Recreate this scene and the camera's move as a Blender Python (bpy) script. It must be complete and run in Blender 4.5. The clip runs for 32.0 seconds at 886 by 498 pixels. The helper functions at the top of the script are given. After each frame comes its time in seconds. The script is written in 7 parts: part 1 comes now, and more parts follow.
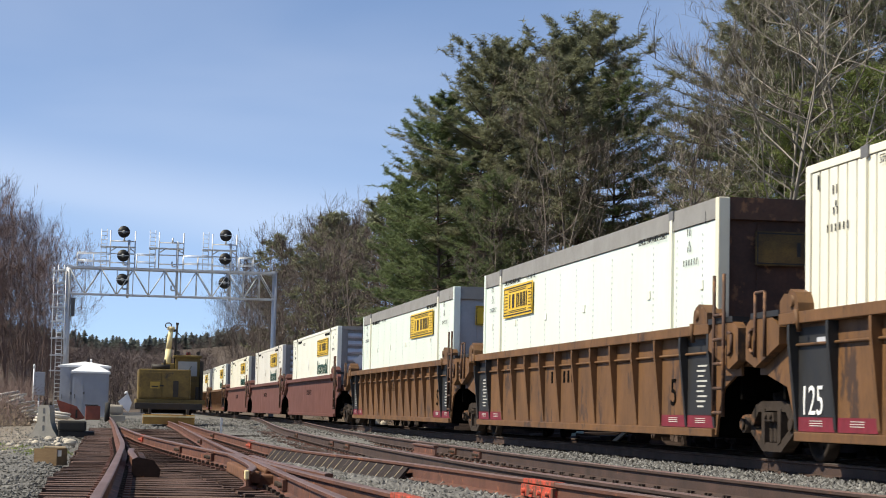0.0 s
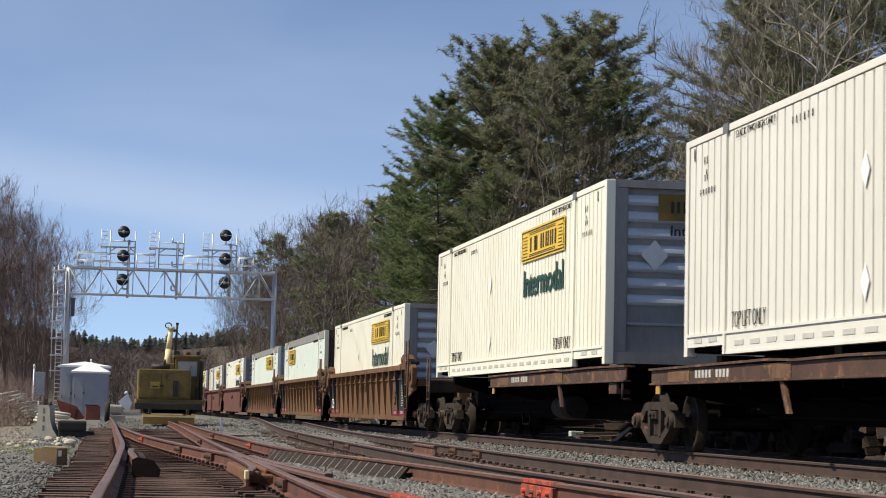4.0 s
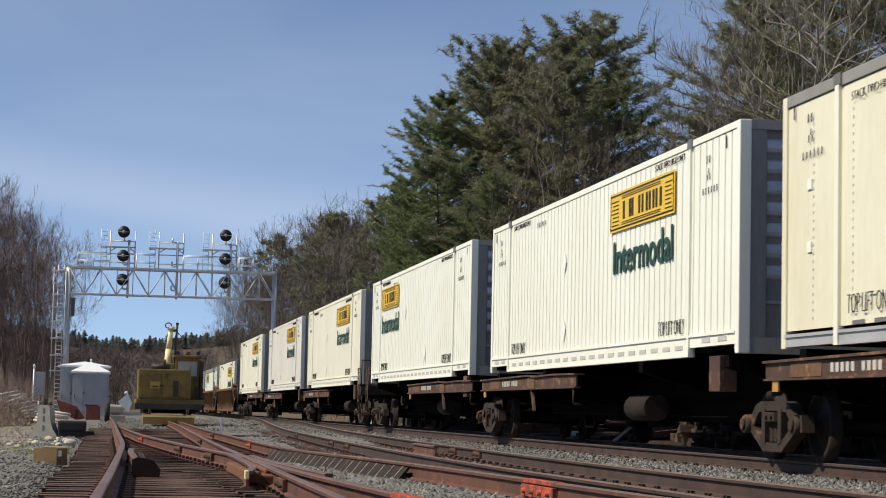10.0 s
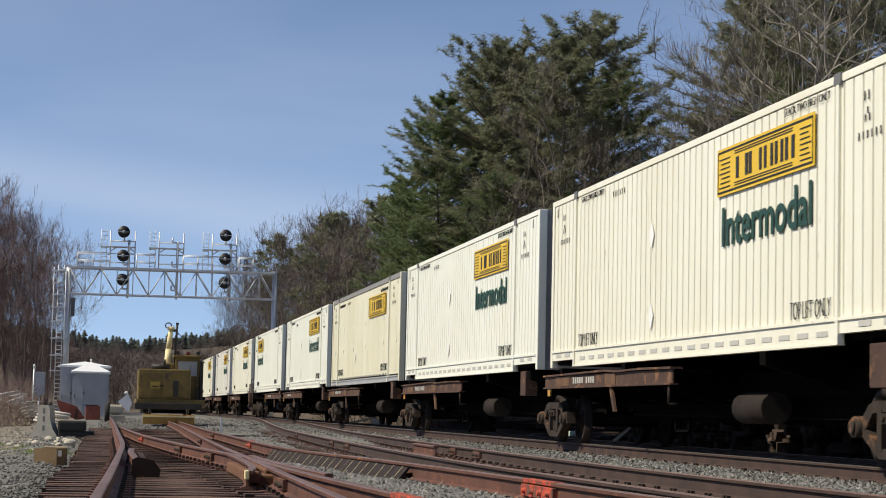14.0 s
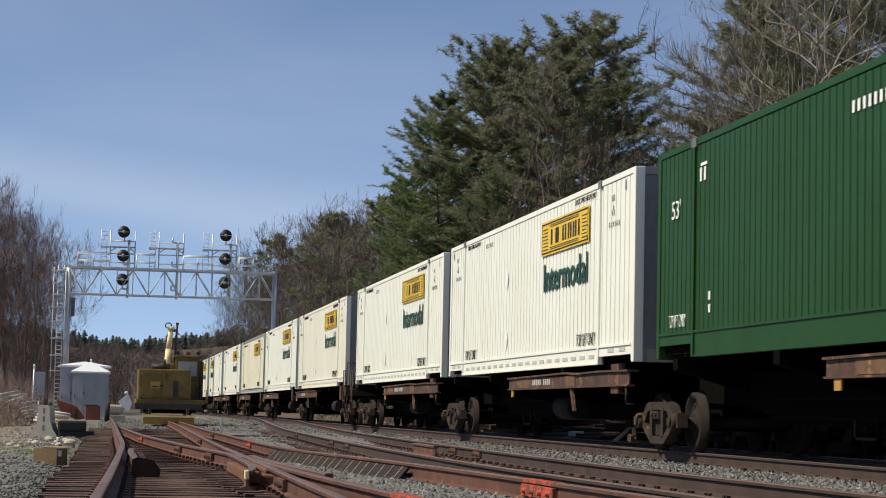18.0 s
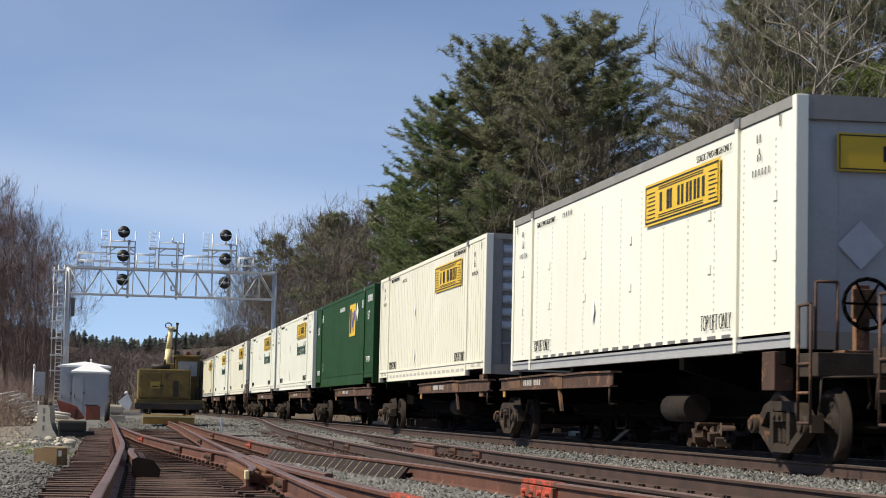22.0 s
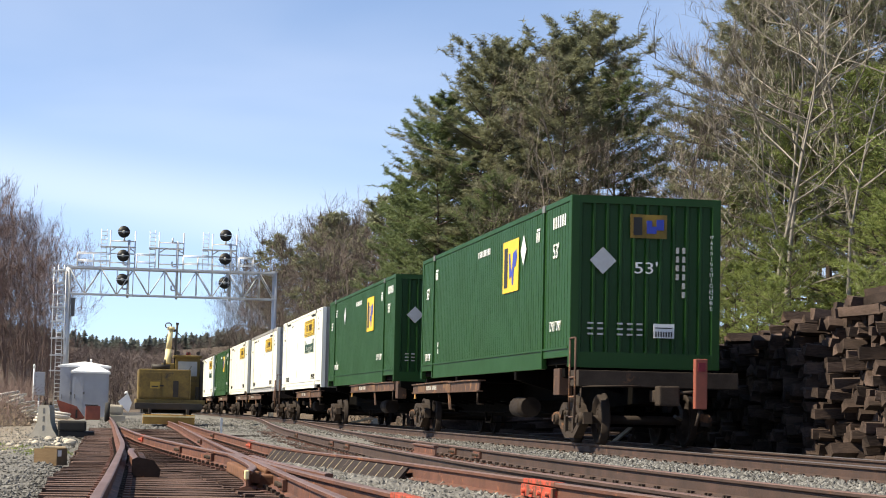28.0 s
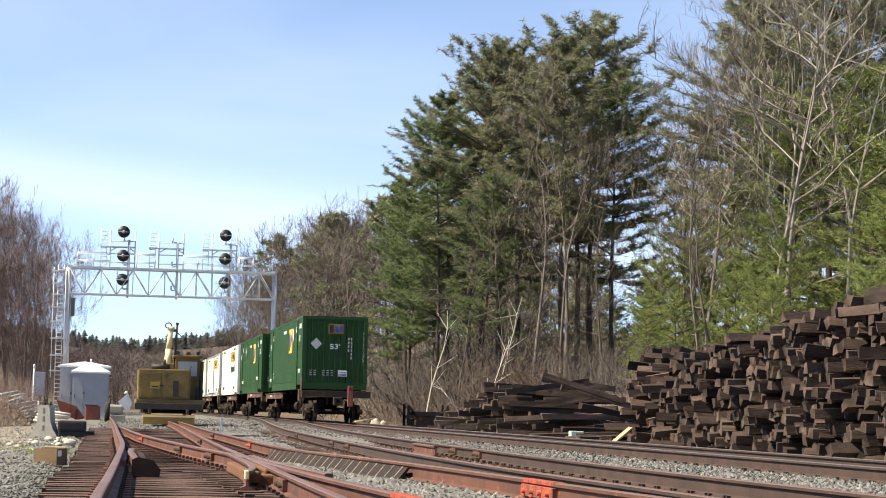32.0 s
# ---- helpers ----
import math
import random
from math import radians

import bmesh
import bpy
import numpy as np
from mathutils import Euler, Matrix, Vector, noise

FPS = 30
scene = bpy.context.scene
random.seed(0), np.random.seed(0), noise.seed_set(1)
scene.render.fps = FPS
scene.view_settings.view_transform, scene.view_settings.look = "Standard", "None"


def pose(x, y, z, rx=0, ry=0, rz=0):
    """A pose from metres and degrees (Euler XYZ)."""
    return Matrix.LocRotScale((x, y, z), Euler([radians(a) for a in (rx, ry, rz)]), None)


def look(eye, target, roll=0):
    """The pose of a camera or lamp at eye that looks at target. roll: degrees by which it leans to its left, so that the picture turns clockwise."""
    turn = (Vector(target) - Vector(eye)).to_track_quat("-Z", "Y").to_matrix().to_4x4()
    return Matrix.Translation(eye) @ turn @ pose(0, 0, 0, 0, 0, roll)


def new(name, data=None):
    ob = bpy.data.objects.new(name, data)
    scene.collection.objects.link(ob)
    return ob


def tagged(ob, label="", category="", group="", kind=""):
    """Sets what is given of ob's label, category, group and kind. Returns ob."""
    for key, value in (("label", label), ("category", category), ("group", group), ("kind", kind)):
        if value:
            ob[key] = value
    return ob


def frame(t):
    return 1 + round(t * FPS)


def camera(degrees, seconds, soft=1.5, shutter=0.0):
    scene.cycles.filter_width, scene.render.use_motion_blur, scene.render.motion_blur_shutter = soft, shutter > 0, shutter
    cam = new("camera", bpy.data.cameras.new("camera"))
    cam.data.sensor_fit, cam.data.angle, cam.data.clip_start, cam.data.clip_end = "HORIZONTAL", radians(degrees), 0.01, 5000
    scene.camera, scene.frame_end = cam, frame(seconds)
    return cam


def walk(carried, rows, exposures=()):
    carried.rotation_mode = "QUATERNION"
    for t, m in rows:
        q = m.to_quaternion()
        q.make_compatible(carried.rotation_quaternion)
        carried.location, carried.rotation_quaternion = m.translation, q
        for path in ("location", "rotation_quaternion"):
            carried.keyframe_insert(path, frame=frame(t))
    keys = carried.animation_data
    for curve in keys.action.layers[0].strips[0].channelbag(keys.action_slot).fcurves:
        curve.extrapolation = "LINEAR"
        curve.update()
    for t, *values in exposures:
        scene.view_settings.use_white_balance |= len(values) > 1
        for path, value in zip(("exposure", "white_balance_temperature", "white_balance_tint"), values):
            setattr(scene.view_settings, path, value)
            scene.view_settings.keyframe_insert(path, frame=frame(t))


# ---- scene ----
from mathutils import geometry

# ---- camera ----
EYE = 0.665                      # eye over the sleepers of the main track
cam = camera(24.757, 32.0, soft=1.0, shutter=0.12)
YAW, PITCH = 0.163789, 0.080628
AIM = (math.sin(YAW) * math.cos(PITCH) * 100, math.cos(YAW) * math.cos(PITCH) * 100, EYE + math.sin(PITCH) * 100)
VIEW = look((0, 0, EYE), AIM, 1.247)
walk(cam, [(0, VIEW), (32, VIEW)],
     exposures=[(t, v, k, 9) for t, v, k in (
         (0, 0.44, 7250), (1, 0.47, 7250), (3, 0.36, 7250), (6, 0.12, 7250), (14, 0.1, 7250), (18, 0.05, 7250), (19, 0.39, 7250), (20, 0.29, 7250), (22, 0.23, 7250), (24, 0.11, 7250), (25, 0.37, 7250), (26.6, 0.58, 7450), (28, 0.92, 7750), (30, 1.09, 7900), (32, 1.14, 7900))])

# ---- light ----
SUN_EL, SUN_AZ = radians(48), radians(-93)       # azimuth from +y towards +x
world = bpy.data.worlds.new("sky")
scene.world = world
world.use_nodes = True
wn, wl = world.node_tree.nodes, world.node_tree.links
sky = wn.new("ShaderNodeTexSky")
sky.sky_type, sky.sun_disc = "NISHITA", False
sky.sun_elevation, sky.sun_rotation = SUN_EL, SUN_AZ
sky.air_density, sky.dust_density, sky.ozone_density = 0.55, 0.0, 2.5
tc = wn.new("ShaderNodeTexCoord")
mp = wn.new("ShaderNodeMapping")
mp.inputs["Scale"].default_value = (2.0, 2.0, 9.0)
mp.inputs["Rotation"].default_value = (0.0, 0.1, 0.2)
mp.inputs["Location"].default_value = (0.3, 1.4, 0.55)
cl = wn.new("ShaderNodeTexNoise")
cl.inputs["Scale"].default_value, cl.inputs["Detail"].default_value, cl.inputs["Roughness"].default_value = 1.3, 4, 0.5
cl.inputs["Distortion"].default_value = 0.4
rp = wn.new("ShaderNodeMapRange")
rp.interpolation_type = "SMOOTHSTEP"
rp.inputs["From Min"].default_value, rp.inputs["From Max"].default_value = 0.38, 0.82
rp.inputs["To Min"].default_value, rp.inputs["To Max"].default_value = 0.0, 0.055
wl.new(tc.outputs["Generated"], mp.inputs["Vector"])
wl.new(mp.outputs["Vector"], cl.inputs["Vector"])
wl.new(cl.outputs["Fac"], rp.inputs["Value"])
# a long thin streak of cloud low over the line
dip = wn.new("ShaderNodeVectorMath")
dip.operation = "DOT_PRODUCT"
dip.inputs[1].default_value = (0.11, 0.0, 1.0)
wl.new(tc.outputs["Generated"], dip.inputs[0])
wob = wn.new("ShaderNodeMath")
wob.operation = "MULTIPLY_ADD"
wob.inputs[1].default_value = 0.05
wl.new(cl.outputs["Fac"], wob.inputs[0])
wl.new(dip.outputs["Value"], wob.inputs[2])
lo_edge, hi_edge = wn.new("ShaderNodeMapRange"), wn.new("ShaderNodeMapRange")
for edge_, (e0, e1, v0, v1) in ((lo_edge, (0.108, 0.13, 0.0, 1.0)), (hi_edge, (0.13, 0.165, 1.0, 0.0))):
    edge_.interpolation_type = "SMOOTHSTEP"
    for sock, val in zip(("From Min", "From Max", "To Min", "To Max"), (e0, e1, v0, v1)):
        edge_.inputs[sock].default_value = val
    wl.new(wob.outputs[0], edge_.inputs["Value"])
band_ = wn.new("ShaderNodeMath")
band_.operation = "MULTIPLY"
wl.new(lo_edge.outputs[0], band_.inputs[0])
wl.new(hi_edge.outputs[0], band_.inputs[1])
fac = wn.new("ShaderNodeMath")
fac.operation, fac.use_clamp = "MULTIPLY_ADD", True
fac.inputs[1].default_value = 0.09
wl.new(band_.outputs[0], fac.inputs[0])
wl.new(rp.outputs[0], fac.inputs[2])
mx = wn.new("ShaderNodeMix")
mx.data_type = "RGBA"
mx.inputs["B"].default_value = (9.0, 9.1, 9.4, 1)
bgn = wn["Background"]
bgn.inputs["Strength"].default_value = 0.15
wl.new(fac.outputs[0], mx.inputs["Factor"])
tint = wn.new("ShaderNodeMix")
tint.data_type, tint.blend_type = "RGBA", "MULTIPLY"
tint.inputs["Factor"].default_value = 1.0
tint.inputs["B"].default_value = (1.01, 0.99, 1.0, 1)
up = wn.new("ShaderNodeVectorMath")
up.inputs[1].default_value = (0, 0, 0.07)
wl.new(tc.outputs["Generated"], up.inputs[0])
wl.new(up.outputs["Vector"], sky.inputs["Vector"])
wl.new(sky.outputs["Color"], tint.inputs["A"])
wl.new(tint.outputs["Result"], mx.inputs["A"])
wl.new(mx.outputs["Result"], bgn.inputs["Color"])
sun = new("sun", bpy.data.lights.new("sun", "SUN"))
sun.data.energy, sun.data.angle, sun.data.color = 5.0, radians(0.53), (1.0, 0.965, 0.87)
SUN_DIR = Vector((math.sin(SUN_AZ) * math.cos(SUN_EL), math.cos(SUN_AZ) * math.cos(SUN_EL), math.sin(SUN_EL)))
sun.matrix_world = look(SUN_DIR * 80, (0, 0, 0))


# ---- materials ----
def material(name, base, second=None, rough=0.7, metal=0.0, scale=3.0, fine=60.0, amount=0.5, bump=0.15, spots=None, spot_at=0.62,
             spot_scale=1.5, stretch=(1, 1, 1), piece=0.0, island=False, coat=0.0, dist=0.02):
    """Paint, metal, wood or stone: two tones mixed at two scales, patches of wear (spots), grain relief."""
    m = bpy.data.materials.new(name)
    m.use_nodes = True
    n, l = m.node_tree.nodes, m.node_tree.links
    b = n["Principled BSDF"]
    second = second or tuple(c * 0.7 for c in base)
    co = n.new("ShaderNodeTexCoord")
    ma = n.new("ShaderNodeMapping")
    ma.inputs["Scale"].default_value = stretch
    l.new(co.outputs["Object"], ma.inputs["Vector"])
    if piece or island:
        rnd = n.new("ShaderNodeNewGeometry") if island else n.new("ShaderNodeObjectInfo")
        seed = rnd.outputs["Random Per Island"] if island else rnd.outputs["Random"]
        sh = n.new("ShaderNodeVectorMath")
        sh.operation = "MULTIPLY_ADD"
        cx = n.new("ShaderNodeCombineXYZ")
        l.new(seed, cx.inputs[0])
        l.new(seed, cx.inputs[1])
        sh.inputs[1].default_value = (37, 53, 0)
        l.new(cx.outputs[0], sh.inputs[0])
        l.new(ma.outputs[0], sh.inputs[2])
        vec = sh.outputs[0]
    else:
        vec = ma.outputs[0]
    n1, n2 = n.new("ShaderNodeTexNoise"), n.new("ShaderNodeTexNoise")
    for nn, sc in ((n1, scale), (n2, fine)):
        nn.inputs["Scale"].default_value, nn.inputs["Detail"].default_value, nn.inputs["Roughness"].default_value = sc, 5, 0.6
        l.new(vec, nn.inputs["Vector"])
    add = n.new("ShaderNodeMath")
    add.operation = "MULTIPLY_ADD"
    l.new(n2.outputs["Fac"], add.inputs[0])
    add.inputs[1].default_value = 0.5
    l.new(n1.outputs["Fac"], add.inputs[2])
    mr = n.new("ShaderNodeMapRange")
    mr.inputs["From Min"].default_value, mr.inputs["From Max"].default_value = 0.5, 1.0
    mr.inputs["To Max"].default_value = 1.0
    l.new(add.outputs[0], mr.inputs["Value"])
    am = n.new("ShaderNodeMath")
    am.operation = "MULTIPLY"
    am.inputs[1].default_value = amount * 1.6
    am.use_clamp = True
    l.new(mr.outputs[0], am.inputs[0])
    mix = n.new("ShaderNodeMix")
    mix.data_type = "RGBA"
    mix.inputs["A"].default_value, mix.inputs["B"].default_value = (*base, 1), (*second, 1)
    l.new(am.outputs[0], mix.inputs["Factor"])
    col = mix.outputs["Result"]
    rv = None
    if spots:
        sp = n.new("ShaderNodeTexNoise")
        sp.inputs["Scale"].default_value, sp.inputs["Detail"].default_value, sp.inputs["Roughness"].default_value = spot_scale, 8, 0.68
        l.new(vec, sp.inputs["Vector"])
        sr = n.new("ShaderNodeMapRange")
        sr.inputs["From Min"].default_value, sr.inputs["From Max"].default_value = spot_at, spot_at + 0.07
        l.new(sp.outputs["Fac"], sr.inputs["Value"])
        m2 = n.new("ShaderNodeMix")
        m2.data_type = "RGBA"
        m2.inputs["B"].default_value = (*spots, 1)
        l.new(sr.outputs[0], m2.inputs["Factor"])
        l.new(col, m2.inputs["A"])
        col = m2.outputs["Result"]
    if piece:
        hs = n.new("ShaderNodeHueSaturation")
        vr = n.new("ShaderNodeMapRange")
        vr.inputs["To Min"].default_value, vr.inputs["To Max"].default_value = 1 - piece, 1 + piece
        l.new(seed, vr.inputs["Value"])
        l.new(vr.outputs[0], hs.inputs["Value"])
        l.new(col, hs.inputs["Color"])
        col = hs.outputs["Color"]
    l.new(col, b.inputs["Base Color"])
    rr = n.new("ShaderNodeMapRange")
    rr.inputs["To Min"].default_value, rr.inputs["To Max"].default_value = max(0.05, rough - 0.12), min(1, rough + 0.12)
    l.new(n1.outputs["Fac"], rr.inputs["Value"])
    l.new(rr.outputs[0], b.inputs["Roughness"])
    b.inputs["Metallic"].default_value = metal
    b.inputs["Specular IOR Level"].default_value = 0.35
    b.inputs["Coat Weight"].default_value = coat
    if bump:
        bp = n.new("ShaderNodeBump")
        bp.inputs["Strength"].default_value, bp.inputs["Distance"].default_value = bump, dist
        l.new(n2.outputs["Fac"], bp.inputs["Height"])
        l.new(bp.outputs[0], b.inputs["Normal"])
    return m


M = {}
RUST = (0.16, 0.062, 0.03)
M["white"] = material("white_paint", (0.79, 0.80, 0.72), (0.68, 0.675, 0.575), 0.45, scale=0.8, fine=9, amount=0.45, bump=0.03, spots=(0.42, 0.27, 0.15), spot_at=0.735, spot_scale=2.2, stretch=(1, 1, 0.35))
M["cream"] = material("cream_paint", (0.79, 0.775, 0.665), (0.66, 0.63, 0.505), 0.45, scale=0.7, fine=8, amount=0.5, bump=0.03, spots=(0.3, 0.17, 0.09), spot_at=0.66, spot_scale=5.0, stretch=(1, 1, 0.14))
M["greywhite"] = material("chalky_white_paint", (0.70, 0.68, 0.62), (0.56, 0.54, 0.48), 0.5, scale=0.7, fine=8, amount=0.5, bump=0.03, spots=(0.42, 0.33, 0.24), spot_at=0.72, stretch=(1, 1, 0.35))
M["smooth"] = material("smooth_white_panel", (0.80, 0.80, 0.71), (0.70, 0.69, 0.58), 0.38, scale=0.6, fine=7, amount=0.45, bump=0.02, stretch=(1, 1, 0.4))
M["mint"] = material("pale_greenish_white_panel", (0.70, 0.78, 0.71), (0.62, 0.68, 0.60), 0.38, scale=0.6, fine=7, amount=0.45, bump=0.02, stretch=(1, 1, 0.4))
M["bandgrey"] = material("weathered_grey_top_rail", (0.27, 0.262, 0.245), (0.18, 0.172, 0.16), 0.55, scale=2, bump=0.05)
M["stained"] = material("yellowed_stained_white_panel", (0.74, 0.71, 0.56), (0.6, 0.56, 0.4), 0.45, scale=0.6, fine=7, amount=0.6, bump=0.02, stretch=(1, 1, 0.3), spots=(0.5, 0.4, 0.24), spot_at=0.68, spot_scale=2.5)
M["silver"] = material("bare_aluminium", (0.5, 0.5, 0.495), (0.36, 0.36, 0.355), 0.5, metal=0.35, scale=1.5, fine=20, bump=0.04)
# Grey darkened for the shade on container ends; the brown spots are stains.
M["endgrey"] = material("shade_grey_end_sheet", (0.34, 0.315, 0.285), (0.22, 0.2, 0.18), 0.6, scale=1.6, fine=15, amount=0.6, bump=0.04, spots=(0.085, 0.058, 0.042), spot_at=0.6, spot_scale=1.4, stretch=(1, 1, 0.3))
M["reflector"] = material("dusty_grey_reflector", (0.5, 0.49, 0.45), (0.4, 0.39, 0.35), 0.5, scale=4, bump=0.02)
M["darkgrey"] = material("grey_steel", (0.16, 0.16, 0.16), (0.1, 0.1, 0.1), 0.55, scale=2, bump=0.05)
M["green"] = material("green_paint", (0.0078, 0.053, 0.0048), (0.006, 0.039, 0.0046), 0.52, scale=0.8, fine=9, amount=0.4, bump=0.03)
M["yellow"] = material("yellow_decal", (0.72, 0.46, 0.035), (0.62, 0.4, 0.04), 0.5, bump=0.02)
# Yellow dulled both for dirt and for the shade on the end walls.
M["endyellow"] = material("shaded_dirty_yellow_decal", (0.3, 0.19, 0.03), (0.16, 0.1, 0.025), 0.7, scale=2.5, amount=0.8, bump=0.03)
M["dirtyyellow"] = material("grime_covered_yellow_decal", (0.2, 0.125, 0.03), (0.06, 0.04, 0.02), 0.7, scale=2.5, amount=0.8, bump=0.03)
M["black"] = material("black_decal", (0.014, 0.014, 0.015), (0.028, 0.027, 0.026), 0.55, bump=0.02)
M["letter"] = material("dark_green_lettering", (0.012, 0.05, 0.035), (0.02, 0.06, 0.045), 0.55, bump=0.02)
M["decalwhite"] = material("white_decal", (0.8, 0.8, 0.78), (0.72, 0.72, 0.7), 0.5, bump=0.02)
M["blue"] = material("blue_decal", (0.03, 0.06, 0.36), (0.03, 0.05, 0.3), 0.5, bump=0.02)
M["rustbrown"] = material("rusty_freight_paint", (0.095, 0.047, 0.031), (0.045, 0.028, 0.021), 0.75, scale=2, fine=25, amount=0.7, bump=0.15, spots=(0.2, 0.1, 0.05), spot_at=0.54, spot_scale=3)
M["platerust"] = material("orange_brown_plate", (0.19, 0.1, 0.05), (0.09, 0.05, 0.03), 0.75, scale=3, fine=25, amount=0.8, bump=0.12, spots=(0.3, 0.16, 0.07), spot_at=0.58, spot_scale=3)
M["platepatch"] = material("faded_orange_patch", (0.5, 0.26, 0.06), (0.3, 0.16, 0.05), 0.6, scale=5, bump=0.03)
# Near black: the deep shade under the cars is put into this colour.
M["under"] = material("grime_and_shade_underframe", (0.005, 0.0042, 0.0036), (0.003, 0.0028, 0.0025), 0.9, scale=4, fine=30, bump=0.2, spots=(0.02, 0.012, 0.008), spot_at=0.68)
M["truckgrey"] = material("dusty_cast_steel", (0.05, 0.037, 0.029), (0.022, 0.017, 0.014), 0.8, scale=5, fine=40, bump=0.25, spots=(0.16, 0.08, 0.045), spot_at=0.6)
M["tread"] = material("worn_wheel_steel", (0.03, 0.022, 0.018), (0.016, 0.012, 0.01), 0.8, scale=6, bump=0.1)
M["wellorange"] = material("faded_orange_freight_paint", (0.175, 0.083, 0.03), (0.095, 0.048, 0.022), 0.65, scale=1.6, fine=16, amount=0.7, bump=0.08, spots=(0.05, 0.028, 0.018), spot_at=0.56, spot_scale=2.5, stretch=(1, 1, 0.5))
M["wellbrown"] = material("oxide_brown_freight_paint", (0.135, 0.05, 0.038), (0.09, 0.038, 0.03), 0.65, scale=1.6, fine=16, amount=0.5, bump=0.08)
M["red"] = material("red_reflective_decal", (0.2, 0.018, 0.03), (0.12, 0.015, 0.022), 0.55, scale=4, amount=0.6, bump=0.02)
M["rail"] = material("rusty_rail_steel", (0.15, 0.06, 0.037), (0.07, 0.033, 0.024), 0.7, scale=2.2, fine=40, amount=0.7, bump=0.25, spots=(0.29, 0.105, 0.05), spot_at=0.58, spot_scale=4)
M["slatrust"] = material("near_black_rusty_sheet", (0.022, 0.012, 0.009), (0.012, 0.008, 0.006), 0.85, scale=4, fine=30, amount=0.7, bump=0.2, spots=(0.05, 0.022, 0.013), spot_at=0.62, spot_scale=5)
M["darkrust"] = material("dark_rusty_steel", (0.04, 0.021, 0.015), (0.02, 0.012, 0.01), 0.7, scale=4, fine=30, amount=0.7, bump=0.2, spots=(0.16, 0.06, 0.03), spot_at=0.6, spot_scale=6)
M["mainrail"] = material("dark_brown_rail_steel", (0.072, 0.041, 0.031), (0.034, 0.022, 0.018), 0.75, scale=2.2, fine=40, amount=0.7, bump=0.25, spots=(0.12, 0.06, 0.037), spot_at=0.62, spot_scale=4)
M["railhead"] = material("dull_railhead_steel", (0.2, 0.122, 0.096), (0.105, 0.062, 0.049), 0.5, metal=0.3, scale=3, fine=40, bump=0.08, stretch=(1, 0.15, 1))
M["mainhead"] = material("polished_railhead_steel", (0.3, 0.27, 0.25), (0.2, 0.17, 0.15), 0.35, metal=0.75, scale=3, fine=40, bump=0.05, stretch=(1, 0.15, 1))
M["tie"] = material("weathered_creosoted_wood", (0.15, 0.09, 0.072), (0.036, 0.024, 0.02), 0.88, scale=5, fine=45, amount=0.8, bump=0.5, stretch=(0.18, 1, 1), piece=0.35, dist=0.03)
M["oldtie"] = material("old_sleeper_wood", (0.102, 0.07, 0.058), (0.034, 0.024, 0.02), 0.9, scale=4, fine=45, amount=0.8, bump=0.5, stretch=(0.25, 1, 1), piece=0.5, dist=0.03)
M["ballast"] = material("grey_ballast_stone", (0.175, 0.17, 0.16), (0.062, 0.061, 0.058), 0.9, scale=1.2, fine=30, bump=0.3, island=True, piece=0.6)
M["bark"] = material("grey_brown_bark", (0.086, 0.07, 0.062), (0.048, 0.039, 0.035), 0.9, scale=2.5, fine=14, bump=0.4, stretch=(1, 1, 0.3))
M["palebark"] = material("pale_grey_bark", (0.3, 0.268, 0.228), (0.175, 0.155, 0.13), 0.9, scale=2.5, fine=14, bump=0.3, stretch=(1, 1, 0.3))
M["greybark"] = material("grey_smooth_bark", (0.2, 0.168, 0.142), (0.11, 0.09, 0.076), 0.9, scale=2.5, fine=14, bump=0.3, stretch=(1, 1, 0.3))
M["redbark"] = material("reddish_budding_twigs", (0.165, 0.113, 0.103), (0.1, 0.069, 0.063), 0.9, scale=2.5, fine=14, bump=0.2)
M["pinebark"] = material("dark_pine_bark", (0.095, 0.07, 0.055), (0.05, 0.038, 0.03), 0.95, scale=2.5, fine=14, bump=0.4, stretch=(1, 1, 0.3))
M["galv"] = material("galvanised_steel", (0.62, 0.63, 0.65), (0.5, 0.51, 0.53), 0.5, metal=0.3, scale=3, fine=25, bump=0.04)
M["signalblack"] = material("black_signal_paint", (0.012, 0.012, 0.013), (0.02, 0.02, 0.02), 0.5, bump=0.02)
M["boomyellow"] = material("faded_boom_yellow", (0.8, 0.68, 0.38), (0.64, 0.52, 0.27), 0.6, scale=3, bump=0.05)
M["mowyellow"] = material("dirty_yellow_machine_paint", (0.21, 0.142, 0.036), (0.105, 0.072, 0.025), 0.6, scale=2.2, fine=16, amount=0.7, bump=0.06, spots=(0.06, 0.045, 0.03), spot_at=0.6, spot_scale=2.4)
M["mowbadge"] = material("dull_yellow_badge", (0.38, 0.26, 0.05), (0.24, 0.17, 0.045), 0.6, scale=4, bump=0.03)
M["ochre"] = material("scuffed_ochre_paint", (0.42, 0.24, 0.05), (0.2, 0.11, 0.04), 0.65, scale=3, bump=0.08, spots=(0.1, 0.06, 0.035), spot_at=0.6)
M["mowdark"] = material("oily_machine_steel", (0.04, 0.033, 0.028), (0.02, 0.018, 0.016), 0.6, scale=4, bump=0.1)
M["shed"] = material("pale_grey_sheet_metal", (0.37, 0.385, 0.42), (0.30, 0.315, 0.35), 0.5, scale=1.5, fine=15, amount=0.5, bump=0.03, spots=(0.26, 0.26, 0.27), spot_at=0.7)
M["roof"] = material("white_sheet_roof", (0.75, 0.76, 0.78), (0.62, 0.63, 0.65), 0.5, scale=2, bump=0.03)
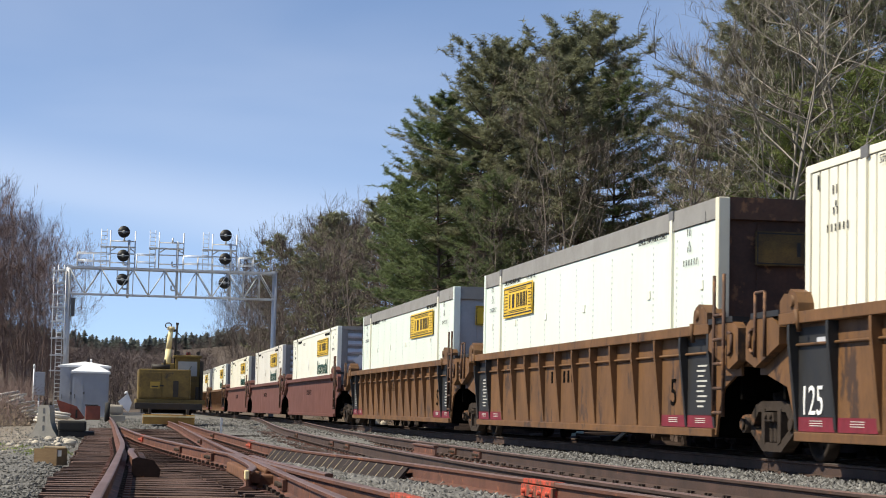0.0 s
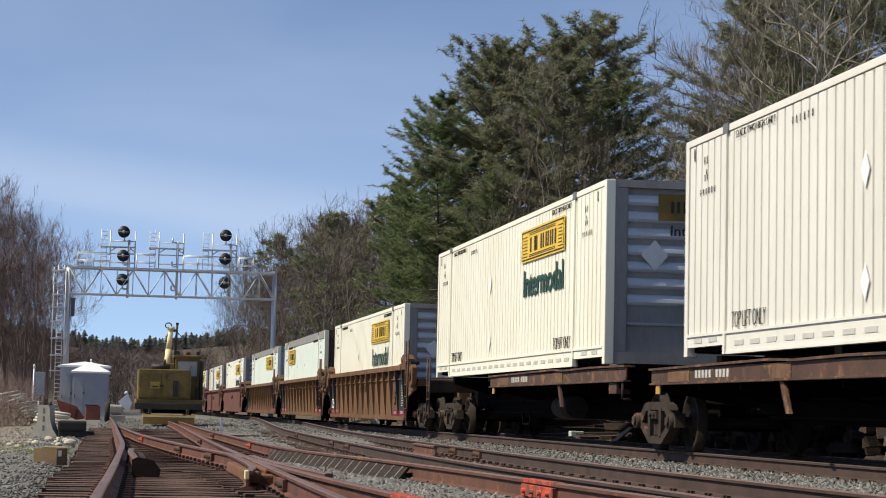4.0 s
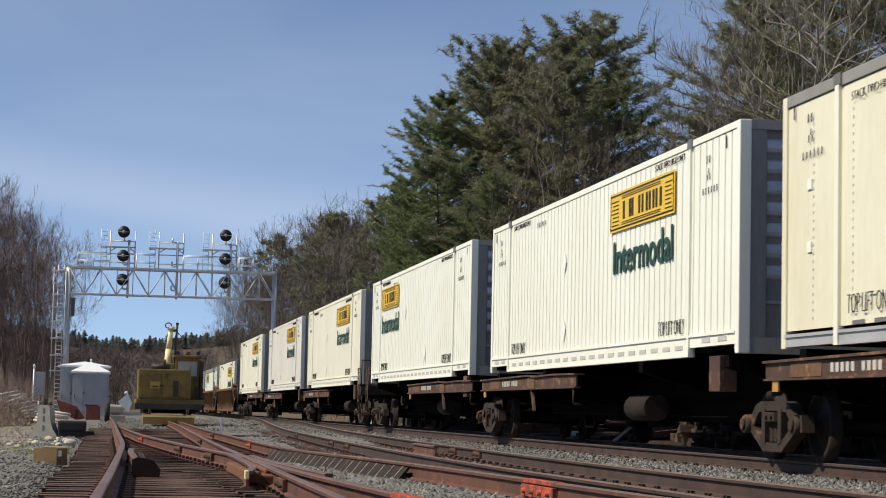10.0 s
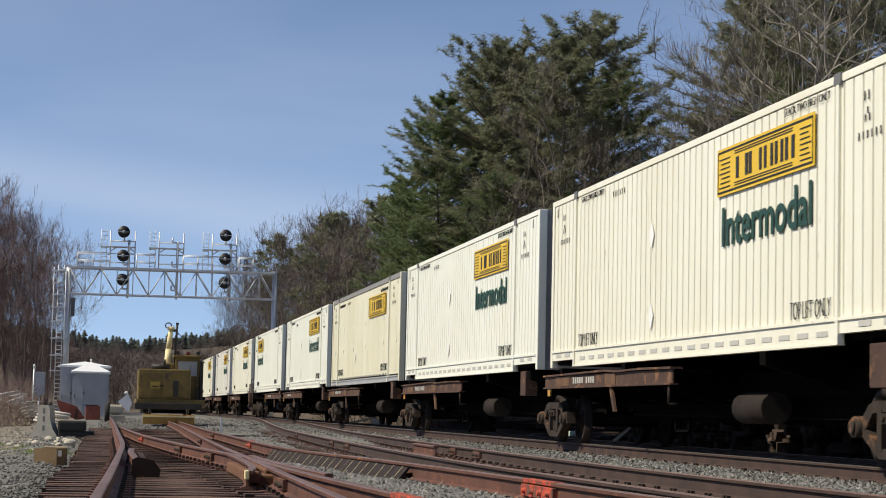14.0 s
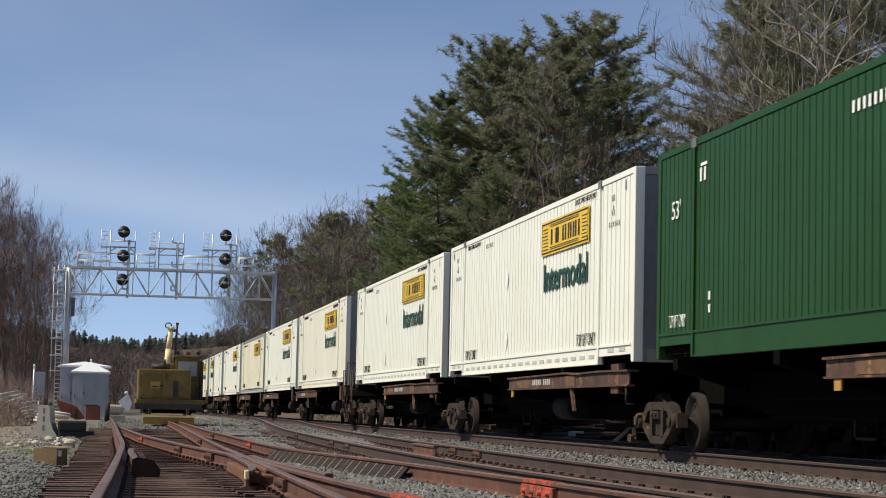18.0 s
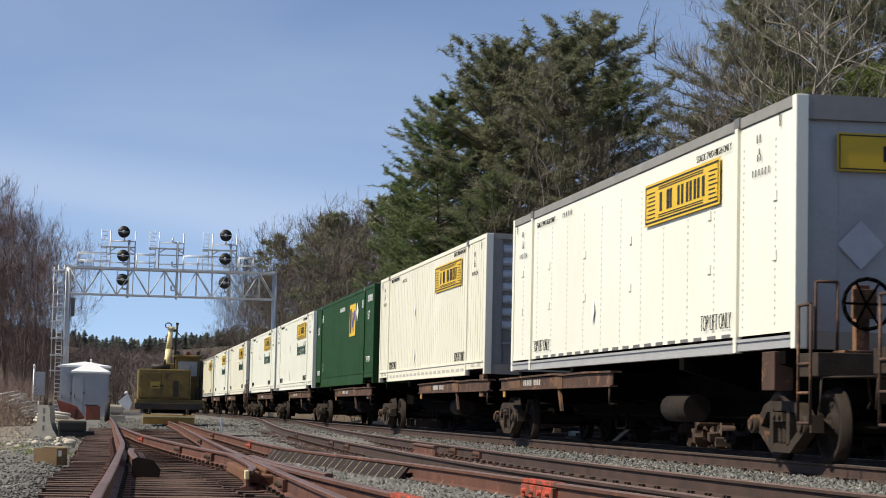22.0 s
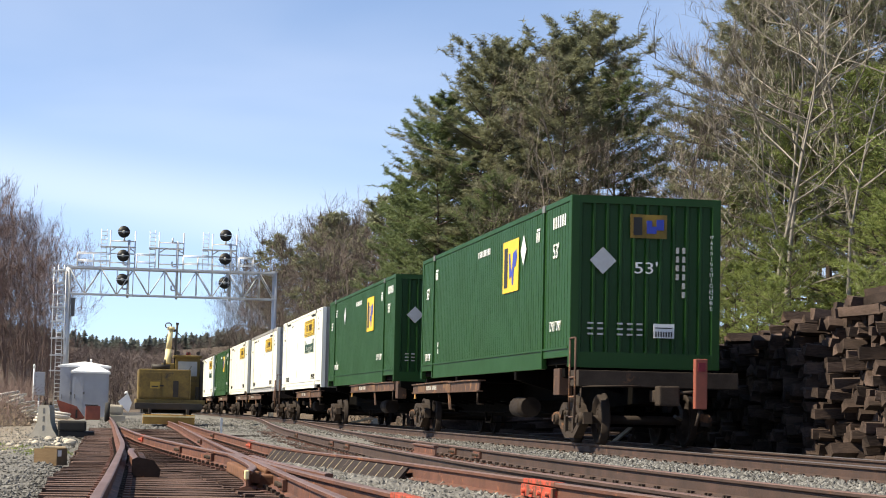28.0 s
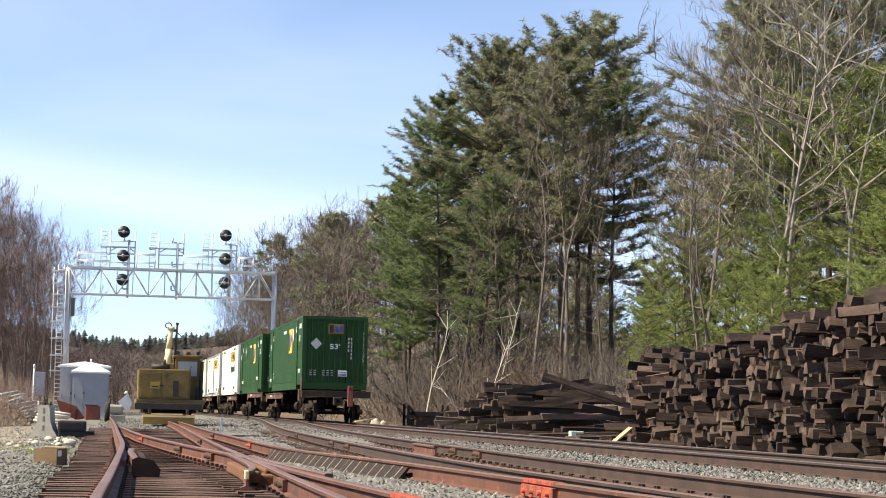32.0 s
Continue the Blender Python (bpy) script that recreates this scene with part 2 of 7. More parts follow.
M["concrete"] = material("weathered_concrete", (0.46, 0.43, 0.37), (0.33, 0.31, 0.265), 0.9, scale=5, fine=40, bump=0.25)
M["orangepaint"] = material("orange_joint_paint", (0.55, 0.075, 0.04), (0.33, 0.05, 0.03), 0.75, scale=6, fine=40, amount=0.8, bump=0.2, spots=(0.13, 0.055, 0.035), spot_at=0.47, spot_scale=14)
M["palewood"] = material("split_pale_wood", (0.48, 0.38, 0.26), (0.34, 0.26, 0.17), 0.85, scale=5, fine=40, bump=0.3, stretch=(0.3, 1, 1))
M["brownwood"] = material("brown_cut_wood", (0.2, 0.13, 0.068), (0.12, 0.078, 0.044), 0.85, scale=5, fine=40, bump=0.3, stretch=(0.3, 1, 1))
M["drystone"] = material("pale_dry_stone", (0.5, 0.45, 0.37), (0.38, 0.34, 0.28), 0.9, scale=5, fine=30, bump=0.2)
M["clod"] = material("brown_soil_clod", (0.2, 0.15, 0.11), (0.1, 0.075, 0.055), 0.95, scale=2, fine=30, bump=0.3, island=True, piece=0.5)
M["palegreen"] = material("pale_green_card", (0.45, 0.55, 0.47), (0.36, 0.45, 0.38), 0.7, scale=5, bump=0.05)
M["frogrust"] = material("bright_orange_rust", (0.19, 0.085, 0.042), (0.085, 0.042, 0.027), 0.8, scale=6, fine=40, bump=0.2)
M["birch"] = material("white_birch_bark", (0.6, 0.56, 0.5), (0.45, 0.41, 0.36), 0.8, scale=6, fine=30, bump=0.1)
# Pale base colour paints the reflected sky into the glass.
M["glass"] = material("sky_toned_cab_glass", (0.3, 0.31, 0.31), (0.4, 0.4, 0.38), 0.15, scale=3, bump=0)
M["rubber"] = material("black_rubber", (0.02, 0.02, 0.02), (0.035, 0.033, 0.03), 0.85, scale=6, bump=0.15)
M["dullred"] = material("dull_red_paint", (0.27, 0.075, 0.05), (0.17, 0.055, 0.04), 0.6, scale=4, bump=0.05)


def foliage(name, base, second):
    """Needles and leaves: dull, and lit through from behind."""
    m = material(name, base, second, 0.55, scale=0.5, fine=3, amount=0.8, bump=0, island=True, piece=0.3)
    n, l = m.node_tree.nodes, m.node_tree.links
    b = n["Principled BSDF"]
    b.inputs["Specular IOR Level"].default_value = 0.3
    tr = n.new("ShaderNodeBsdfTranslucent")
    l.new(b.inputs["Base Color"].links[0].from_socket, tr.inputs["Color"])
    ms = n.new("ShaderNodeMixShader")
    ms.inputs[0].default_value = 0.4
    l.new(b.outputs[0], ms.inputs[1])
    l.new(tr.outputs[0], ms.inputs[2])
    l.new(ms.outputs[0], n["Material Output"].inputs["Surface"])
    return m


M["needle"] = foliage("pine_needles", (0.19, 0.24, 0.103), (0.115, 0.152, 0.066))
M["dullneedle"] = foliage("olive_pine_needles", (0.27, 0.275, 0.165), (0.17, 0.18, 0.108))
M["freshgreen"] = foliage("yellow_green_needles", (0.29, 0.34, 0.105), (0.18, 0.225, 0.072))
# Greyed green: the haze of distance is mixed into the needle colour.
M["hazeneedle"] = foliage("haze_tinted_pine_needles", (0.1, 0.115, 0.1), (0.075, 0.088, 0.078))
M["deadleaf"] = foliage("dry_leaves", (0.19, 0.12, 0.07), (0.12, 0.075, 0.045))
M["tanbark"] = material("tan_twigs", (0.135, 0.108, 0.094), (0.08, 0.064, 0.056), 0.9, scale=2.5, fine=14, bump=0.2)
M["hazebark"] = material("far_grey_twigs", (0.12, 0.092, 0.088), (0.085, 0.066, 0.063), 0.9, scale=2.5, fine=14, bump=0)
M["drygrass"] = material("dry_straw", (0.24, 0.19, 0.135), (0.15, 0.115, 0.082), 0.9, scale=2.5, fine=14, bump=0)


def ground_material():
    m = bpy.data.materials.new("ground_of_gravel_soil_and_leaf_litter")
    m.use_nodes = True
    n, l = m.node_tree.nodes, m.node_tree.links
    b = n["Principled BSDF"]
    co = n.new("ShaderNodeTexCoord")

    def tex(kind, scale, detail=6):
        t = n.new(kind)
        t.inputs["Scale"].default_value = scale
        if kind == "ShaderNodeTexNoise":
            t.inputs["Detail"].default_value, t.inputs["Roughness"].default_value = detail, 0.65
        l.new(co.outputs["Object"], t.inputs["Vector"])
        return t

    def mix(fac, a, c):
        k = n.new("ShaderNodeMix")
        k.data_type = "RGBA"
        for sock, v in (("A", a), ("B", c)):
            if isinstance(v, tuple):
                k.inputs[sock].default_value = (*v, 1)
            else:
                l.new(v, k.inputs[sock])
        l.new(fac, k.inputs["Factor"])
        return k.outputs["Result"]

    def ramp(src, lo, hi):
        r = n.new("ShaderNodeMapRange")
        r.inputs["From Min"].default_value, r.inputs["From Max"].default_value = lo, hi
        l.new(src, r.inputs["Value"])
        return r.outputs[0]
    vor = tex("ShaderNodeTexVoronoi", 16)
    stone = mix(vor.outputs["Color"], (0.12, 0.116, 0.11), (0.23, 0.222, 0.206))
    gap = ramp(vor.outputs["Distance"], 0.25, 0.7)
    stone = mix(gap, stone, (0.10, 0.095, 0.085))
    soil = mix(tex("ShaderNodeTexNoise", 9).outputs["Fac"], (0.145, 0.12, 0.094), (0.245, 0.21, 0.165))
    litter = mix(ramp(tex("ShaderNodeTexNoise", 5).outputs["Fac"], 0.35, 0.65), (0.055, 0.04, 0.029), (0.125, 0.09, 0.063))
    at = n.new("ShaderNodeAttribute")
    at.attribute_name = "cover"
    sep = n.new("ShaderNodeSeparateColor")
    l.new(at.outputs["Color"], sep.inputs[0])
    noi = tex("ShaderNodeTexNoise", 1.1)

    def edge(channel):
        a = n.new("ShaderNodeMath")
        a.operation = "ADD"
        l.new(channel, a.inputs[0])
        l.new(noi.outputs["Fac"], a.inputs[1])
        return ramp(a.outputs[0], 0.85, 1.1)
    col = mix(edge(sep.outputs[0]), stone, soil)
    col = mix(edge(sep.outputs[1]), col, litter)
    l.new(col, b.inputs["Base Color"])
    b.inputs["Roughness"].default_value = 0.95
    bp = n.new("ShaderNodeBump")
    bp.inputs["Strength"].default_value, bp.inputs["Distance"].default_value = 0.7, 0.05
    l.new(vor.outputs["Distance"], bp.inputs["Height"])
    bp.invert = True
    l.new(bp.outputs[0], b.inputs["Normal"])
    return m


M["ground"] = ground_material()
for key in ("under", "tread", "truckgrey", "tie", "oldtie", "darkrust"):
    M[key].node_tree.nodes["Principled BSDF"].inputs["Specular IOR Level"].default_value = 0.18


# Sheen cut as well, so skylight does not lift the painted shade.
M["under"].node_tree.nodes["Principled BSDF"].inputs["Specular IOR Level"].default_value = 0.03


# ---- mesh tools ----
def thing(name, x=0.0, y=0.0, z=0.0, label="", category="", group="", kind="", rz=0.0):
    ob = new(name)
    ob.matrix_basis = pose(x, y, z, 0, 0, rz)
    ob.empty_display_size = 0.2
    return tagged(ob, label, category, group, kind)


def mesh_of(name, bm, mat):
    me = bpy.data.meshes.new(name)
    bm.to_mesh(me)
    bm.free()
    me.materials.append(mat)
    return me


def part(name, bm, mat, parent, label="", m=None):
    ob = new(name, bm if isinstance(bm, bpy.types.Mesh) else mesh_of(name, bm, mat))
    ob.parent = parent
    if m is not None:
        ob.matrix_basis = m
    if label:
        tagged(ob, label)
    return ob


def box(bm, x0, x1, y0, y1, z0, z1, bev=0.0):
    vs = [bm.verts.new((x, y, z)) for x in (x0, x1) for y in (y0, y1) for z in (z0, z1)]
    fs = [bm.faces.new([vs[i] for i in q]) for q in ((0, 1, 3, 2), (4, 6, 7, 5), (0, 4, 5, 1), (2, 3, 7, 6), (0, 2, 6, 4), (1, 5, 7, 3))]
    if bev:
        es = list({e for f in fs for e in f.edges})
        bmesh.ops.bevel(bm, geom=es, offset=bev, segments=2, affect="EDGES", profile=0.6)
    return bm


def boxes(*rows, bev=0.0):
    bm = bmesh.new()
    for r in rows:
        b2 = bmesh.new()
        box(b2, *r, bev=bev)
        me = bpy.data.meshes.new("tmp")
        b2.to_mesh(me)
        b2.free()
        bm.from_mesh(me)
        bpy.data.meshes.remove(me)
    return bm


def rod(bm, p0, p1, r0, r1=None, n=8, caps=True):
    p0, p1 = Vector(p0), Vector(p1)
    r1 = r0 if r1 is None else r1
    d = (p1 - p0).normalized()
    a = d.orthogonal().normalized()
    b = d.cross(a)
    rings = []
    for p, r in ((p0, r0), (p1, r1)):
        rings.append([bm.verts.new(p + r * (math.cos(2 * math.pi * i / n) * a + math.sin(2 * math.pi * i / n) * b)) for i in range(n)])
    for i in range(n):
        f = bm.faces.new((rings[0][i], rings[0][(i + 1) % n], rings[1][(i + 1) % n], rings[1][i]))
        f.smooth = n > 5
    if caps:
        bm.faces.new(rings[0][::-1])
        bm.faces.new(rings[1])
    return bm


def rods(segs, r, n=6):
    bm = bmesh.new()
    for s in segs:
        rod(bm, s[0], s[1], s[2] if len(s) > 2 else r, n=n)
    return bm


def plate(bm, pts, axis, a0, a1):
    """A flat outline, pulled along one axis from a0 to a1. pts: pairs in the two other axes' order."""
    def at(p, a):
        return (a, p[0], p[1]) if axis == "x" else (p[0], a, p[1]) if axis == "y" else (p[0], p[1], a)
    lo = [bm.verts.new(at(p, a0)) for p in pts]
    hi = [bm.verts.new(at(p, a1)) for p in pts]
    k = len(pts)
    for i in range(k):
        bm.faces.new((lo[i], lo[(i + 1) % k], hi[(i + 1) % k], hi[i]))
    bm.faces.new(lo[::-1])
    bm.faces.new(hi)
    bmesh.ops.recalc_face_normals(bm, faces=bm.faces[:])
    return bm


def lathe(bm, prof, axis="x", n=20, at=(0, 0, 0)):
    """prof: (radius, along) pairs turned about an axis."""
    rings = []
    for r, a in prof:
        ring = []
        for i in range(n):
            c, s = r * math.cos(2 * math.pi * i / n), r * math.sin(2 * math.pi * i / n)
            p = (a, c, s) if axis == "x" else (c, a, s) if axis == "y" else (c, s, a)
            ring.append(bm.verts.new(Vector(p) + Vector(at)))
        rings.append(ring)
    for u, v in zip(rings, rings[1:]):
        for i in range(n):
            bm.faces.new((u[i], u[(i + 1) % n], v[(i + 1) % n], v[i])).smooth = True
    bm.faces.new(rings[0])
    bm.faces.new(rings[-1])
    bmesh.ops.recalc_face_normals(bm, faces=bm.faces[:])
    return bm


def pydata(name, vs, fs, mat, smooth=False):
    me = bpy.data.meshes.new(name)
    me.from_pydata(vs, [], fs)
    me.materials.append(mat)
    if smooth:
        me.shade_smooth()
    me.update()
    return me


TEXTS = {}


def text_mesh(words, mat, width, height):
    """Raised lettering in the built-in font, scaled to a width and height, in the x-z plane."""
    key = (words, mat.name, round(width, 3), round(height, 3))
    if key not in TEXTS:
        cu = bpy.data.curves.new("lettering", "FONT")
        cu.body, cu.align_x, cu.align_y, cu.extrude, cu.resolution_u = words, "CENTER", "CENTER", 0.004, 3
        cu.offset = -0.024 if "ONLY" in words else 0.016 if words == "Intermodal" else 0.0
        ob = bpy.data.objects.new("lettering", cu)
        scene.collection.objects.link(ob)
        bpy.context.view_layer.update()
        me = bpy.data.meshes.new_from_object(ob.evaluated_get(bpy.context.evaluated_depsgraph_get()))
        bpy.data.objects.remove(ob)
        co = np.array([v.co[:] for v in me.vertices])
        lo, hi = co.min(0), co.max(0)
        co = (co - (lo + hi) / 2) / np.maximum(hi - lo, 1e-6)
        co[:, 0] *= width
        co[:, 1] *= height
        co[:, 2] *= 0.008
        for v, c in zip(me.vertices, co):
            v.co = (c[0], -c[2], c[1])
        me.materials.clear()
        me.materials.append(mat)
        TEXTS[key] = me
    return TEXTS[key]


# ---- ground ----
RAIL = 0.18                      # top of rail, main track
MAIN_X = 8.925                   # centre of the main track
SIDE_RAIL = 0.115                # top of rail, siding


def smooth01(a, b, v):
    v = min(1.0, max(0.0, (v - a) / (b - a)))
    return v * v * (3 - 2 * v)


def ground_z(x, y):
    z = -0.06
    z -= 0.06 * (1 - smooth01(2.2, 4.0, x)) + 0.13 * smooth01(-0.75, -0.35, x) * (1 - smooth01(1.5, 2.0, x)) * (1 - smooth01(60, 75, y))                    # siding lies a little lower
    z += 0.075 * (smooth01(5.65, 5.95, x) - smooth01(7.75, 8.05, x))   # ballast shoulder between the tracks
    z += 0.07 * (smooth01(1.95, 2.5, x) - smooth01(3.7, 4.0, x)) * (1 - smooth01(26, 34, y))
    z -= 0.12 * smooth01(-0.8, -3.0, x)
    z += 1.5 * smooth01(14.5, 18.5, x) + 2.2 * smooth01(18, 45, x) + 6 * smooth01(45, 140, x)
    z += 0.9 * smooth01(-5, -8, x) * smooth01(60, 90, y) + 3.5 * smooth01(-8, -40, x)
    z += 0.7 * smooth01(-3.1, -4.4, x) * smooth01(82, 95, y)
    z += 16.0 * smooth01(330, 620, y)
    if x > 12 or x < -3:
        z += 0.16 * noise.noise((x * 0.5, y * 0.35, 3.0)) + 0.05 * noise.noise((x * 2.2, y * 1.9, 7.0))
    elif x < -0.9:
        z += 0.05 * noise.noise((x * 1.4, y * 0.8, 3.0))
    return z


def axis_steps(stops):
    out = []
    for (a, step), (b, _) in zip(stops, stops[1:]):
        k = max(1, round((b - a) / step))
        out += [a + (b - a) * i / k for i in range(k)]
    return out + [stops[-1][0]]


def build_ground():
    xs = axis_steps([(-2500, 400), (-500, 60), (-80, 8), (-24, 1.2), (-6, 0.4), (4.5, 0.35), (12, 0.4), (24, 1.5), (60, 8), (140, 60), (500, 400), (2500, 1)])
    ys = axis_steps([(-1200, 300), (-300, 60), (-60, 12), (4, 0.8), (60, 1.6), (130, 5), (260, 20), (700, 150), (4000, 1)])
    vs = [(x, y, ground_z(x, y)) for y in ys for x in xs]
    k = len(xs)
    fs = [(j * k + i, j * k + i + 1, (j + 1) * k + i + 1, (j + 1) * k + i) for j in range(len(ys) - 1) for i in range(k - 1)]
    me = pydata("ground", vs, fs, M["ground"], True)
    at = me.color_attributes.new("cover", "FLOAT_COLOR", "POINT")
    for i, (x, y, z) in enumerate(vs):
        soil = smooth01(-0.7, -2.0, x) * 0.62 + smooth01(11.2, 12.4, x) * 0.8
        leaf = smooth01(12.2, 15, x) + smooth01(-5, -8, x) * (0.4 + 0.6 * smooth01(50, 90, y)) + smooth01(190, 260, y)
        at.data[i].color = (min(1, soil), min(1, leaf), 0, 1)
    tagged(new("ground", me), "grey ballast gravel, sandy soil and leaf litter beside the tracks", "ground", kind="structure")


build_ground()

# ---- tracks ----
PROFILE = [(-0.075, 0), (0.075, 0), (0.075, 0.012), (0.012, 0.034), (0.010, 0.13), (0.036, 0.142), (0.037, 0.165), (0.028, 0.172),
           (-0.028, 0.172), (-0.037, 0.165), (-0.036, 0.142), (-0.010, 0.13), (-0.012, 0.034), (-0.075, 0.012)]


def bow(pts, step=1.5):
    """A smooth line through a few plan points (x, y, z), stepped along y."""
    ys = [p[1] for p in pts]
    out = []
    y = ys[0]
    while y <= ys[-1] + 1e-6:
        i = max(k for k in range(len(ys) - 1) if ys[k] <= y or k == 0)
        a, b = pts[i], pts[i + 1]
        p0, p3 = pts[max(0, i - 1)], pts[min(len(pts) - 1, i + 2)]
        u = (y - a[1]) / (b[1] - a[1])
        row = []
        for c in (0, 2):
            ma = (b[c] - p0[c]) / (b[1] - p0[1]) * (b[1] - a[1])
            mb = (p3[c] - a[c]) / (p3[1] - a[1]) * (b[1] - a[1])
            u2, u3 = u * u, u * u * u
            row.append((2 * u3 - 3 * u2 + 1) * a[c] + (u3 - 2 * u2 + u) * ma + (3 * u2 - 2 * u3) * b[c] + (u3 - u2) * mb)
        out.append(Vector((row[0], y, row[1])))
        y += step
    return out


def rail(parent, pts, head, name="rail", step=1.5, label="", web="rail"):
    """A steel rail whose top runs through pts."""
    line = bow(pts, step) if len(pts) > 2 else [Vector(p) for p in pts]
    k = len(PROFILE)
    vs, fs = [], []
    for j, p in enumerate(line):
        d = (line[min(j + 1, len(line) - 1)] - line[max(j - 1, 0)]).normalized()
        side = Vector((d.y, -d.x, 0)).normalized()
        vs += [tuple(p + side * a + Vector((0, 0, b - 0.172))) for a, b in PROFILE]
    for j in range(len(line) - 1):
        fs += [(j * k + i, j * k + (i + 1) % k, (j + 1) * k + (i + 1) % k, (j + 1) * k + i) for i in range(k)]
    fs += [tuple(range(k)), tuple(range((len(line) - 1) * k, len(line) * k))[::-1]]
    me = pydata(name, vs, fs, M[web])
    me.materials.append(head)
    for n_, f in enumerate(me.polygons):
        if n_ < (len(line) - 1) * k and n_ % k in (6, 7, 8):
            f.material_index = 1
    return part(name, me, None, parent, label)


R1 = [(-0.1, 8, SIDE_RAIL), (-0.04, 12.1, SIDE_RAIL), (0.05, 16.3, SIDE_RAIL), (0.17, 22.9, SIDE_RAIL), (0.27, 29.6, SIDE_RAIL), (0.28, 40, SIDE_RAIL), (0.3, 53, SIDE_RAIL), (0.3, 72, SIDE_RAIL), (0.2, 110, SIDE_RAIL)]
R2 = [(1.47, 8, SIDE_RAIL), (1.5, 12.6, SIDE_RAIL), (1.53, 16.4, SIDE_RAIL), (1.6, 22.2, SIDE_RAIL), (1.66, 29, SIDE_RAIL), (1.89, 44, SIDE_RAIL), (2.2, 62, SIDE_RAIL), (2.5, 95, SIDE_RAIL)]
R3 = [(1.93, 10, 0.16), (1.8, 13.3, 0.15), (1.70, 16, 0.14), (1.65, 19.5, 0.125), (1.6, 23, SIDE_RAIL), (1.41, 26, SIDE_RAIL), (1.08, 31.4, SIDE_RAIL), (0.71, 39.3, SIDE_RAIL), (0.43, 52, SIDE_RAIL)]
R4 = [(3.75, 9, 0.165), (3.5, 13, 0.155), (3.25, 18.2, 0.145), (2.98, 22.8, 0.13), (2.66, 27, SIDE_RAIL), (2.5, 31, SIDE_RAIL), (2.48, 39, SIDE_RAIL), (2.46, 50, SIDE_RAIL), (2.6, 64, SIDE_RAIL), (2.9, 90, SIDE_RAIL)]
MID = 0.14
MN = [(4.15, 8, MID), (4.05, 12, MID), (3.85, 20, MID), (3.9, 28, MID), (4.2, 40, MID), (4.65, 52, MID), (5.35, 65, MID + 0.01), (7.0, 92, 0.17), (8.1, 115, RAIL)]
MF = [(x + 1.505, y, z) for x, y, z in MN[:-1]] + [(9.55, 115, RAIL)]

siding = thing("siding_track", label="rusty siding rails with a turnout on weathered wooden sleepers", category="railway track", kind="structure")
middle = thing("middle_track", label="rusty rails of the middle track in grey ballast", category="railway track", kind="structure")
main = thing("main_track", label="main line rails with worn shiny heads in grey ballast", category="railway track", kind="structure")
for pts in (R1, R2, R3, R4):
    rail(siding, pts, M["railhead"])
for pts in (MN, MF):
    rail(middle, pts, M["railhead"], web="mainrail")
for sx in (-0.7525, 0.7525):
    rail(main, [(MAIN_X + sx, -330, RAIL), (MAIN_X + sx, 0, RAIL), (MAIN_X + sx, 60, RAIL), (MAIN_X + sx, 620, RAIL)], M["mainhead"], step=20, web="mainrail")


def on_line(pts, y):
    for a, b in zip(pts, pts[1:]):
        if a[1] <= y <= b[1]:
            u = (y - a[1]) / (b[1] - a[1])
            return a[0] + u * (b[0] - a[0]), a[2] + u * (b[2] - a[2])
    return pts[-1][0], pts[-1][2]


def tie_mesh(length, seed):
    r = random.Random(seed)
    bm = bmesh.new()
    box(bm, -length / 2, length / 2, -0.1, 0.1, -0.18, 0)
    bmesh.ops.subdivide_edges(bm, edges=[e for e in bm.edges if abs(e.verts[0].co.x - e.verts[1].co.x) > 0.5], cuts=5)
    for v in bm.verts:
        v.co += Vector((r.uniform(-0.02, 0.02), r.uniform(-0.01, 0.01), r.uniform(-0.008, 0.003) if v.co.z > -0.1 else 0))
    return mesh_of("sleeper", bm, M["tie"])


TIES = {n_: [tie_mesh(n_ / 10, 50 * n_ + i) for i in range(4)] for n_ in (26, 28, 30, 32, 34, 36, 38, 40, 42)}
PLATE = mesh_of("tie_plate", box(bmesh.new(), -0.17, 0.17, -0.09, 0.09, 0, 0.018), M["rail"])
SPIKE = mesh_of("spike", boxes(*[(x - 0.018, x + 0.018, y - 0.02, y + 0.02, 0.0, 0.032) for x in (-0.095, 0.095) for y in (-0.045, 0.045)]), M["truckgrey"])


def lay_ties(parent, lines, y0, y1, step, far, edge=None):
    """Wooden sleepers with plates and spikes under the rails of a track."""
    r = random.Random(round(y0 * 7 + y1))
    y = y0
    while y < y1:
        xs = [on_line(p, y) for p in lines if p[0][1] <= y <= p[-1][1]]
        lo, hi = min(x for x, _ in xs), max(x for x, _ in xs)
        top = min(z for _, z in xs) - 0.172 - 0.02
        size = min((k for k in TIES if k / 10 >= hi - lo + 0.9), default=42)
        cx = (lo + hi) / 2 + r.uniform(-0.06, 0.06)
        if edge is not None:
            size = min((k for k in TIES if edge + k / 10 >= hi + 0.3), default=42)
            cx = edge + size / 20 + r.gauss(0, 0.025)
        part("sleeper", r.choice(TIES[size]), None, parent, m=pose(cx, y, top, 0, 0, r.uniform(-0.8, 0.8)))
        if y < far:
            for x, z in xs:
                part("tie_plate", PLATE, None, parent, m=pose(x, y, top))
                part("spike", SPIKE, None, parent, m=pose(x, y, top + 0.018, 0, 0, r.uniform(-3, 3)))
        y += step * r.uniform(0.94, 1.06)


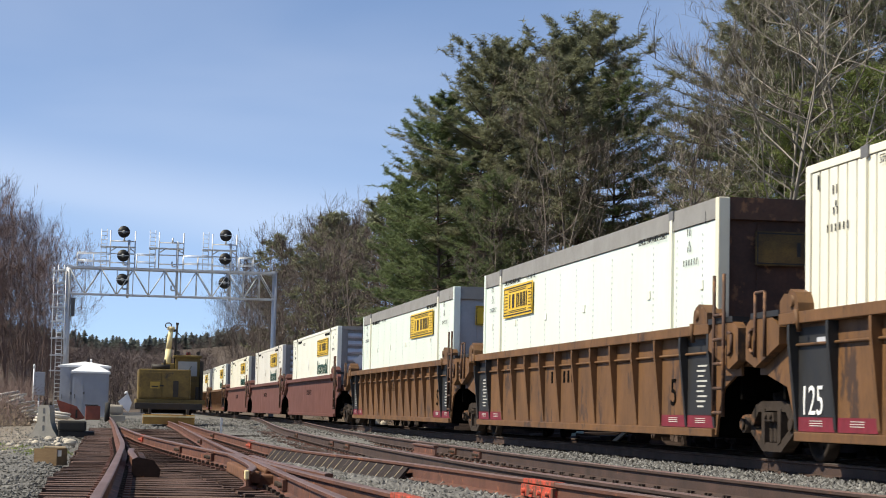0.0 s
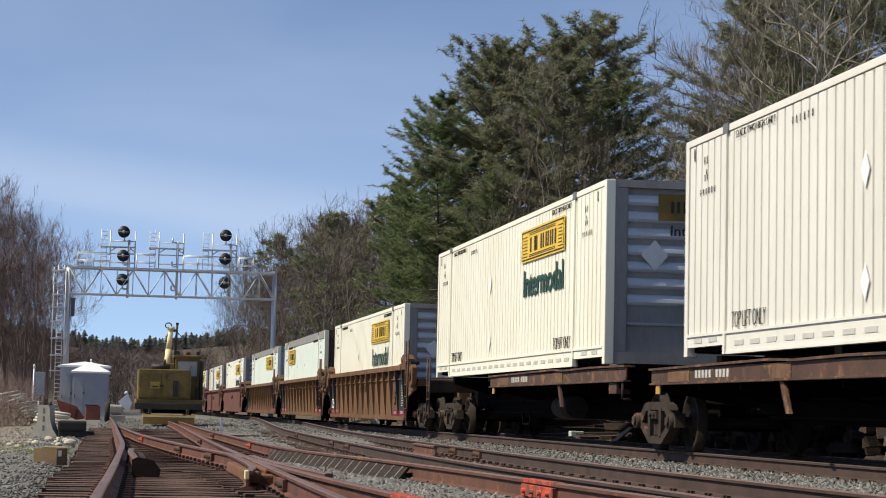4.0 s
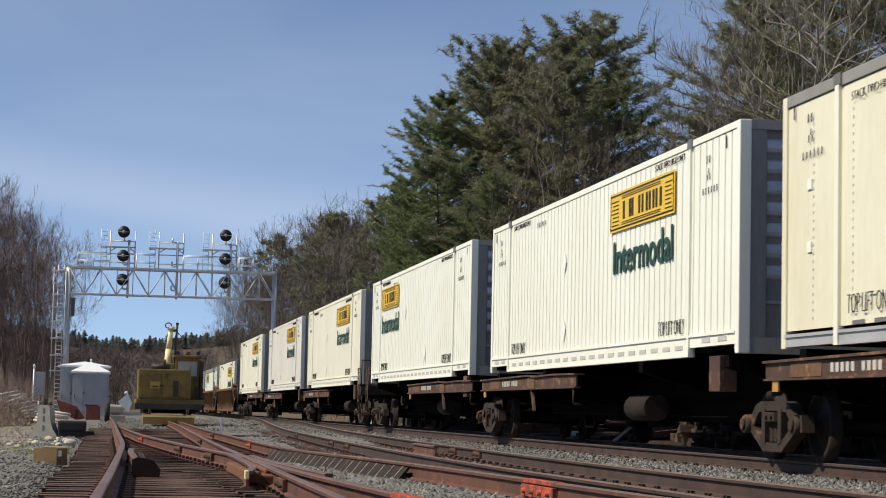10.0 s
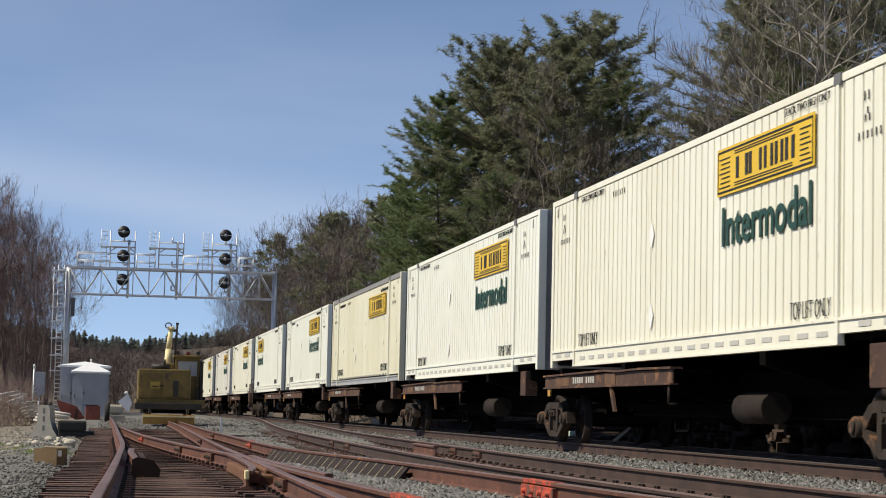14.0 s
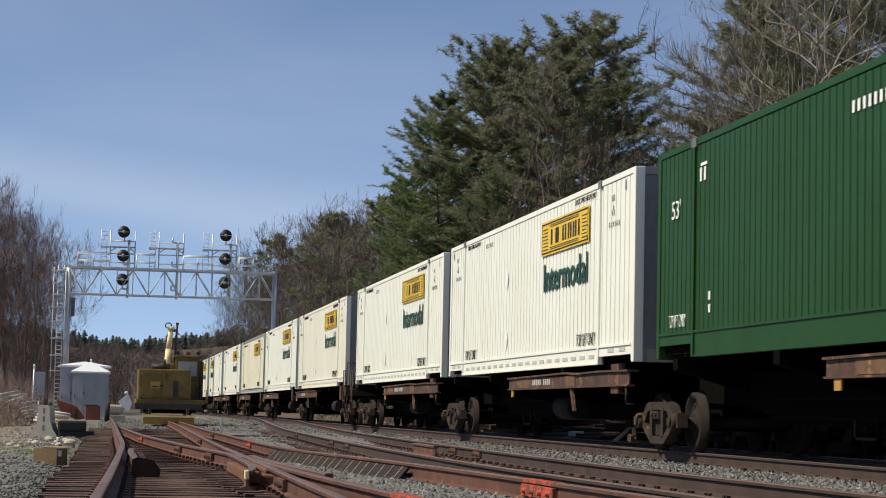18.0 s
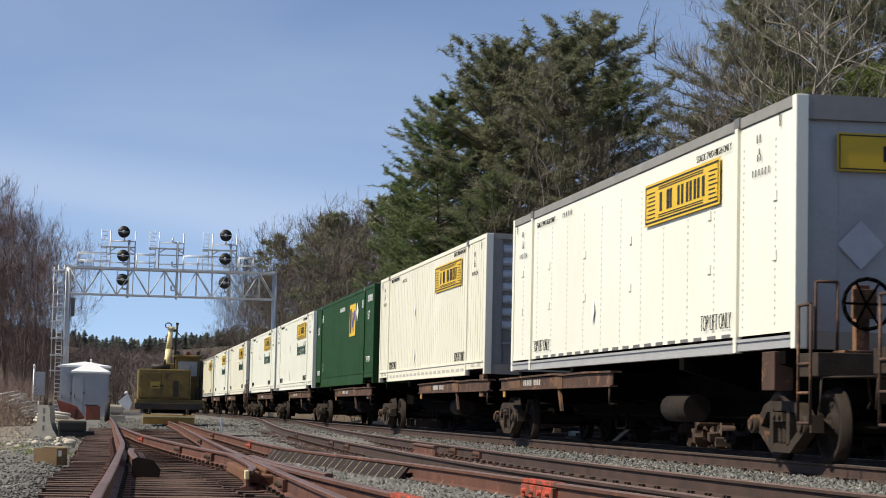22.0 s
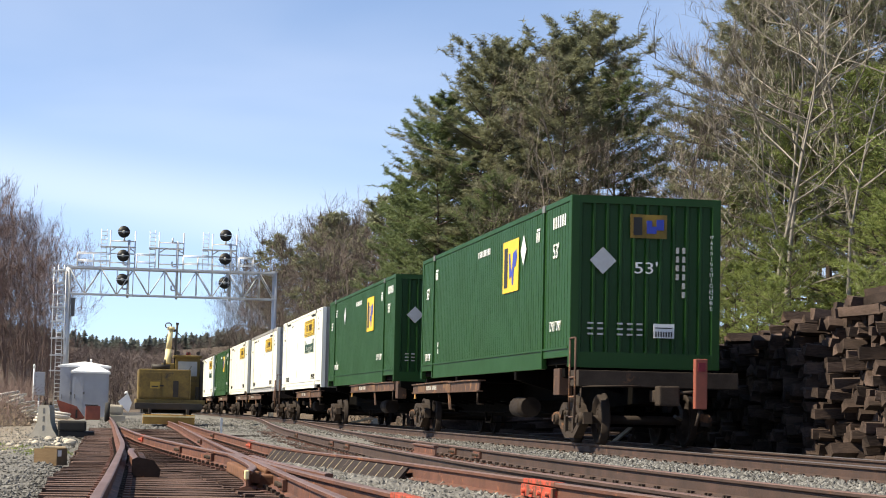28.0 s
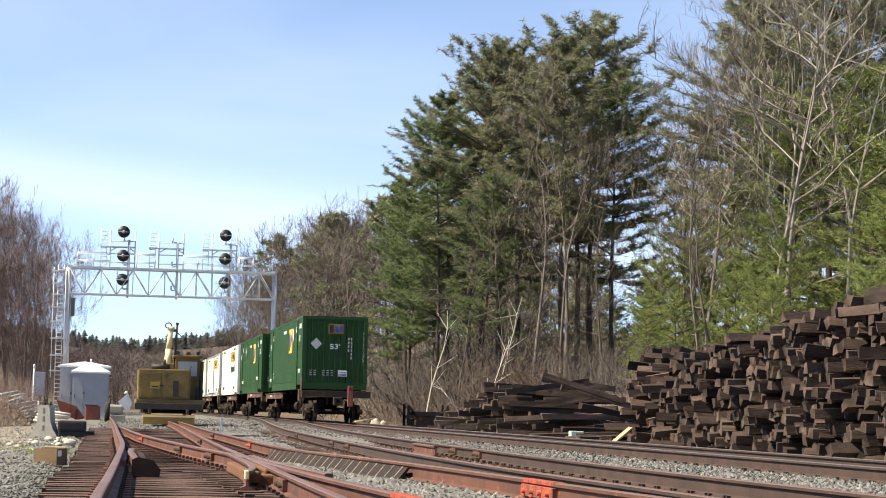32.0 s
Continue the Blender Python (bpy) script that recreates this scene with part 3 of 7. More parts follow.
def joint(parent, line, y, paint=None, length=0.6):
    """Bolted joint bars on both sides of a rail."""
    x, z = on_line(line, y)
    x2, _ = on_line(line, y + 1)
    ob = part("joint_bar", boxes((-0.055, -0.014, -length / 2, length / 2, -0.135, -0.04), (0.014, 0.055, -length / 2, length / 2, -0.135, -0.04), *([(-0.082, 0.082, -length / 2, length / 2, -0.178, -0.15), (-0.042, 0.042, -length / 2, length / 2, -0.03, 0.004)] if paint else []), bev=0.006),
              M[paint or "rail"], parent, "orange painted rail joint" if paint else "", pose(x, y, z, 0, 0, -math.degrees(x2 - x)))
    for i in range(4):
        part("bolt", rods([((-0.085, -length * 0.38 + i * length * 0.25, -0.09), (0.085, -length * 0.38 + i * length * 0.25, -0.09))], 0.022, 6), M[paint or "truckgrey"], ob)


joint(siding, R3, 38.6, "orangepaint")
joint(siding, R4, 34.6, "orangepaint")
joint(siding, R4, 15.45, "orangepaint", 0.95)
joint(siding, R3, 12.2, "orangepaint", 0.85)
joint(siding, R3, 30.4)
joint(siding, R2, 37.5)
joint(siding, R4, 46.0)
joint(siding, R3, 26.3)
joint(siding, R2, 17.2)
joint(siding, R4, 27.4)
for y in (33.5, 36.5, 47.0):
    joint(middle, MN, y)
for y in (29.2, 31.6, 34.5):
    joint(middle, MF, y)
# crossing frog, wing rails and the stub beside the bent rail
rail(siding, [(1.28, 18.2, SIDE_RAIL - 0.01), (1.40, 19.2, SIDE_RAIL), (1.47, 21.5, SIDE_RAIL), (1.5, 24.2, SIDE_RAIL)], M["railhead"], "wing_rail", 0.3)
rail(siding, [(1.88, 17.0, 0.13), (1.80, 19.0, 0.125), (1.74, 22.0, SIDE_RAIL), (1.72, 24.0, SIDE_RAIL)], M["railhead"], "wing_rail", 0.3)
part("frog_casting", boxes((1.38, 1.75, 18.6, 23.0, -0.06, 0.055), (1.5, 1.66, 19.0, 22.0, 0.055, 0.1), bev=0.02), M["frogrust"], siding, "bright rusty cast crossing frog")
part("filler_block", boxes((1.3, 1.42, 18.5, 19.0, -0.02, 0.09), bev=0.02), M["frogrust"], siding)
part("paint_dab", boxes((1.25, 1.29, 18.12, 18.2, 0.03, 0.11), bev=0.01), M["boomyellow"], siding)
for x, y in ((1.62, 17.0), (1.9, 15.4)):
    part("marker_stake", boxes((x - 0.012, x + 0.012, y - 0.012, y + 0.012, -0.1, 0.09)), M["decalwhite"], siding)
rail(siding, [(0.36, 22.4, SIDE_RAIL - 0.03), (0.33, 23.6, SIDE_RAIL + 0.005), (0.33, 25.0, SIDE_RAIL), (0.36, 26.4, SIDE_RAIL)], M["railhead"], "guard_rail", 0.4)
bm_ = bmesh.new()
plate(bm_, [(21.6, -0.1), (25.6, -0.1), (25.9, 0.02), (25.0, 0.1), (23.0, 0.09), (22.0, 0.0)], "x", 0.41, 0.47)
part("guard_plate", bm_, M["darkrust"], siding, "dark steel guard plate beside the bent rail")
bm_ = bmesh.new()
plate(bm_, [(0.3, -0.12), (0.58, -0.12), (0.6, 0.0), (0.52, 0.1), (0.36, 0.13), (0.3, 0.1)], "y", 21.4, 21.5)
part("guard_plate", bm_, M["darkrust"], siding)
# slatted panel that leans on the outer turnout rail
for k in range(3):
    y0, y1 = 20.4 + 2.9 * k, 23.2 + 2.9 * k
    x, z = on_line(R4, (y0 + y1) / 2)
    board = part("leaning_board", boxes((-0.012, 0.012, -1.4, 1.4, 0.0, 0.25)), M["slatrust"], siding, "rusty slatted panel leaning on the turnout rail", pose(x - 0.26, (y0 + y1) / 2, z - 0.235, 0, 40, 5.5))
    for i in range(7):
        part("slat", boxes((-0.018, -0.012, -1.2 + 0.39 * i, -1.185 + 0.39 * i, 0.0, 0.25)), M["palewood"], board)
rail(middle, [(5.05, 33.0, MID + 0.01), (5.0, 30.5, MID + 0.01)][::-1], M["railhead"], "guard_rail")
post_ = thing("marker_post", 2.95, 52.0, ground_z(2.95, 52), "thin grey steel marker post beside the turnout", "post")
part("pole", boxes((-0.03, 0.03, -0.03, 0.03, -0.1, 0.5)), M["galv"], post_)
part("foot_plank", boxes((-0.1, 1.5, -0.08, 0.08, 0.0, 0.06)), M["oldtie"], post_)


# ---- train ----
SPEED = 11.6994                  # metres a second
REAR_AT = -294.73                # y of the last container's rear at the start
BED = 1.465                      # underside of a container on a spine car
MOVERS = []                      # (thing, offset along the train, x, z)
LEN, WID, TALL = 16.15, 2.59, 2.896
CACHE = {}


def cached(key, build):
    if key not in CACHE:
        CACHE[key] = build()
    return CACHE[key]


def corrugated(along, lo, hi, z0, z1, off, depth, pitch, narrow=False):
    """A folded sheet: ribs run upright, off is its outer plane. along 'y': a side wall; along 'x': an end wall."""
    n_ = max(1, round((hi - lo) / pitch))
    p = (hi - lo) / n_
    prof = []
    for i in range(n_):
        a = lo + i * p
        prof += [(a, 0), (a + 0.18 * p, 0), (a + 0.28 * p, depth), (a + 0.9 * p, depth)] if narrow else [(a, 0), (a + 0.83 * p, 0), (a + 0.855 * p, depth), (a + 0.965 * p, depth)]
    prof.append((hi, 0))
    sgn = 1 if off < 0 else -1
    vs = []
    for z in (z0, z1):
        vs += [(off + sgn * d, a, z) if along == "y" else (a, off + sgn * d, z) for a, d in prof]
    back = off + sgn * (abs(depth) + 0.03)
    m_ = len(prof)
    vs += [(back, lo, z0), (back, hi, z0), (back, lo, z1), (back, hi, z1)] if along == "y" else [(lo, back, z0), (hi, back, z0), (lo, back, z1), (hi, back, z1)]
    fs = [(i, i + 1, m_ + i + 1, m_ + i) for i in range(m_ - 1)] + [(2 * m_, 2 * m_ + 2, 2 * m_ + 3, 2 * m_ + 1)]
    return vs, fs


def bars_side(rows, x):
    """Small plain bars on a side wall: (y0, y1, z0, z1)."""
    return boxes(*[(x, x + 0.006, a, b, c, d) for a, b, c, d in rows])


def code_rows(y0, z0, n_, w, h, upright=False, pitch=2.2):
    """A run of n_ short marks that stand for unreadable lettering."""
    if upright:
        return [(y0, y0 + w, z0 - i * h * 1.5, z0 - i * h * 1.5 + h) for i in range(n_)]
    return [(y0 + i * w * pitch, y0 + i * w * pitch + w, z0, z0 + h) for i in range(n_)]


def board_meshes(y0, y1, z0, z1, x, back):
    """The yellow board with dark plain shapes."""
    w, h = y1 - y0, z1 - z0
    yellow = lambda: bars_side([(y0, y1, z0, z1)], x - 0.012)
    marks = [(y0 + 0.05, y1 - 0.05, z1 - 0.055, z1 - 0.035), (y0 + 0.05, y1 - 0.05, z0 + 0.035, z0 + 0.055)]
    marks += [(y0 + 0.05, y0 + 0.062, z0 + 0.055, z1 - 0.055), (y1 - 0.062, y1 - 0.05, z0 + 0.055, z1 - 0.055)]
    for u, wd in ((0.22, 0.03), (0.32, 0.03), (0.36, 0.03), (0.47, 0.026), (0.52, 0.026), (0.585, 0.026), (0.63, 0.026), (0.685, 0.026), (0.73, 0.026), (0.79, 0.03)):
        marks.append((y0 + (1 - u - wd) * w, y0 + (1 - u) * w, z0 + 0.28 * h, z0 + 0.72 * h))
    for k in range(7):
        zz = z0 + (0.16 + 0.1 * k) * h
        marks.append((y0 + (0.03 + 0.012 * (k % 3)) * w, y0 + 0.13 * w, zz, zz + 0.012))
        marks.append((y1 - 0.15 * w, y1 - (0.03 + 0.012 * (k % 3)) * w, zz, zz + 0.012))
    for zz in (0.14, 0.19, 0.8, 0.85):
        marks.append((y0 + 0.2 * w, y1 - 0.2 * w, z0 + zz * h, z0 + zz * h + 0.009))
    return yellow, lambda: bars_side(marks, x - 0.02)


def container(s, paint, style, words="Intermodal", board="rear", label="", bottom=BED, diamond=(3.9,), dirty=False, band=0.09):
    """A 53-foot box. style: 'ribbed', 'panelled' (flat riveted sheets, grey top band) or 'green'. s: its rear along the train."""
    top = thing("shipping_container", MAIN_X, REAR_AT + s, bottom, label, "container", "containers on the train")
    MOVERS.append((top, s, MAIN_X, bottom))
    mat = M[paint]
    xl, xr = -WID / 2, WID / 2
    trim = M["silver"] if style == "panelled" else mat
    key = (paint, style)

    def add(name, tag, build, m_, text="", at=None, parent=None):
        me = cached((tag, m_.name) if isinstance(tag, str) else (*tag, m_.name), lambda: (lambda g: g if isinstance(g, bpy.types.Mesh) else mesh_of(name, g, m_))(build()))
        ob = part(name, me, None, parent or top, text, at)
        if name in ("stack_word", "serial_mark", "end_mark", "end_mark", "end_serial", "weight_mark", "rivet_row", "wall_button", "reflector_strip", "logo_mark", "end_board_mark"):
            ob["kind"] = "stuff"
        return ob
    def shell_side(sign):
        if style == "panelled":
            bm = boxes((xl + 0.02, xl + 0.05, 0.12, LEN - 0.12, 0.2, TALL - band - 0.01))
        else:
            vs, fs = corrugated("y", 0.12, LEN - 0.12, 0.27 if style == "ribbed" else 0.33, TALL - 0.1, xl + 0.012, 0.04 if style == "ribbed" else 0.022, 0.275 if style == "ribbed" else 0.21)
            return pydata("side_wall", [(x * sign, y, z) for x, y, z in vs], fs, mat)
        if sign < 0:
            for v in bm.verts:
                v.co.x *= -1
        return bm
    add("side_wall", ("swl", style, band), lambda: shell_side(1), mat)
    add("side_wall", ("swr", style, band), lambda: shell_side(-1), mat)
    bandmat = M["bandgrey"] if style == "panelled" else mat
    add("top_rail", ("trl", band), lambda: boxes((xl - 0.002, xl + 0.07, 0.13, LEN - 0.13, TALL - band, TALL), bev=0.008), bandmat)
    add("top_rail", ("trr", band), lambda: boxes((xr - 0.07, xr + 0.002, 0.13, LEN - 0.13, TALL - band, TALL), bev=0.008), bandmat)
    brail = {"panelled": 0.16, "ribbed": 0.29, "green": 0.35}[style]
    railmat = trim if style == "panelled" else mat

    def sill(sign):
        bm = boxes((xl + 0.004, xl + 0.1, 2.19, 14.3, 0.0, brail), (xl - 0.016, xl + 0.05, 2.19, 14.3, brail - 0.035, brail), (xl - 0.012, xl + 0.06, 2.19, 14.3, 0.0, 0.03),
                   *[q for u, v in ((0.14, 2.1), (14.39, LEN - 0.14)) for q in ((xl + 0.004, xl + 0.1, u, v, brail - 0.17 if style != "panelled" else 0.02, brail), (xl - 0.016, xl + 0.05, u, v, brail - 0.035, brail))])
        for v in bm.verts:
            v.co.x *= sign
        if sign < 0:
            bmesh.ops.reverse_faces(bm, faces=bm.faces[:])
        return bm
    add("bottom_rail", ("brl", brail), lambda: sill(1), railmat)
    add("bottom_rail", ("brr", brail), lambda: sill(-1), railmat)
    for k, (x, y) in enumerate(((xl, 0), (xr - 0.14, 0), (xl, LEN - 0.14), (xr - 0.14, LEN - 0.14))):
        add("corner_post", ("post", k), lambda: boxes((x - 0.006, x + 0.146, y - 0.004, y + 0.144, 0, TALL), bev=0.012), M["stained"] if dirty and y < 1 else mat)
    for k, y in enumerate((2.1, 14.3)):
        add("lifting_post", ("lift", k, style), lambda: boxes((xl - 0.022, xl + 0.05, y, y + (0.09 if style != "panelled" else 0.12), 0.0, TALL - 0.03)), mat if style != "panelled" else M["cream"])
        add("lifting_casting", ("cast", k), lambda: boxes((xl - 0.024, xl + 0.12, y - 0.05, y + 0.16, TALL - 0.12, TALL + 0.012), bev=0.01), M["darkgrey"])
    add("roof", "roof", lambda: boxes((xl + 0.05, xr - 0.05, 0.1, LEN - 0.1, TALL - 0.06, TALL - 0.02), *[(xl + 0.07, xr - 0.07, 0.3 + 0.62 * i, 0.36 + 0.62 * i, TALL - 0.02, TALL - 0.004) for i in range(26)]), mat)
    # Floor uses the shade-black material to keep the gap beneath it dark.
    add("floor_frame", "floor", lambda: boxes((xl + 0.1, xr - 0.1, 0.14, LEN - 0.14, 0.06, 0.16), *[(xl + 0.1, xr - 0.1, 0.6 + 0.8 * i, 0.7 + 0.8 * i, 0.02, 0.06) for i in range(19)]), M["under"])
    # end walls
    if style == "green":
        for y, nm in ((0.0, 0), (LEN, 1)):
            add("end_wall", ("endg", nm), lambda: (lambda d: pydata("end_wall", [(x, y0 if nm == 0 else LEN - y0, z) for x, y0, z in d[0]], d[1], mat))(corrugated("x", xl + 0.14, xr - 0.14, 0.26, TALL - 0.13, -1e-6, 0.06, 0.24, True)), mat)
            for kk, (za, zb_) in enumerate(((0.0, 0.26), (TALL - 0.13, TALL))):
                add("end_beam", ("endb", nm, kk), lambda: boxes((xl + 0.14, xr - 0.14, y - 0.003 if nm == 0 else y - 0.1, y + 0.1 if nm == 0 else y + 0.003, za, zb_)), mat)
    else:
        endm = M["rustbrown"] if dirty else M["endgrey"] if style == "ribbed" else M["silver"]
        ribs = [0.92 + 0.262 * i for i in range(7)] if style == "ribbed" else [(-0.75 + 0.75 * i - 0.01, -0.75 + 0.75 * i + 0.01, 0.07, 0.085, 0.2, TALL - 0.3) for i in range(3)]
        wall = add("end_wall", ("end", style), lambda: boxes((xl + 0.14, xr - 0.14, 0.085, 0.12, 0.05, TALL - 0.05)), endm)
        for k, rb in enumerate(ribs):
            if style == "ribbed":
                # Bright galv on the beads paints in the highlights along them.
                add("rib", ("erib", style, k), lambda: plate(bmesh.new(), [(0.085, rb), (0.045, rb + 0.02), (0.03, rb + 0.06), (0.035, rb + 0.11), (0.06, rb + 0.16), (0.085, rb + 0.18)], "x", xl + 0.36, xr - 0.36), M["galv"], parent=wall)
            else:
                add("rib", ("erib", style, k), lambda: boxes(rb), endm, parent=wall)
        if style == "ribbed":
            for k, (u, v) in enumerate(((xl + 0.143, xl + 0.35), (xr - 0.35, xr - 0.143))):
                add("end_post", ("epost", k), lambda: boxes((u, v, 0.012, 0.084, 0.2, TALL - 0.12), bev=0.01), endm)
            add("end_lip", "elip", lambda: boxes((xl + 0.36, xr - 0.36, 0.05, 0.084, 0.62, 0.66), bev=0.006), M["silver"])
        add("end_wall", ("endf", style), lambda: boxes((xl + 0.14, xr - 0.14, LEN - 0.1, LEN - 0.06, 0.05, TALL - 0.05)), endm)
        add("end_beam", ("endbm", style), lambda: boxes((xl + 0.14, xr - 0.14, 0.0, 0.1, 0.0, 0.2)), bandmat if style == "panelled" else endm)
        add("end_beam", ("endbt", style), lambda: boxes((xl + 0.14, xr - 0.14, 0.0, 0.1, TALL - (0.28 if style == "panelled" else 0.12), TALL)), bandmat if style == "panelled" and not dirty else endm)
        add("end_board", ("endboard", style), lambda: boxes((-0.45 if style == "ribbed" else -0.8, 0.95 if style == "ribbed" else 0.95, 0.018, 0.03, TALL - (0.62 if style == "ribbed" else 0.86), TALL - (0.2 if style == "ribbed" else 0.42))), M["dirtyyellow"] if dirty else M["endyellow"] if style == "ribbed" else M["yellow"])
        dz = 0.0 if style == "ribbed" else -0.24
        if style == "panelled":
            add("end_board_edge", ("endedge",), lambda: boxes((-0.78, 0.93, 0.0135, 0.0175, TALL - 0.455, TALL - 0.44), (-0.78, 0.93, 0.0135, 0.0175, TALL - 0.84, TALL - 0.825), (-0.78, -0.765, 0.0135, 0.0175, TALL - 0.825, TALL - 0.455), (0.915, 0.93, 0.0135, 0.0175, TALL - 0.825, TALL - 0.455)), M["black"])
            add("placard", "pplacard", lambda: plate(bmesh.new(), [(-0.78, 1.2), (-0.5, 0.92), (-0.22, 1.2), (-0.5, 1.48)], "y", 0.05, 0.062), M["bandgrey"] if dirty else M["galv"])
        add("end_board_mark", ("endmark", style), lambda: boxes(*[(-0.25 + 0.1 * i, -0.2 + 0.1 * i, 0.01, 0.017, TALL - 0.5 + dz, TALL - 0.32 + dz) for i in range(11) if i % 4 != 3]), M["black"])
        if style == "ribbed" and words:
            add("end_word", ("endword",), lambda: text_mesh("Intermodal", M["black"], 1.1, 0.16), M["black"], at=pose(0.3, 0.02, TALL - 0.78))
            add("placard", "placard", lambda: plate(bmesh.new(), [(-0.72, 1.72), (-0.5, 1.48), (-0.28, 1.72), (-0.5, 1.96)], "y", 0.018, 0.03), M["galv"])
            add("end_mark", "endcode", lambda: boxes(*[(0.1 + 0.12 * i, 0.17 + 0.12 * i, 0.02, 0.028, 1.72, 1.86) for i in range(8) if i != 4]), M["black"])
    # lettering and marks on the wall that faces the camera
    x = xl - 0.004
    if style == "green":
        add("logo_board", "gboard", lambda: bars_side([(4.37, 5.88, 1.53, 2.53)], x - 0.006), M["yellow"])
        add("logo_mark", "gblack", lambda: bars_side([(5.4, 5.72, 1.63, 2.4)], x - 0.014), M["black"])
        def swoosh():
            bm = bmesh.new()
            plate(bm, [(5.28, 2.28), (5.18, 1.78), (4.98, 1.86), (5.02, 1.98), (5.08, 1.96), (5.16, 2.28)], "x", x - 0.014, x - 0.007)
            plate(bm, [(4.98, 1.86), (4.86, 2.26), (4.56, 2.32), (4.5, 2.16), (4.62, 2.0), (4.78, 1.98), (4.84, 1.66), (4.95, 1.66)], "x", x - 0.014, x - 0.007)
            return bm
        add("logo_swoosh", "gblue", swoosh, M["blue"])
        add("size_mark", "53a", lambda: text_mesh("53'", M["decalwhite"], 0.42, 0.26), M["decalwhite"], at=pose(x - 0.003, 1.15, 2.03, 0, 0, -90))
        add("size_mark", "53a", None, M["decalwhite"], at=pose(x - 0.003, 15.2, 2.03, 0, 0, -90))
        add("serial_mark", "gcode", lambda: bars_side(code_rows(0.45, 2.42, 6, 0.08, 0.2) + code_rows(7.3, 2.42, 9, 0.07, 0.13) + code_rows(2.5, 2.5, 1, 0.28, 0.04) + code_rows(2.55, 2.3, 2, 0.08, 0.18) + code_rows(13.8, 2.5, 1, 0.28, 0.04) + code_rows(13.85, 2.3, 2, 0.08, 0.18) + code_rows(13.6, 0.72, 2, 0.08, 0.11, True), x), M["decalwhite"])
        for k, y in enumerate(diamond):
            add("placard", ("gd", y), lambda: plate(bmesh.new(), [(y - 0.24, 2.24), (y, 1.96), (y + 0.24, 2.24), (y, 2.52)], "x", x - 0.012, x - 0.004), M["decalwhite"] if y < 5 else M["galv"])
        for k, (y, z, w) in enumerate(((1.15, 0.72, 0.9), (15.1, 0.5, 0.8)) if diamond[0] < 5 else ((3.05, 0.72, 1.15), (13.7, 0.62, 1.1))):
            add("lift_word", ("glift", w), lambda: text_mesh("TOP LIFT ONLY", M["decalwhite"], w, 0.17), M["decalwhite"], at=pose(x - 0.003, y, z, 0, 0, -90))
        # end that faces the camera
        # Placard and serial use greyer materials, painting in the shade on this end.
        add("end_placard", "gep", lambda: plate(bmesh.new(), [(-0.98, 1.8), (-0.75, 1.57), (-0.52, 1.8), (-0.75, 2.03)], "y", -0.012, -0.004), M["silver"])
        add("end_board", "geb", lambda: boxes((-0.28, 0.35, -0.012, -0.004, 2.2, 2.6)), M["endyellow"])
        add("end_board_mark", "gebm", lambda: boxes((-0.23, -0.08, -0.02, -0.013, 2.25, 2.55)), M["black"])
        add("end_board_swoosh", "gebs", lambda: boxes((0.0, 0.09, -0.02, -0.013, 2.28, 2.5), (0.09, 0.17, -0.02, -0.013, 2.28, 2.4), (0.17, 0.3, -0.02, -0.013, 2.34, 2.52)), M["blue"])
        add("end_size_mark", "g53e", lambda: text_mesh("53'", M["decalwhite"], 0.4, 0.2), M["decalwhite"], at=pose(0.0, -0.008, 1.7))
        add("end_serial", "gser", lambda: boxes(*[(0.63, 0.68, -0.01, -0.004, 1.96 - 0.15 * i, 2.06 - 0.15 * i) for i in range(6)], *[(0.52, 0.57, -0.01, -0.004, 1.96 - 0.15 * i, 2.06 - 0.15 * i) for i in range(4)]), M["reflector"])
        for i, (wd, z) in enumerate((("WARNING", 1.98), ("HIGH", 1.48), ("CUBE", 1.18))):
            add("warning_word", ("gw", wd), lambda: text_mesh("\n".join(wd), M["galv"], 0.06, 0.09 * len(wd) - 0.02), M["galv"], at=pose(1.14, -0.01, z))
        add("weight_label", "gwl", lambda: boxes((0.14, 0.5, -0.012, -0.004, 0.52, 0.76)), M["decalwhite"])
        add("weight_mark", "gwm", lambda: boxes(*[(0.17 + 0.045 * i, 0.195 + 0.045 * i, -0.018, -0.013, 0.54, 0.63) for i in range(7)], (0.17, 0.47, -0.018, -0.013, 0.68, 0.7)), M["black"])
        add("end_mark", "gem", lambda: boxes(*[(-1.0 + 0.17 * i, -0.9 + 0.17 * i, -0.01, -0.004, 0.55 + 0.09 * j, 0.58 + 0.09 * j) for i in (0, 1, 3, 4, 5) for j in range(3)]), M["silver"])
    else:
        if board == "rear":
            y0, y1 = 2.85, 6.45
        else:
            y0, y1 = 11.3, 14.0
            if board == "front_long":
                y0, y1 = 10.8, 14.05
        z1 = 2.6 if style == "ribbed" else 2.52
        yl, bl = board_meshes(y0, y1, z1 - 0.6, z1, x, False)
        add("logo_board", ("yb", y0, z1), yl, M["yellow"])
        add("logo_mark", ("bb", y0, z1), bl, M["black"])
        if words:
            add("word", ("w", words, y0), lambda: text_mesh(words, M["letter"], 3.3, 0.5), M["letter"], at=pose(x - 0.004, (y0 + y1) / 2 - 0.05, z1 - 1.0, 0, 0, -90))
        add("lift_word", "lw", lambda: text_mesh("TOP LIFT ONLY", M["black"], 1.3, 0.2), M["black"], at=pose(x - 0.004, 3.0, 0.42, 0, 0, -90))
        add("lift_word", "lw", None, M["black"], at=pose(x - 0.004, 13.4, 0.42, 0, 0, -90))
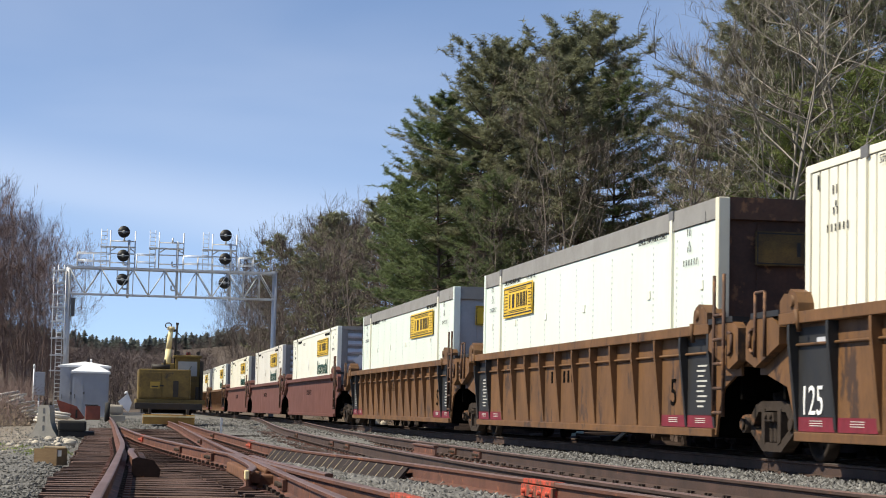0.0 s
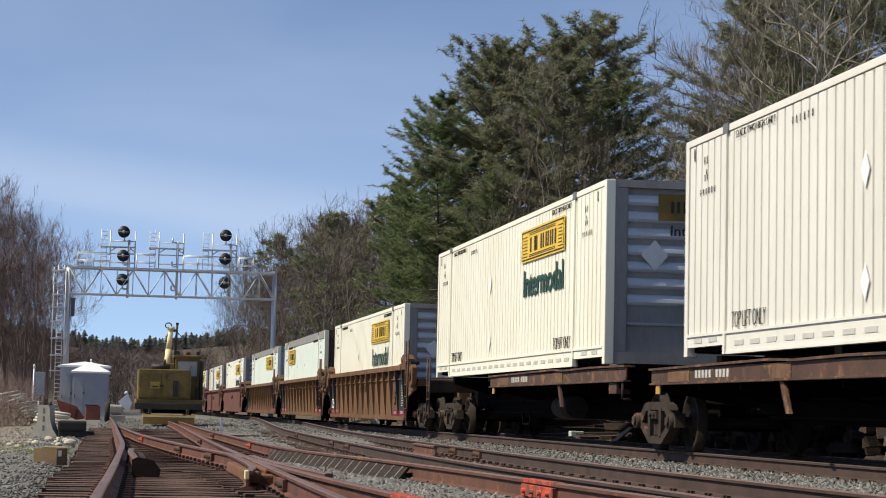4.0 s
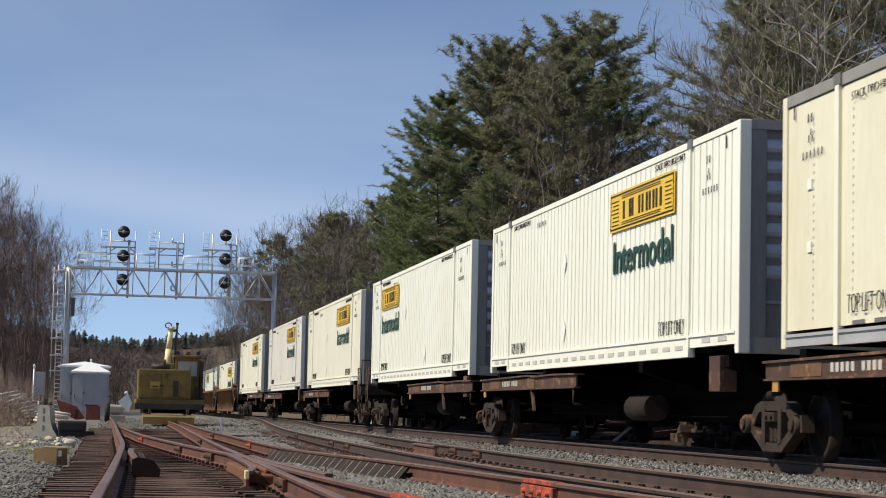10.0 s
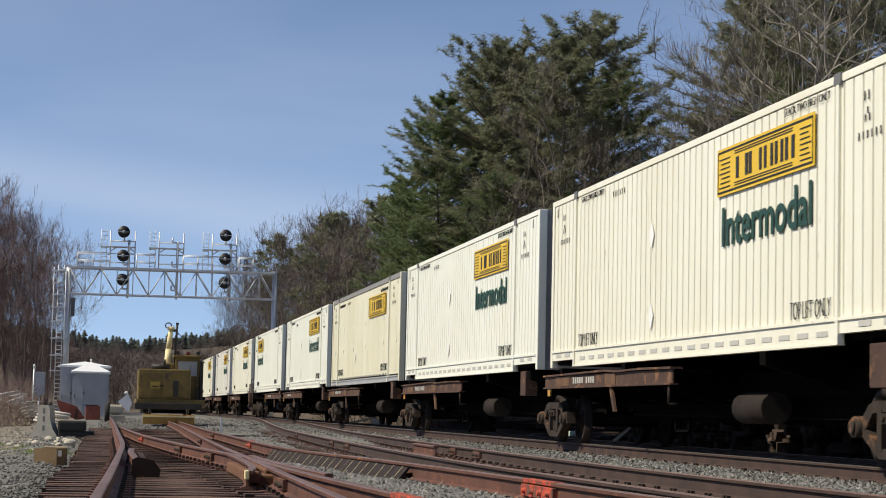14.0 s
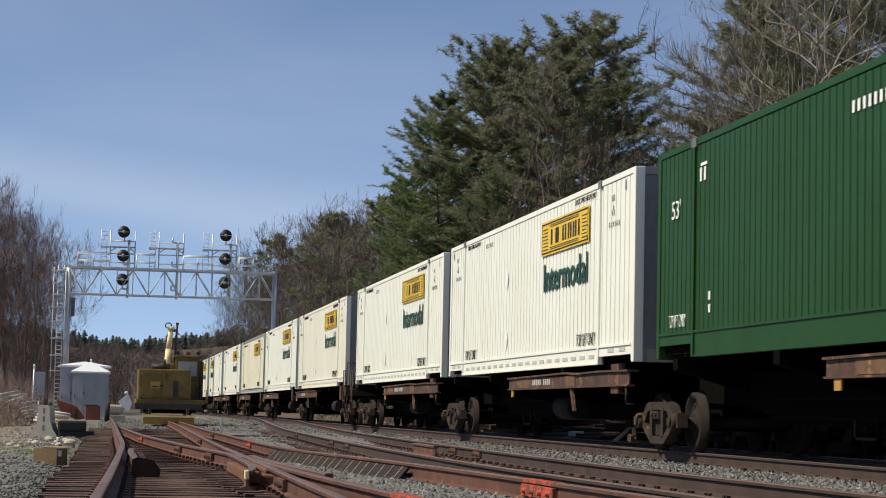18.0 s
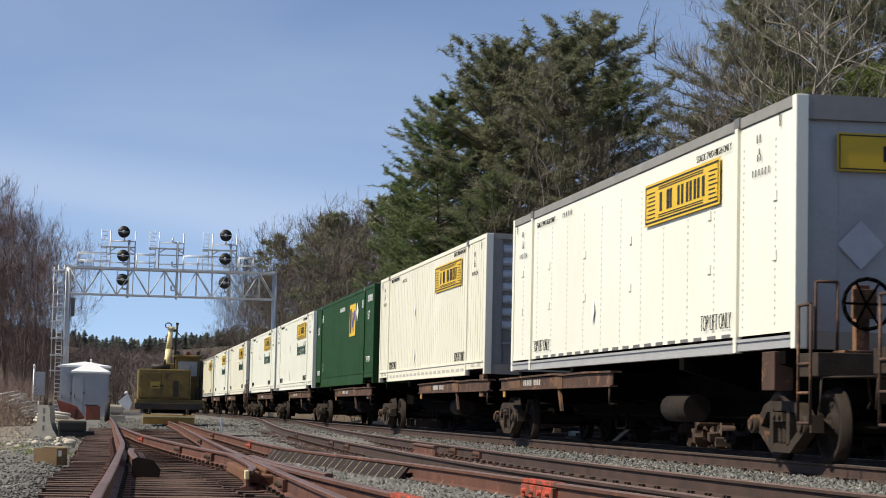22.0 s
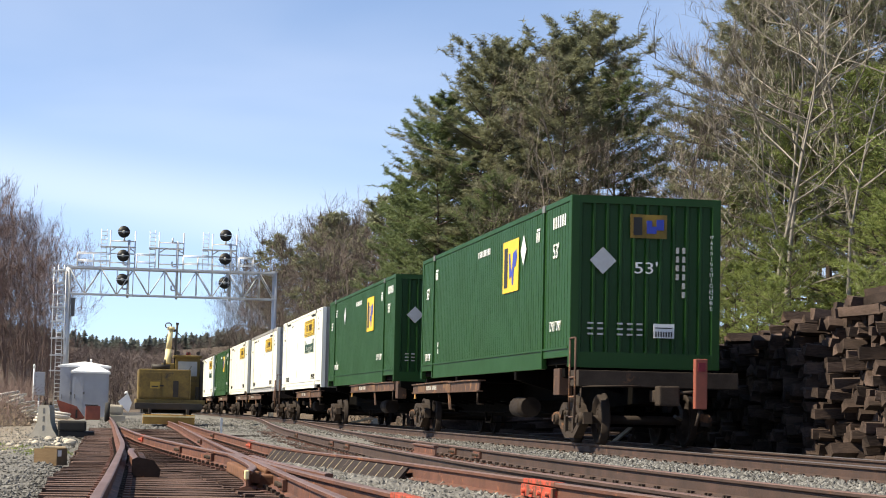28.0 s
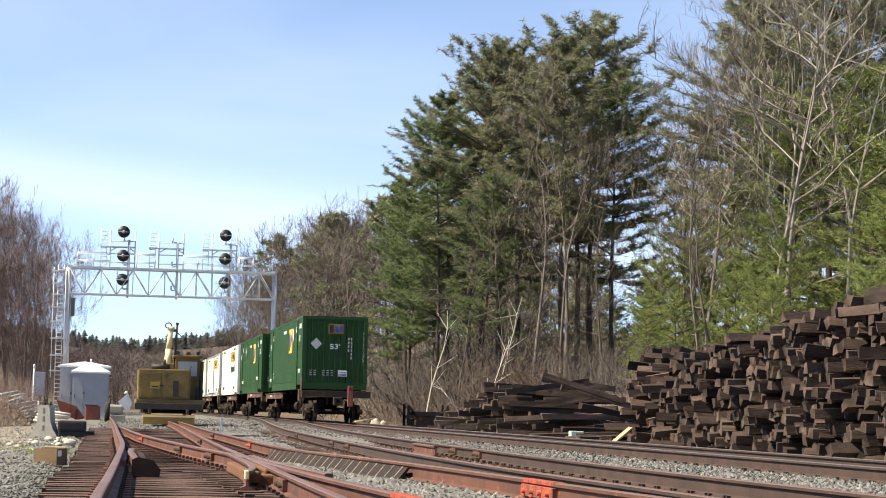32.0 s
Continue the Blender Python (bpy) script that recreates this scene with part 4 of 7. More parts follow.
        add("stack_word", "sw", lambda: text_mesh("STACK TWO HIGH ONLY", M["black"], 1.5, 0.09), M["black"], at=pose(x - 0.004, 3.15, 2.72 if style == "ribbed" else 2.6, 0, 0, -90))
        add("stack_word", "sw", None, M["black"], at=pose(x - 0.004, 13.2, 2.72 if style == "ribbed" else 2.6, 0, 0, -90))
        add("serial_mark", ("wcode", style), lambda: bars_side([q for y in (1.28, 15.18) for q in code_rows(y, 2.5, 2, 0.022, 0.1, pitch=5) + code_rows(y + 0.03, 2.36, 1, 0.022, 0.07) + code_rows(y - 0.02, 2.28, 2, 0.022, 0.08, pitch=5) + code_rows(y - 0.33, 2.1, 6, 0.022, 0.085, pitch=5.5) + code_rows(y - 0.72 if y < 5 else 15.75, 2.6, 1, 0.03, 0.16)] + code_rows(11.2, 2.56, 6, 0.022, 0.09, pitch=6), x), M["black"])
        add("reflector_strip", ("refl", brail), lambda: bars_side([(2.45 + 0.62 * i, 2.8 + 0.62 * i, 0.1 if style == "ribbed" else 0.2, 0.16 if style == "ribbed" else 0.245) for i in range(19)] + [(u, u + 0.35, 0.17, 0.23) for u in (0.5, 1.2, 14.7, 15.35) if style == "ribbed"], xl - 0.003 if style == "ribbed" else xl + 0.013), M["reflector"] if style == "ribbed" else M["darkgrey"])
        for k, z in enumerate((0.62, 1.78) if style == "ribbed" else (0.85,)):
            y = 9.6
            if style == "ribbed" and board != "rear" and k == 0:
                y = 6.2
            add("placard_holder", ("ph", y, z), lambda: plate(bmesh.new(), [(y - 0.12, z), (y, z - 0.2), (y + 0.12, z), (y, z + 0.2)], "x", x - 0.006, x), M["decalwhite"])
        if style == "panelled":
            add("rivet_row", "riv", lambda: boxes(*[(xl + 0.012, xl + 0.021, 0.75 + 1.2 * i, 0.772 + 1.2 * i, 0.3 + 0.09 * j, 0.33 + 0.09 * j) for i in range(13) for j in range(25)]), M["galv"])
            add("wall_button", "btn", lambda: boxes(*[(xl + 0.002, xl + 0.02, y, y + 0.14, z, z + 0.12) for y in (0.7, 3.3, 7.3, 10.2, 12.9, 15.2) for z in (1.05, 1.75)], bev=0.004), M["white"])
    return top


# running gear
def side_frame():
    bm = bmesh.new()
    for sg in (1, -1):
        plate(bm, [(0, 0.7), (sg * 0.42, 0.7), (sg * 0.6, 0.66), (sg * 0.76, 0.54), (sg * 1.04, 0.54), (sg * 1.07, 0.34), (sg * 0.95, 0.34), (sg * 0.74, 0.37), (sg * 0.5, 0.57), (0, 0.59)], "x", -0.08, 0.07)
        plate(bm, [(0, 0.1), (sg * 0.33, 0.1), (sg * 0.8, 0.33), (sg * 0.71, 0.41), (sg * 0.3, 0.21), (0, 0.2)], "x", -0.08, 0.07)
        plate(bm, [(sg * 0.23, 0.18), (sg * 0.35, 0.22), (sg * 0.35, 0.61), (sg * 0.23, 0.61)], "x", -0.09, 0.07)
        rod(bm, (-0.02, sg * 0.89, 0.42), (-0.14, sg * 0.89, 0.42), 0.11, n=12)
        rod(bm, (-0.14, sg * 0.89, 0.42), (-0.17, sg * 0.89, 0.42), 0.07, n=12)
    plate(bm, [(-0.2, 0.46), (0.2, 0.46), (0.17, 0.57), (-0.17, 0.57)], "x", -0.12, 0.05)
    rod(bm, (-0.11, -0.09, 0.52), (-0.15, -0.09, 0.52), 0.035, n=8)
    rod(bm, (-0.11, 0.09, 0.52), (-0.15, 0.09, 0.52), 0.035, n=8)
    return bm


def spring_set():
    bm = bmesh.new()
    for y in (-0.15, 0.0, 0.15):
        prof = []
        for i in range(13):
            prof.append((0.062 if i % 2 == 0 else 0.045, 0.21 + 0.02 * i))
        lathe(bm, prof, "z", 8, (0, y, 0))
    return bm


def wheelset():
    bm = bmesh.new()
    rod(bm, (-1.0, 0, 0), (1.0, 0, 0), 0.075, n=10)
    for sg in (1, -1):
        lathe(bm, [(0.1, sg * 0.62), (0.16, sg * 0.63), (0.17, sg * 0.69), (0.34, sg * 0.73), (0.36, sg * 0.685), (0.445, sg * 0.685), (0.445, sg * 0.71), (0.42, sg * 0.725), (0.415, sg * 0.81), (0.35, sg * 0.815), (0.33, sg * 0.76), (0.17, sg * 0.75), (0.15, sg * 0.80), (0.1, sg * 0.80)], "x", 24)
        for k in range(4):
            a = k * math.pi / 2
            rod(bm, (sg * 0.74, 0.25 * math.cos(a), 0.25 * math.sin(a)), (sg * 0.772, 0.25 * math.cos(a), 0.25 * math.sin(a)), 0.03, n=6)
    return bm


WHEELSETS = []


def truck(car, y):
    """A four-wheel truck under a car; its origin lies at rail height."""
    base = part("truck", cached("bolster", lambda: mesh_of("truck", boxes((-0.98, 0.98, -0.2, 0.2, 0.36, 0.56), (-0.2, 0.2, -0.3, 0.3, 0.5, 0.66), bev=0.02), M["under"])), None, car, "grimy cast steel freight truck", pose(0, y, 0))
    for sx in (-1, 1):
        part("side_frame", cached("sf", lambda: mesh_of("side_frame", side_frame(), M["truckgrey"])), None, base, m=pose(sx * 1.0, 0, 0, 0, 0, 0 if sx < 0 else 180))
        part("spring", cached("sp", lambda: mesh_of("spring", spring_set(), M["truckgrey"])), None, base, m=pose(sx * 1.0, 0, 0))
    for sy in (-1, 1):
        ws = part("wheelset", cached("ws", lambda: mesh_of("wheelset", wheelset(), M["tread"])), None, base, m=pose(0, sy * 0.89, 0.42))
        WHEELSETS.append((ws, sy))
    part("brake_beam", cached("bbeam", lambda: mesh_of("brake_beam", boxes((-0.8, 0.8, -0.42, -0.36, 0.3, 0.38), (-0.8, 0.8, 0.36, 0.42, 0.3, 0.38)), M["under"])), None, base)


def spine_car(units, back_end, front_end, trucks, plates, label, tail=False):
    """An articulated spine car. units: (rear, front) of each platform; plates: where the rusty wheel platforms run."""
    car = thing("spine_car", MAIN_X, REAR_AT + back_end, RAIL, label, "railway car", "cars of the train")
    MOVERS.append((car, back_end, MAIN_X, RAIL))
    for y in trucks:
        truck(car, y - back_end)
    for a, b in units:
        a, b = a - back_end, b - back_end
        bm = bmesh.new()
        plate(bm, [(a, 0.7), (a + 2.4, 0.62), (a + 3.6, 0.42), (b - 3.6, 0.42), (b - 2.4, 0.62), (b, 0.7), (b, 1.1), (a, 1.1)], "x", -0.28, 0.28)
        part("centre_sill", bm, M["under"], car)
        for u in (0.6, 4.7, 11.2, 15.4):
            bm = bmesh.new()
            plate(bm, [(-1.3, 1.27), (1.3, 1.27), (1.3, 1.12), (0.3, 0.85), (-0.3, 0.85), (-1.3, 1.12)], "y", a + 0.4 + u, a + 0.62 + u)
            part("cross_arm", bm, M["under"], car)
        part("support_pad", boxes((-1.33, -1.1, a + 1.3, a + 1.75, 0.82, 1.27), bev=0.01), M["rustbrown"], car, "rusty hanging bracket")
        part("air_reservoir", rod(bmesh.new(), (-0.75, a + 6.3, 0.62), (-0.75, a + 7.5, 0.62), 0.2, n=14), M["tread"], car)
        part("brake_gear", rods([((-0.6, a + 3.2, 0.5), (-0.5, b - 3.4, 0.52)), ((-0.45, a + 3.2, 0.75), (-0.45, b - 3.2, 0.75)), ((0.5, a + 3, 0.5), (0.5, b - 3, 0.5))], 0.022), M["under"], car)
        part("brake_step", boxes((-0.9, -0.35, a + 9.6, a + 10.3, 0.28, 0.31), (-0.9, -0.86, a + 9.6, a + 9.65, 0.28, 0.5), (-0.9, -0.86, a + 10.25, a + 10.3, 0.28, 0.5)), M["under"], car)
    for row in plates:
        a, b, zt = row[0] - back_end, row[1] - back_end, row[2] if len(row) > 2 else 1.17
        mid = a + 0.42 * (b - a)
        bm = bmesh.new()
        k_ = [a + (b - a) * u for u in (0, 0.2, 0.38, 0.46, 0.7, 1)]
        lift = [0.0, 0.012, -0.004, 0.022, 0.006, -0.012]
        plate(bm, [(y, zt + d) for y, d in zip(k_, lift)] + [(y, zt + d - 0.03) for y, d in zip(k_[::-1], lift[::-1])], "x", -1.375, -1.2)
        plat = part("wheel_platform", bm, M["rustbrown"], car, "rusty steel wheel platform under the container")
        part("web_plate", boxes((-1.335, -1.31, a + 0.02, b - 0.02, zt - 0.22, zt - 0.035)), M["rustbrown"], plat)
        part("lower_flange", boxes((-1.37, -1.25, a + 0.02, b - 0.02, zt - 0.245, zt - 0.2205), bev=0.004), M["rustbrown"], plat)
        part("splice_plate", boxes((-1.347, -1.336, mid - 0.3, mid + 0.35, zt - 0.215, zt - 0.04)), M["platerust"], plat)
        part("splice_plate", boxes((-1.343, -1.336, b - 1.9, b - 0.9, zt - 0.21, zt - 0.05)), M["platerust"], plat)
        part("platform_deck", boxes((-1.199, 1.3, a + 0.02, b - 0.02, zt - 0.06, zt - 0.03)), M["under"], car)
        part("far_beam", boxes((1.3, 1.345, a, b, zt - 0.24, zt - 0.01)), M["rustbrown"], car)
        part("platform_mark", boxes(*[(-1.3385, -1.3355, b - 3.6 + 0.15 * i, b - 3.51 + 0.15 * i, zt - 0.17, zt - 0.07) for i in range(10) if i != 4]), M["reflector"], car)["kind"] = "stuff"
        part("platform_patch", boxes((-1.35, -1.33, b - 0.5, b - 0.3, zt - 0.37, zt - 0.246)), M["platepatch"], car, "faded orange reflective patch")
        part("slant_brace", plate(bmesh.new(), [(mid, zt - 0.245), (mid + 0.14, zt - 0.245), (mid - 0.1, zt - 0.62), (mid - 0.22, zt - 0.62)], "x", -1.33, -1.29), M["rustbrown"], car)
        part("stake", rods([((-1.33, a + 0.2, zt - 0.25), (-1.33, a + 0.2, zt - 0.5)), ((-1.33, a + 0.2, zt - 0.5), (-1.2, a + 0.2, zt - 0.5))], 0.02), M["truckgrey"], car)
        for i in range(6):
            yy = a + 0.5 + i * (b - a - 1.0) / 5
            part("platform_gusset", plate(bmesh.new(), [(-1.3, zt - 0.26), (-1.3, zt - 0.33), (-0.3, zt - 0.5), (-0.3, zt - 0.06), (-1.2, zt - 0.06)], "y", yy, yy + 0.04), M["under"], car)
    for y, sg in ((0.0, -1), (front_end - back_end, 1)):
        part("end_sill", boxes((-1.35, 1.35, y - 0.3 - 0.2 * sg, y + 0.3 - 0.2 * sg, 0.96, 1.22), bev=0.01), M["truckgrey"], car)
        part("coupler", boxes((-0.11, 0.11, y - 0.1, y + 0.75 * sg if sg > 0 else y + 0.1, 0.72, 0.92) if sg > 0 else (-0.11, 0.11, y - 0.75, y + 0.1, 0.72, 0.92), (-0.17, 0.17, min(y + 0.45 * sg, y + 0.75 * sg), max(y + 0.45 * sg, y + 0.75 * sg), 0.66, 0.98), bev=0.03), M["truckgrey"], car)
        part("air_hose", rods([((0.3, y, 0.8), (0.32, y + 0.3 * sg, 0.6)), ((0.32, y + 0.3 * sg, 0.6), (0.25, y + 0.55 * sg, 0.45)), ((0.25, y + 0.55 * sg, 0.45), (0.1, y + 0.7 * sg, 0.5))], 0.03, 8), M["rubber"], car)
        part("ladder", rods([((-1.36, y - 0.5 * sg, 0.45), (-1.36, y - 0.5 * sg, 1.75)), ((-1.36, y - 0.1 * sg, 0.45), (-1.36, y - 0.1 * sg, 1.75))] + [((-1.36, y - 0.5 * sg, z), (-1.36, y - 0.1 * sg, z)) for z in (0.45, 0.78, 1.1, 1.75)], 0.018), M["rustbrown"], car)
        part("cut_lever", rods([((-1.3, y + 0.08 * sg, 0.95), (-0.3, y + 0.2 * sg, 0.98)), ((-1.3, y + 0.08 * sg, 0.95), (-1.32, y + 0.1 * sg, 0.6))], 0.014), M["truckgrey"], car)
    if not tail:
        y = 0.42
        stand = part("brake_stand", boxes((-0.72, -0.56, y, y + 0.12, 1.2, 2.0), (-0.95, -0.35, y - 0.25, y + 0.12, 1.2, 1.26), (-0.78, -0.5, y - 0.06, y, 1.62, 1.95), bev=0.01), M["rustbrown"], car)
        bm = bmesh.new()
        for i in range(16):
            a0, a1 = i * math.pi / 8, (i + 1) * math.pi / 8
            rod(bm, (-0.64 + 0.28 * math.cos(a0), y - 0.14, 1.78 + 0.28 * math.sin(a0)), (-0.64 + 0.28 * math.cos(a1), y - 0.14, 1.78 + 0.28 * math.sin(a1)), 0.022, n=6)
        for i in range(6):
            a0 = i * math.pi / 3
            rod(bm, (-0.64, y - 0.1, 1.78), (-0.64 + 0.28 * math.cos(a0), y - 0.14, 1.78 + 0.28 * math.sin(a0)), 0.014, n=5)
        part("brake_wheel", bm, M["under"], stand, "dark spoked hand brake wheel")
        part("brake_chain", rods([((-0.64, y + 0.05, 1.62), (-0.5, y + 0.1, 0.7)), ((-0.5, y + 0.1, 0.7), (-0.35, y + 0.6, 0.6))], 0.018), M["truckgrey"], stand)
        part("grab_iron", rods([((-1.3, y - 0.3, 1.25), (-1.3, y - 0.3, 2.0)), ((-1.3, y - 0.3, 2.0), (-1.05, y - 0.3, 2.0)), ((-1.05, y - 0.3, 2.0), (-1.05, y - 0.3, 1.25))], 0.018), M["rustbrown"], car)
    if tail:
        dev = part("end_marker", boxes((-0.1 + 0.45, 0.1 + 0.45, -1.0, -0.86, 0.62, 1.42), bev=0.015), M["dullred"], car, "dull red rear end marker box on the coupler")
        part("marker_lamp", boxes((0.39, 0.51, -1.02, -1.0, 1.22, 1.36)), M["red"], dev)
        part("marker_bracket", rods([((0.45, -0.86, 0.9), (0.05, -0.6, 0.86)), ((0.45, -0.93, 0.62), (0.4, -0.9, 0.35))], 0.025), M["truckgrey"], dev)
    return car


def locking_casting(sg):
    """The hooked corner lock on the top chord."""
    bm = bmesh.new()
    plate(bm, [(sg * -0.3, 0), (sg * 0.3, 0), (sg * 0.3, 0.1), (sg * 0.2, 0.22), (sg * 0.05, 0.26), (sg * -0.05, 0.2), (sg * -0.16, 0.22), (sg * -0.3, 0.14)], "x", -1.47, -1.22)
    rod(bm, (-1.5, sg * 0.12, 0.12), (-1.2, sg * 0.12, 0.12), 0.07, n=10)
    rod(bm, (-1.49, sg * 0.3, 0.02), (-1.46, sg * 0.33, -0.22), 0.03, n=6)
    return bm


def well_car(units, wells, label, paint, ribbed=True, number=""):
    """An articulated well car. units: (rear joint, front joint) along the train; wells: the rear of the box in each."""
    start, end = units[0][0], units[-1][1]
    car = thing("well_car", MAIN_X, REAR_AT + start, RAIL, label, "railway car", "cars of the train")
    MOVERS.append((car, start, MAIN_X, RAIL))
    joints = sorted({round(u, 2) for un in units for u in un})
    for j in joints:
        off = 0.9 if j == start else -0.9 if j == end else 0.0
        truck(car, j - start + off)
    mat = M[paint]
    zt, zb = 1.67, 0.27
    for (a, b), w in zip(units, wells):
        a, b = a - start + 0.35, b - start - 0.35
        p0, p1 = min(a + 1.55, w - start - 0.14), max(b - 1.55, w - start + LEN + 0.14)
        for sx in (-1, 1):
            bm = bmesh.new()
            pts = [(p0, zb), (p1, zb), (p1 + 0.1, 0.55), (p1 + 0.3, 0.85), (b - 0.25, 1.0), (b, 1.0), (b, zt - 0.2), (b - 1.0, zt), (a + 1.0, zt), (a, zt - 0.2), (a, 1.0), (a + 0.25, 1.0), (p0 - 0.3, 0.85), (p0 - 0.1, 0.55)]
            x0, x1 = sorted((sx * 1.345, sx * 1.315))
            plate(bm, pts, "x", x0, x1)
            wall = part("side_wall", bm, mat, car)
            lo, hi = sorted((sx * 1.47, sx * 1.32))
            part("top_chord", boxes((lo, hi, a + 1.0, b - 1.0, zt - 0.13, zt), bev=0.01), mat, wall)
            lo, hi = sorted((sx * 1.39, sx * 1.3))
            part("bottom_chord", boxes((lo, hi, p0 + 0.05, p1 - 0.05, zb - 0.02, zb + 0.08), bev=0.008), mat, wall)
            if ribbed:
                part("train_line_pipe", rods([((sx * 1.375, p0 + 0.1, zt - 0.36), (sx * 1.375, p1 - 0.1, zt - 0.36))], 0.018), mat, wall)
                n_ = round((p1 - p0) / 1.22)
                for i in range(n_ + 1):
                    y = p0 + 0.05 + i * (p1 - p0 - 0.1) / n_
                    tone = M["black"] if i in (0, 1, n_ - 1, n_) and sx < 0 else mat
                    part("rib", cached(("rib", sx, tone.name), lambda: mesh_of("rib", plate(bmesh.new(), [(sx * 1.34, zb + 0.08), (sx * 1.365, zb + 0.12), (sx * 1.462, zt - 0.3), (sx * 1.462, zt - 0.13), (sx * 1.34, zt - 0.13)], "y", -0.04, 0.04), tone)), None, wall, m=pose(0, y, 0))
        # Bulkheads coloured near black to carry the shade between the cars.
        for y in (p0 + 0.02, p1 - 0.08):
            part("end_bulkhead", boxes((-1.3, 1.3, y, y + 0.06, 0.27, 1.3)), M["under"], car)
        part("well_floor", boxes((-1.3, 1.3, p0 + 0.1, p1 - 0.1, 0.24, 0.33)), M["under"], car)
        bay = (p1 - p0 - 0.1) / round((p1 - p0) / 1.22)
        for y0, y1, sg, q in ((a - 0.1, a + 1.0, 1, p0 + 0.05), (b - 1.0, b + 0.1, -1, p1 - 0.05)):
            ym = (y0 + y1) / 2
            part("end_platform", boxes((-1.3, 1.3, y0, y1, 1.12, 1.3), (-0.3, 0.3, y0 - 0.2, y1 + 0.2, 0.68, 1.12), bev=0.02), mat, car)
            # Added dark plate: closes the view over the truck, where only shade lies.
            part("bolster_web", boxes((-1.2, 1.2, ym - 0.04, ym + 0.04, 0.72, 1.12)), M["under"], car)
            out, inn = (y0 - 0.1, y1) if sg > 0 else (y1 + 0.1, y0)
            part("corner_beam", plate(bmesh.new(), [(inn, 1.33), (inn, zt - 0.14), (inn - sg * 0.25, zt - 0.02), (out + sg * 0.15, zt - 0.02), (out, zt - 0.1), (out, 1.18), (out + sg * 0.35, 1.08)], "x", -1.46, -1.35), mat, car)
            part("tread_plate", boxes((-1.47, -1.25, min(out + sg * 0.2, inn), max(out + sg * 0.2, inn), zt - 0.018, zt + 0.05)), M["black"], car)
            part("lift_ring", rods([((-1.48, out + sg * 0.2, 1.3), (-1.48, out + sg * 0.2, 1.5)), ((-1.48, out + sg * 0.2, 1.3), (-1.48, out + sg * 0.32, 1.25)), ((-1.48, out + sg * 0.2, 1.5), (-1.48, out + sg * 0.32, 1.53))], 0.02), M["rustbrown"], car)
            part("locking_casting", cached(("lock", sg, paint), lambda: mesh_of("locking_casting", locking_casting(sg), mat)), None, car, m=pose(0, inn + sg * 0.35, zt))
            if sg > 0:
                part("ladder", rods([((-1.5, y0 + k, 0.5), (-1.5, y0 + k, 2.25)) for k in (0.35, 0.75)] + [((-1.5, y0 + 0.35, 0.55 + 0.3 * k), (-1.5, y0 + 0.75, 0.55 + 0.3 * k)) for k in range(5)], 0.022), M["rustbrown"], car, "rusty end ladder")
            else:
                part("hand_rail", rods([((-1.48, ym + k, 1.2), (-1.48, ym + k, 1.95)) for k in (-0.1, 0.25)] + [((-1.48, ym - 0.1, 1.95), (-1.48, ym + 0.25, 1.95))], 0.02), M["rustbrown"], car)
            if not ribbed:
                continue
            g0, g1 = sorted((q + sg * 0.05, q + sg * (bay - 0.05)))
            part("black_panel", boxes((-1.35, -1.3451, g0, g1, 0.52, 1.5)), M["black"], car)
            for k in (0, 1):
                r0, r1 = sorted((q + sg * (0.05 + bay * k), q + sg * (bay - 0.05 + bay * k)))
                part("red_panel", boxes((-1.352, -1.3451, r0, r1, 0.36, 0.515)), M["red"], car)
                part("panel_mark", boxes(*[(-1.355, -1.3521, r0 + 0.36, r1 - 0.36, 0.42 + 0.026 * i, 0.429 + 0.026 * i) for i in range(3)]), M["reflector"], car)["kind"] = "stuff"
            yy = (g0 + g1) / 2
            if number and a < 3 and sg < 0:
                part("number", text_mesh(number, M["decalwhite"], 0.6, 0.32), None, car, m=pose(-1.356, yy + 0.08, 0.7, 0, 0, -90))
                part("panel_mark", boxes((-1.355, -1.35, yy - 0.3, yy - 0.02, 1.3, 1.38)), M["galv"], car)["kind"] = "stuff"
            else:
                part("panel_mark", boxes(*[(-1.355, -1.35, yy - 0.05 - 0.14 * (i % 3) / 2 - 0.1, yy + 0.12 + 0.05 * (i % 2), 0.62 + 0.065 * i, 0.643 + 0.065 * i) for i in range(9)]), M["reflector"], car)["kind"] = "stuff"
            yy = q + sg * (1.5 * bay)
            if sg > 0:
                part("axle_mark", text_mesh("5", M["under"], 0.24, 0.36), None, car, m=pose(-1.352, yy, 0.82, 0, 0, -90))
        part("unit_mark", bars_side(code_rows((a + b) / 2 - 0.6, 1.02, 6, 0.14, 0.2), -1.349), M["under"], car)
    return car


WHITE = "white painted ribbed shipping container with a yellow board"
SPINE = "dark rusty articulated spine car carrying containers"
container(0.1, "green", "green", label="green ribbed shipping container with a yellow and blue board")
container(21.0, "green", "green", label="green ribbed shipping container with a grey placard", diamond=(11.5,))
container(39.6, "white", "ribbed", label=WHITE + " and dark lettering")
container(59.1, "smooth", "panelled", words="", label="smooth riveted white container with a grey top band", band=0.13)
container(78.0, "cream", "ribbed", words="", label="cream ribbed container with a yellow board and no lettering")
container(95.55, "green", "green", label="green ribbed shipping container with a white placard")
container(112.95, "white", "ribbed", label=WHITE)
container(130.15, "white", "ribbed", label=WHITE + " and dark lettering")
container(149.2, "cream", "ribbed", label="cream ribbed shipping container with a yellow board")
container(166.45, "white", "ribbed", label=WHITE + " and dark lettering")
container(183.8, "stained", "panelled", words="", label="stained smooth riveted container with a grey top band", band=0.13)
container(201.55, "white", "ribbed", label=WHITE)
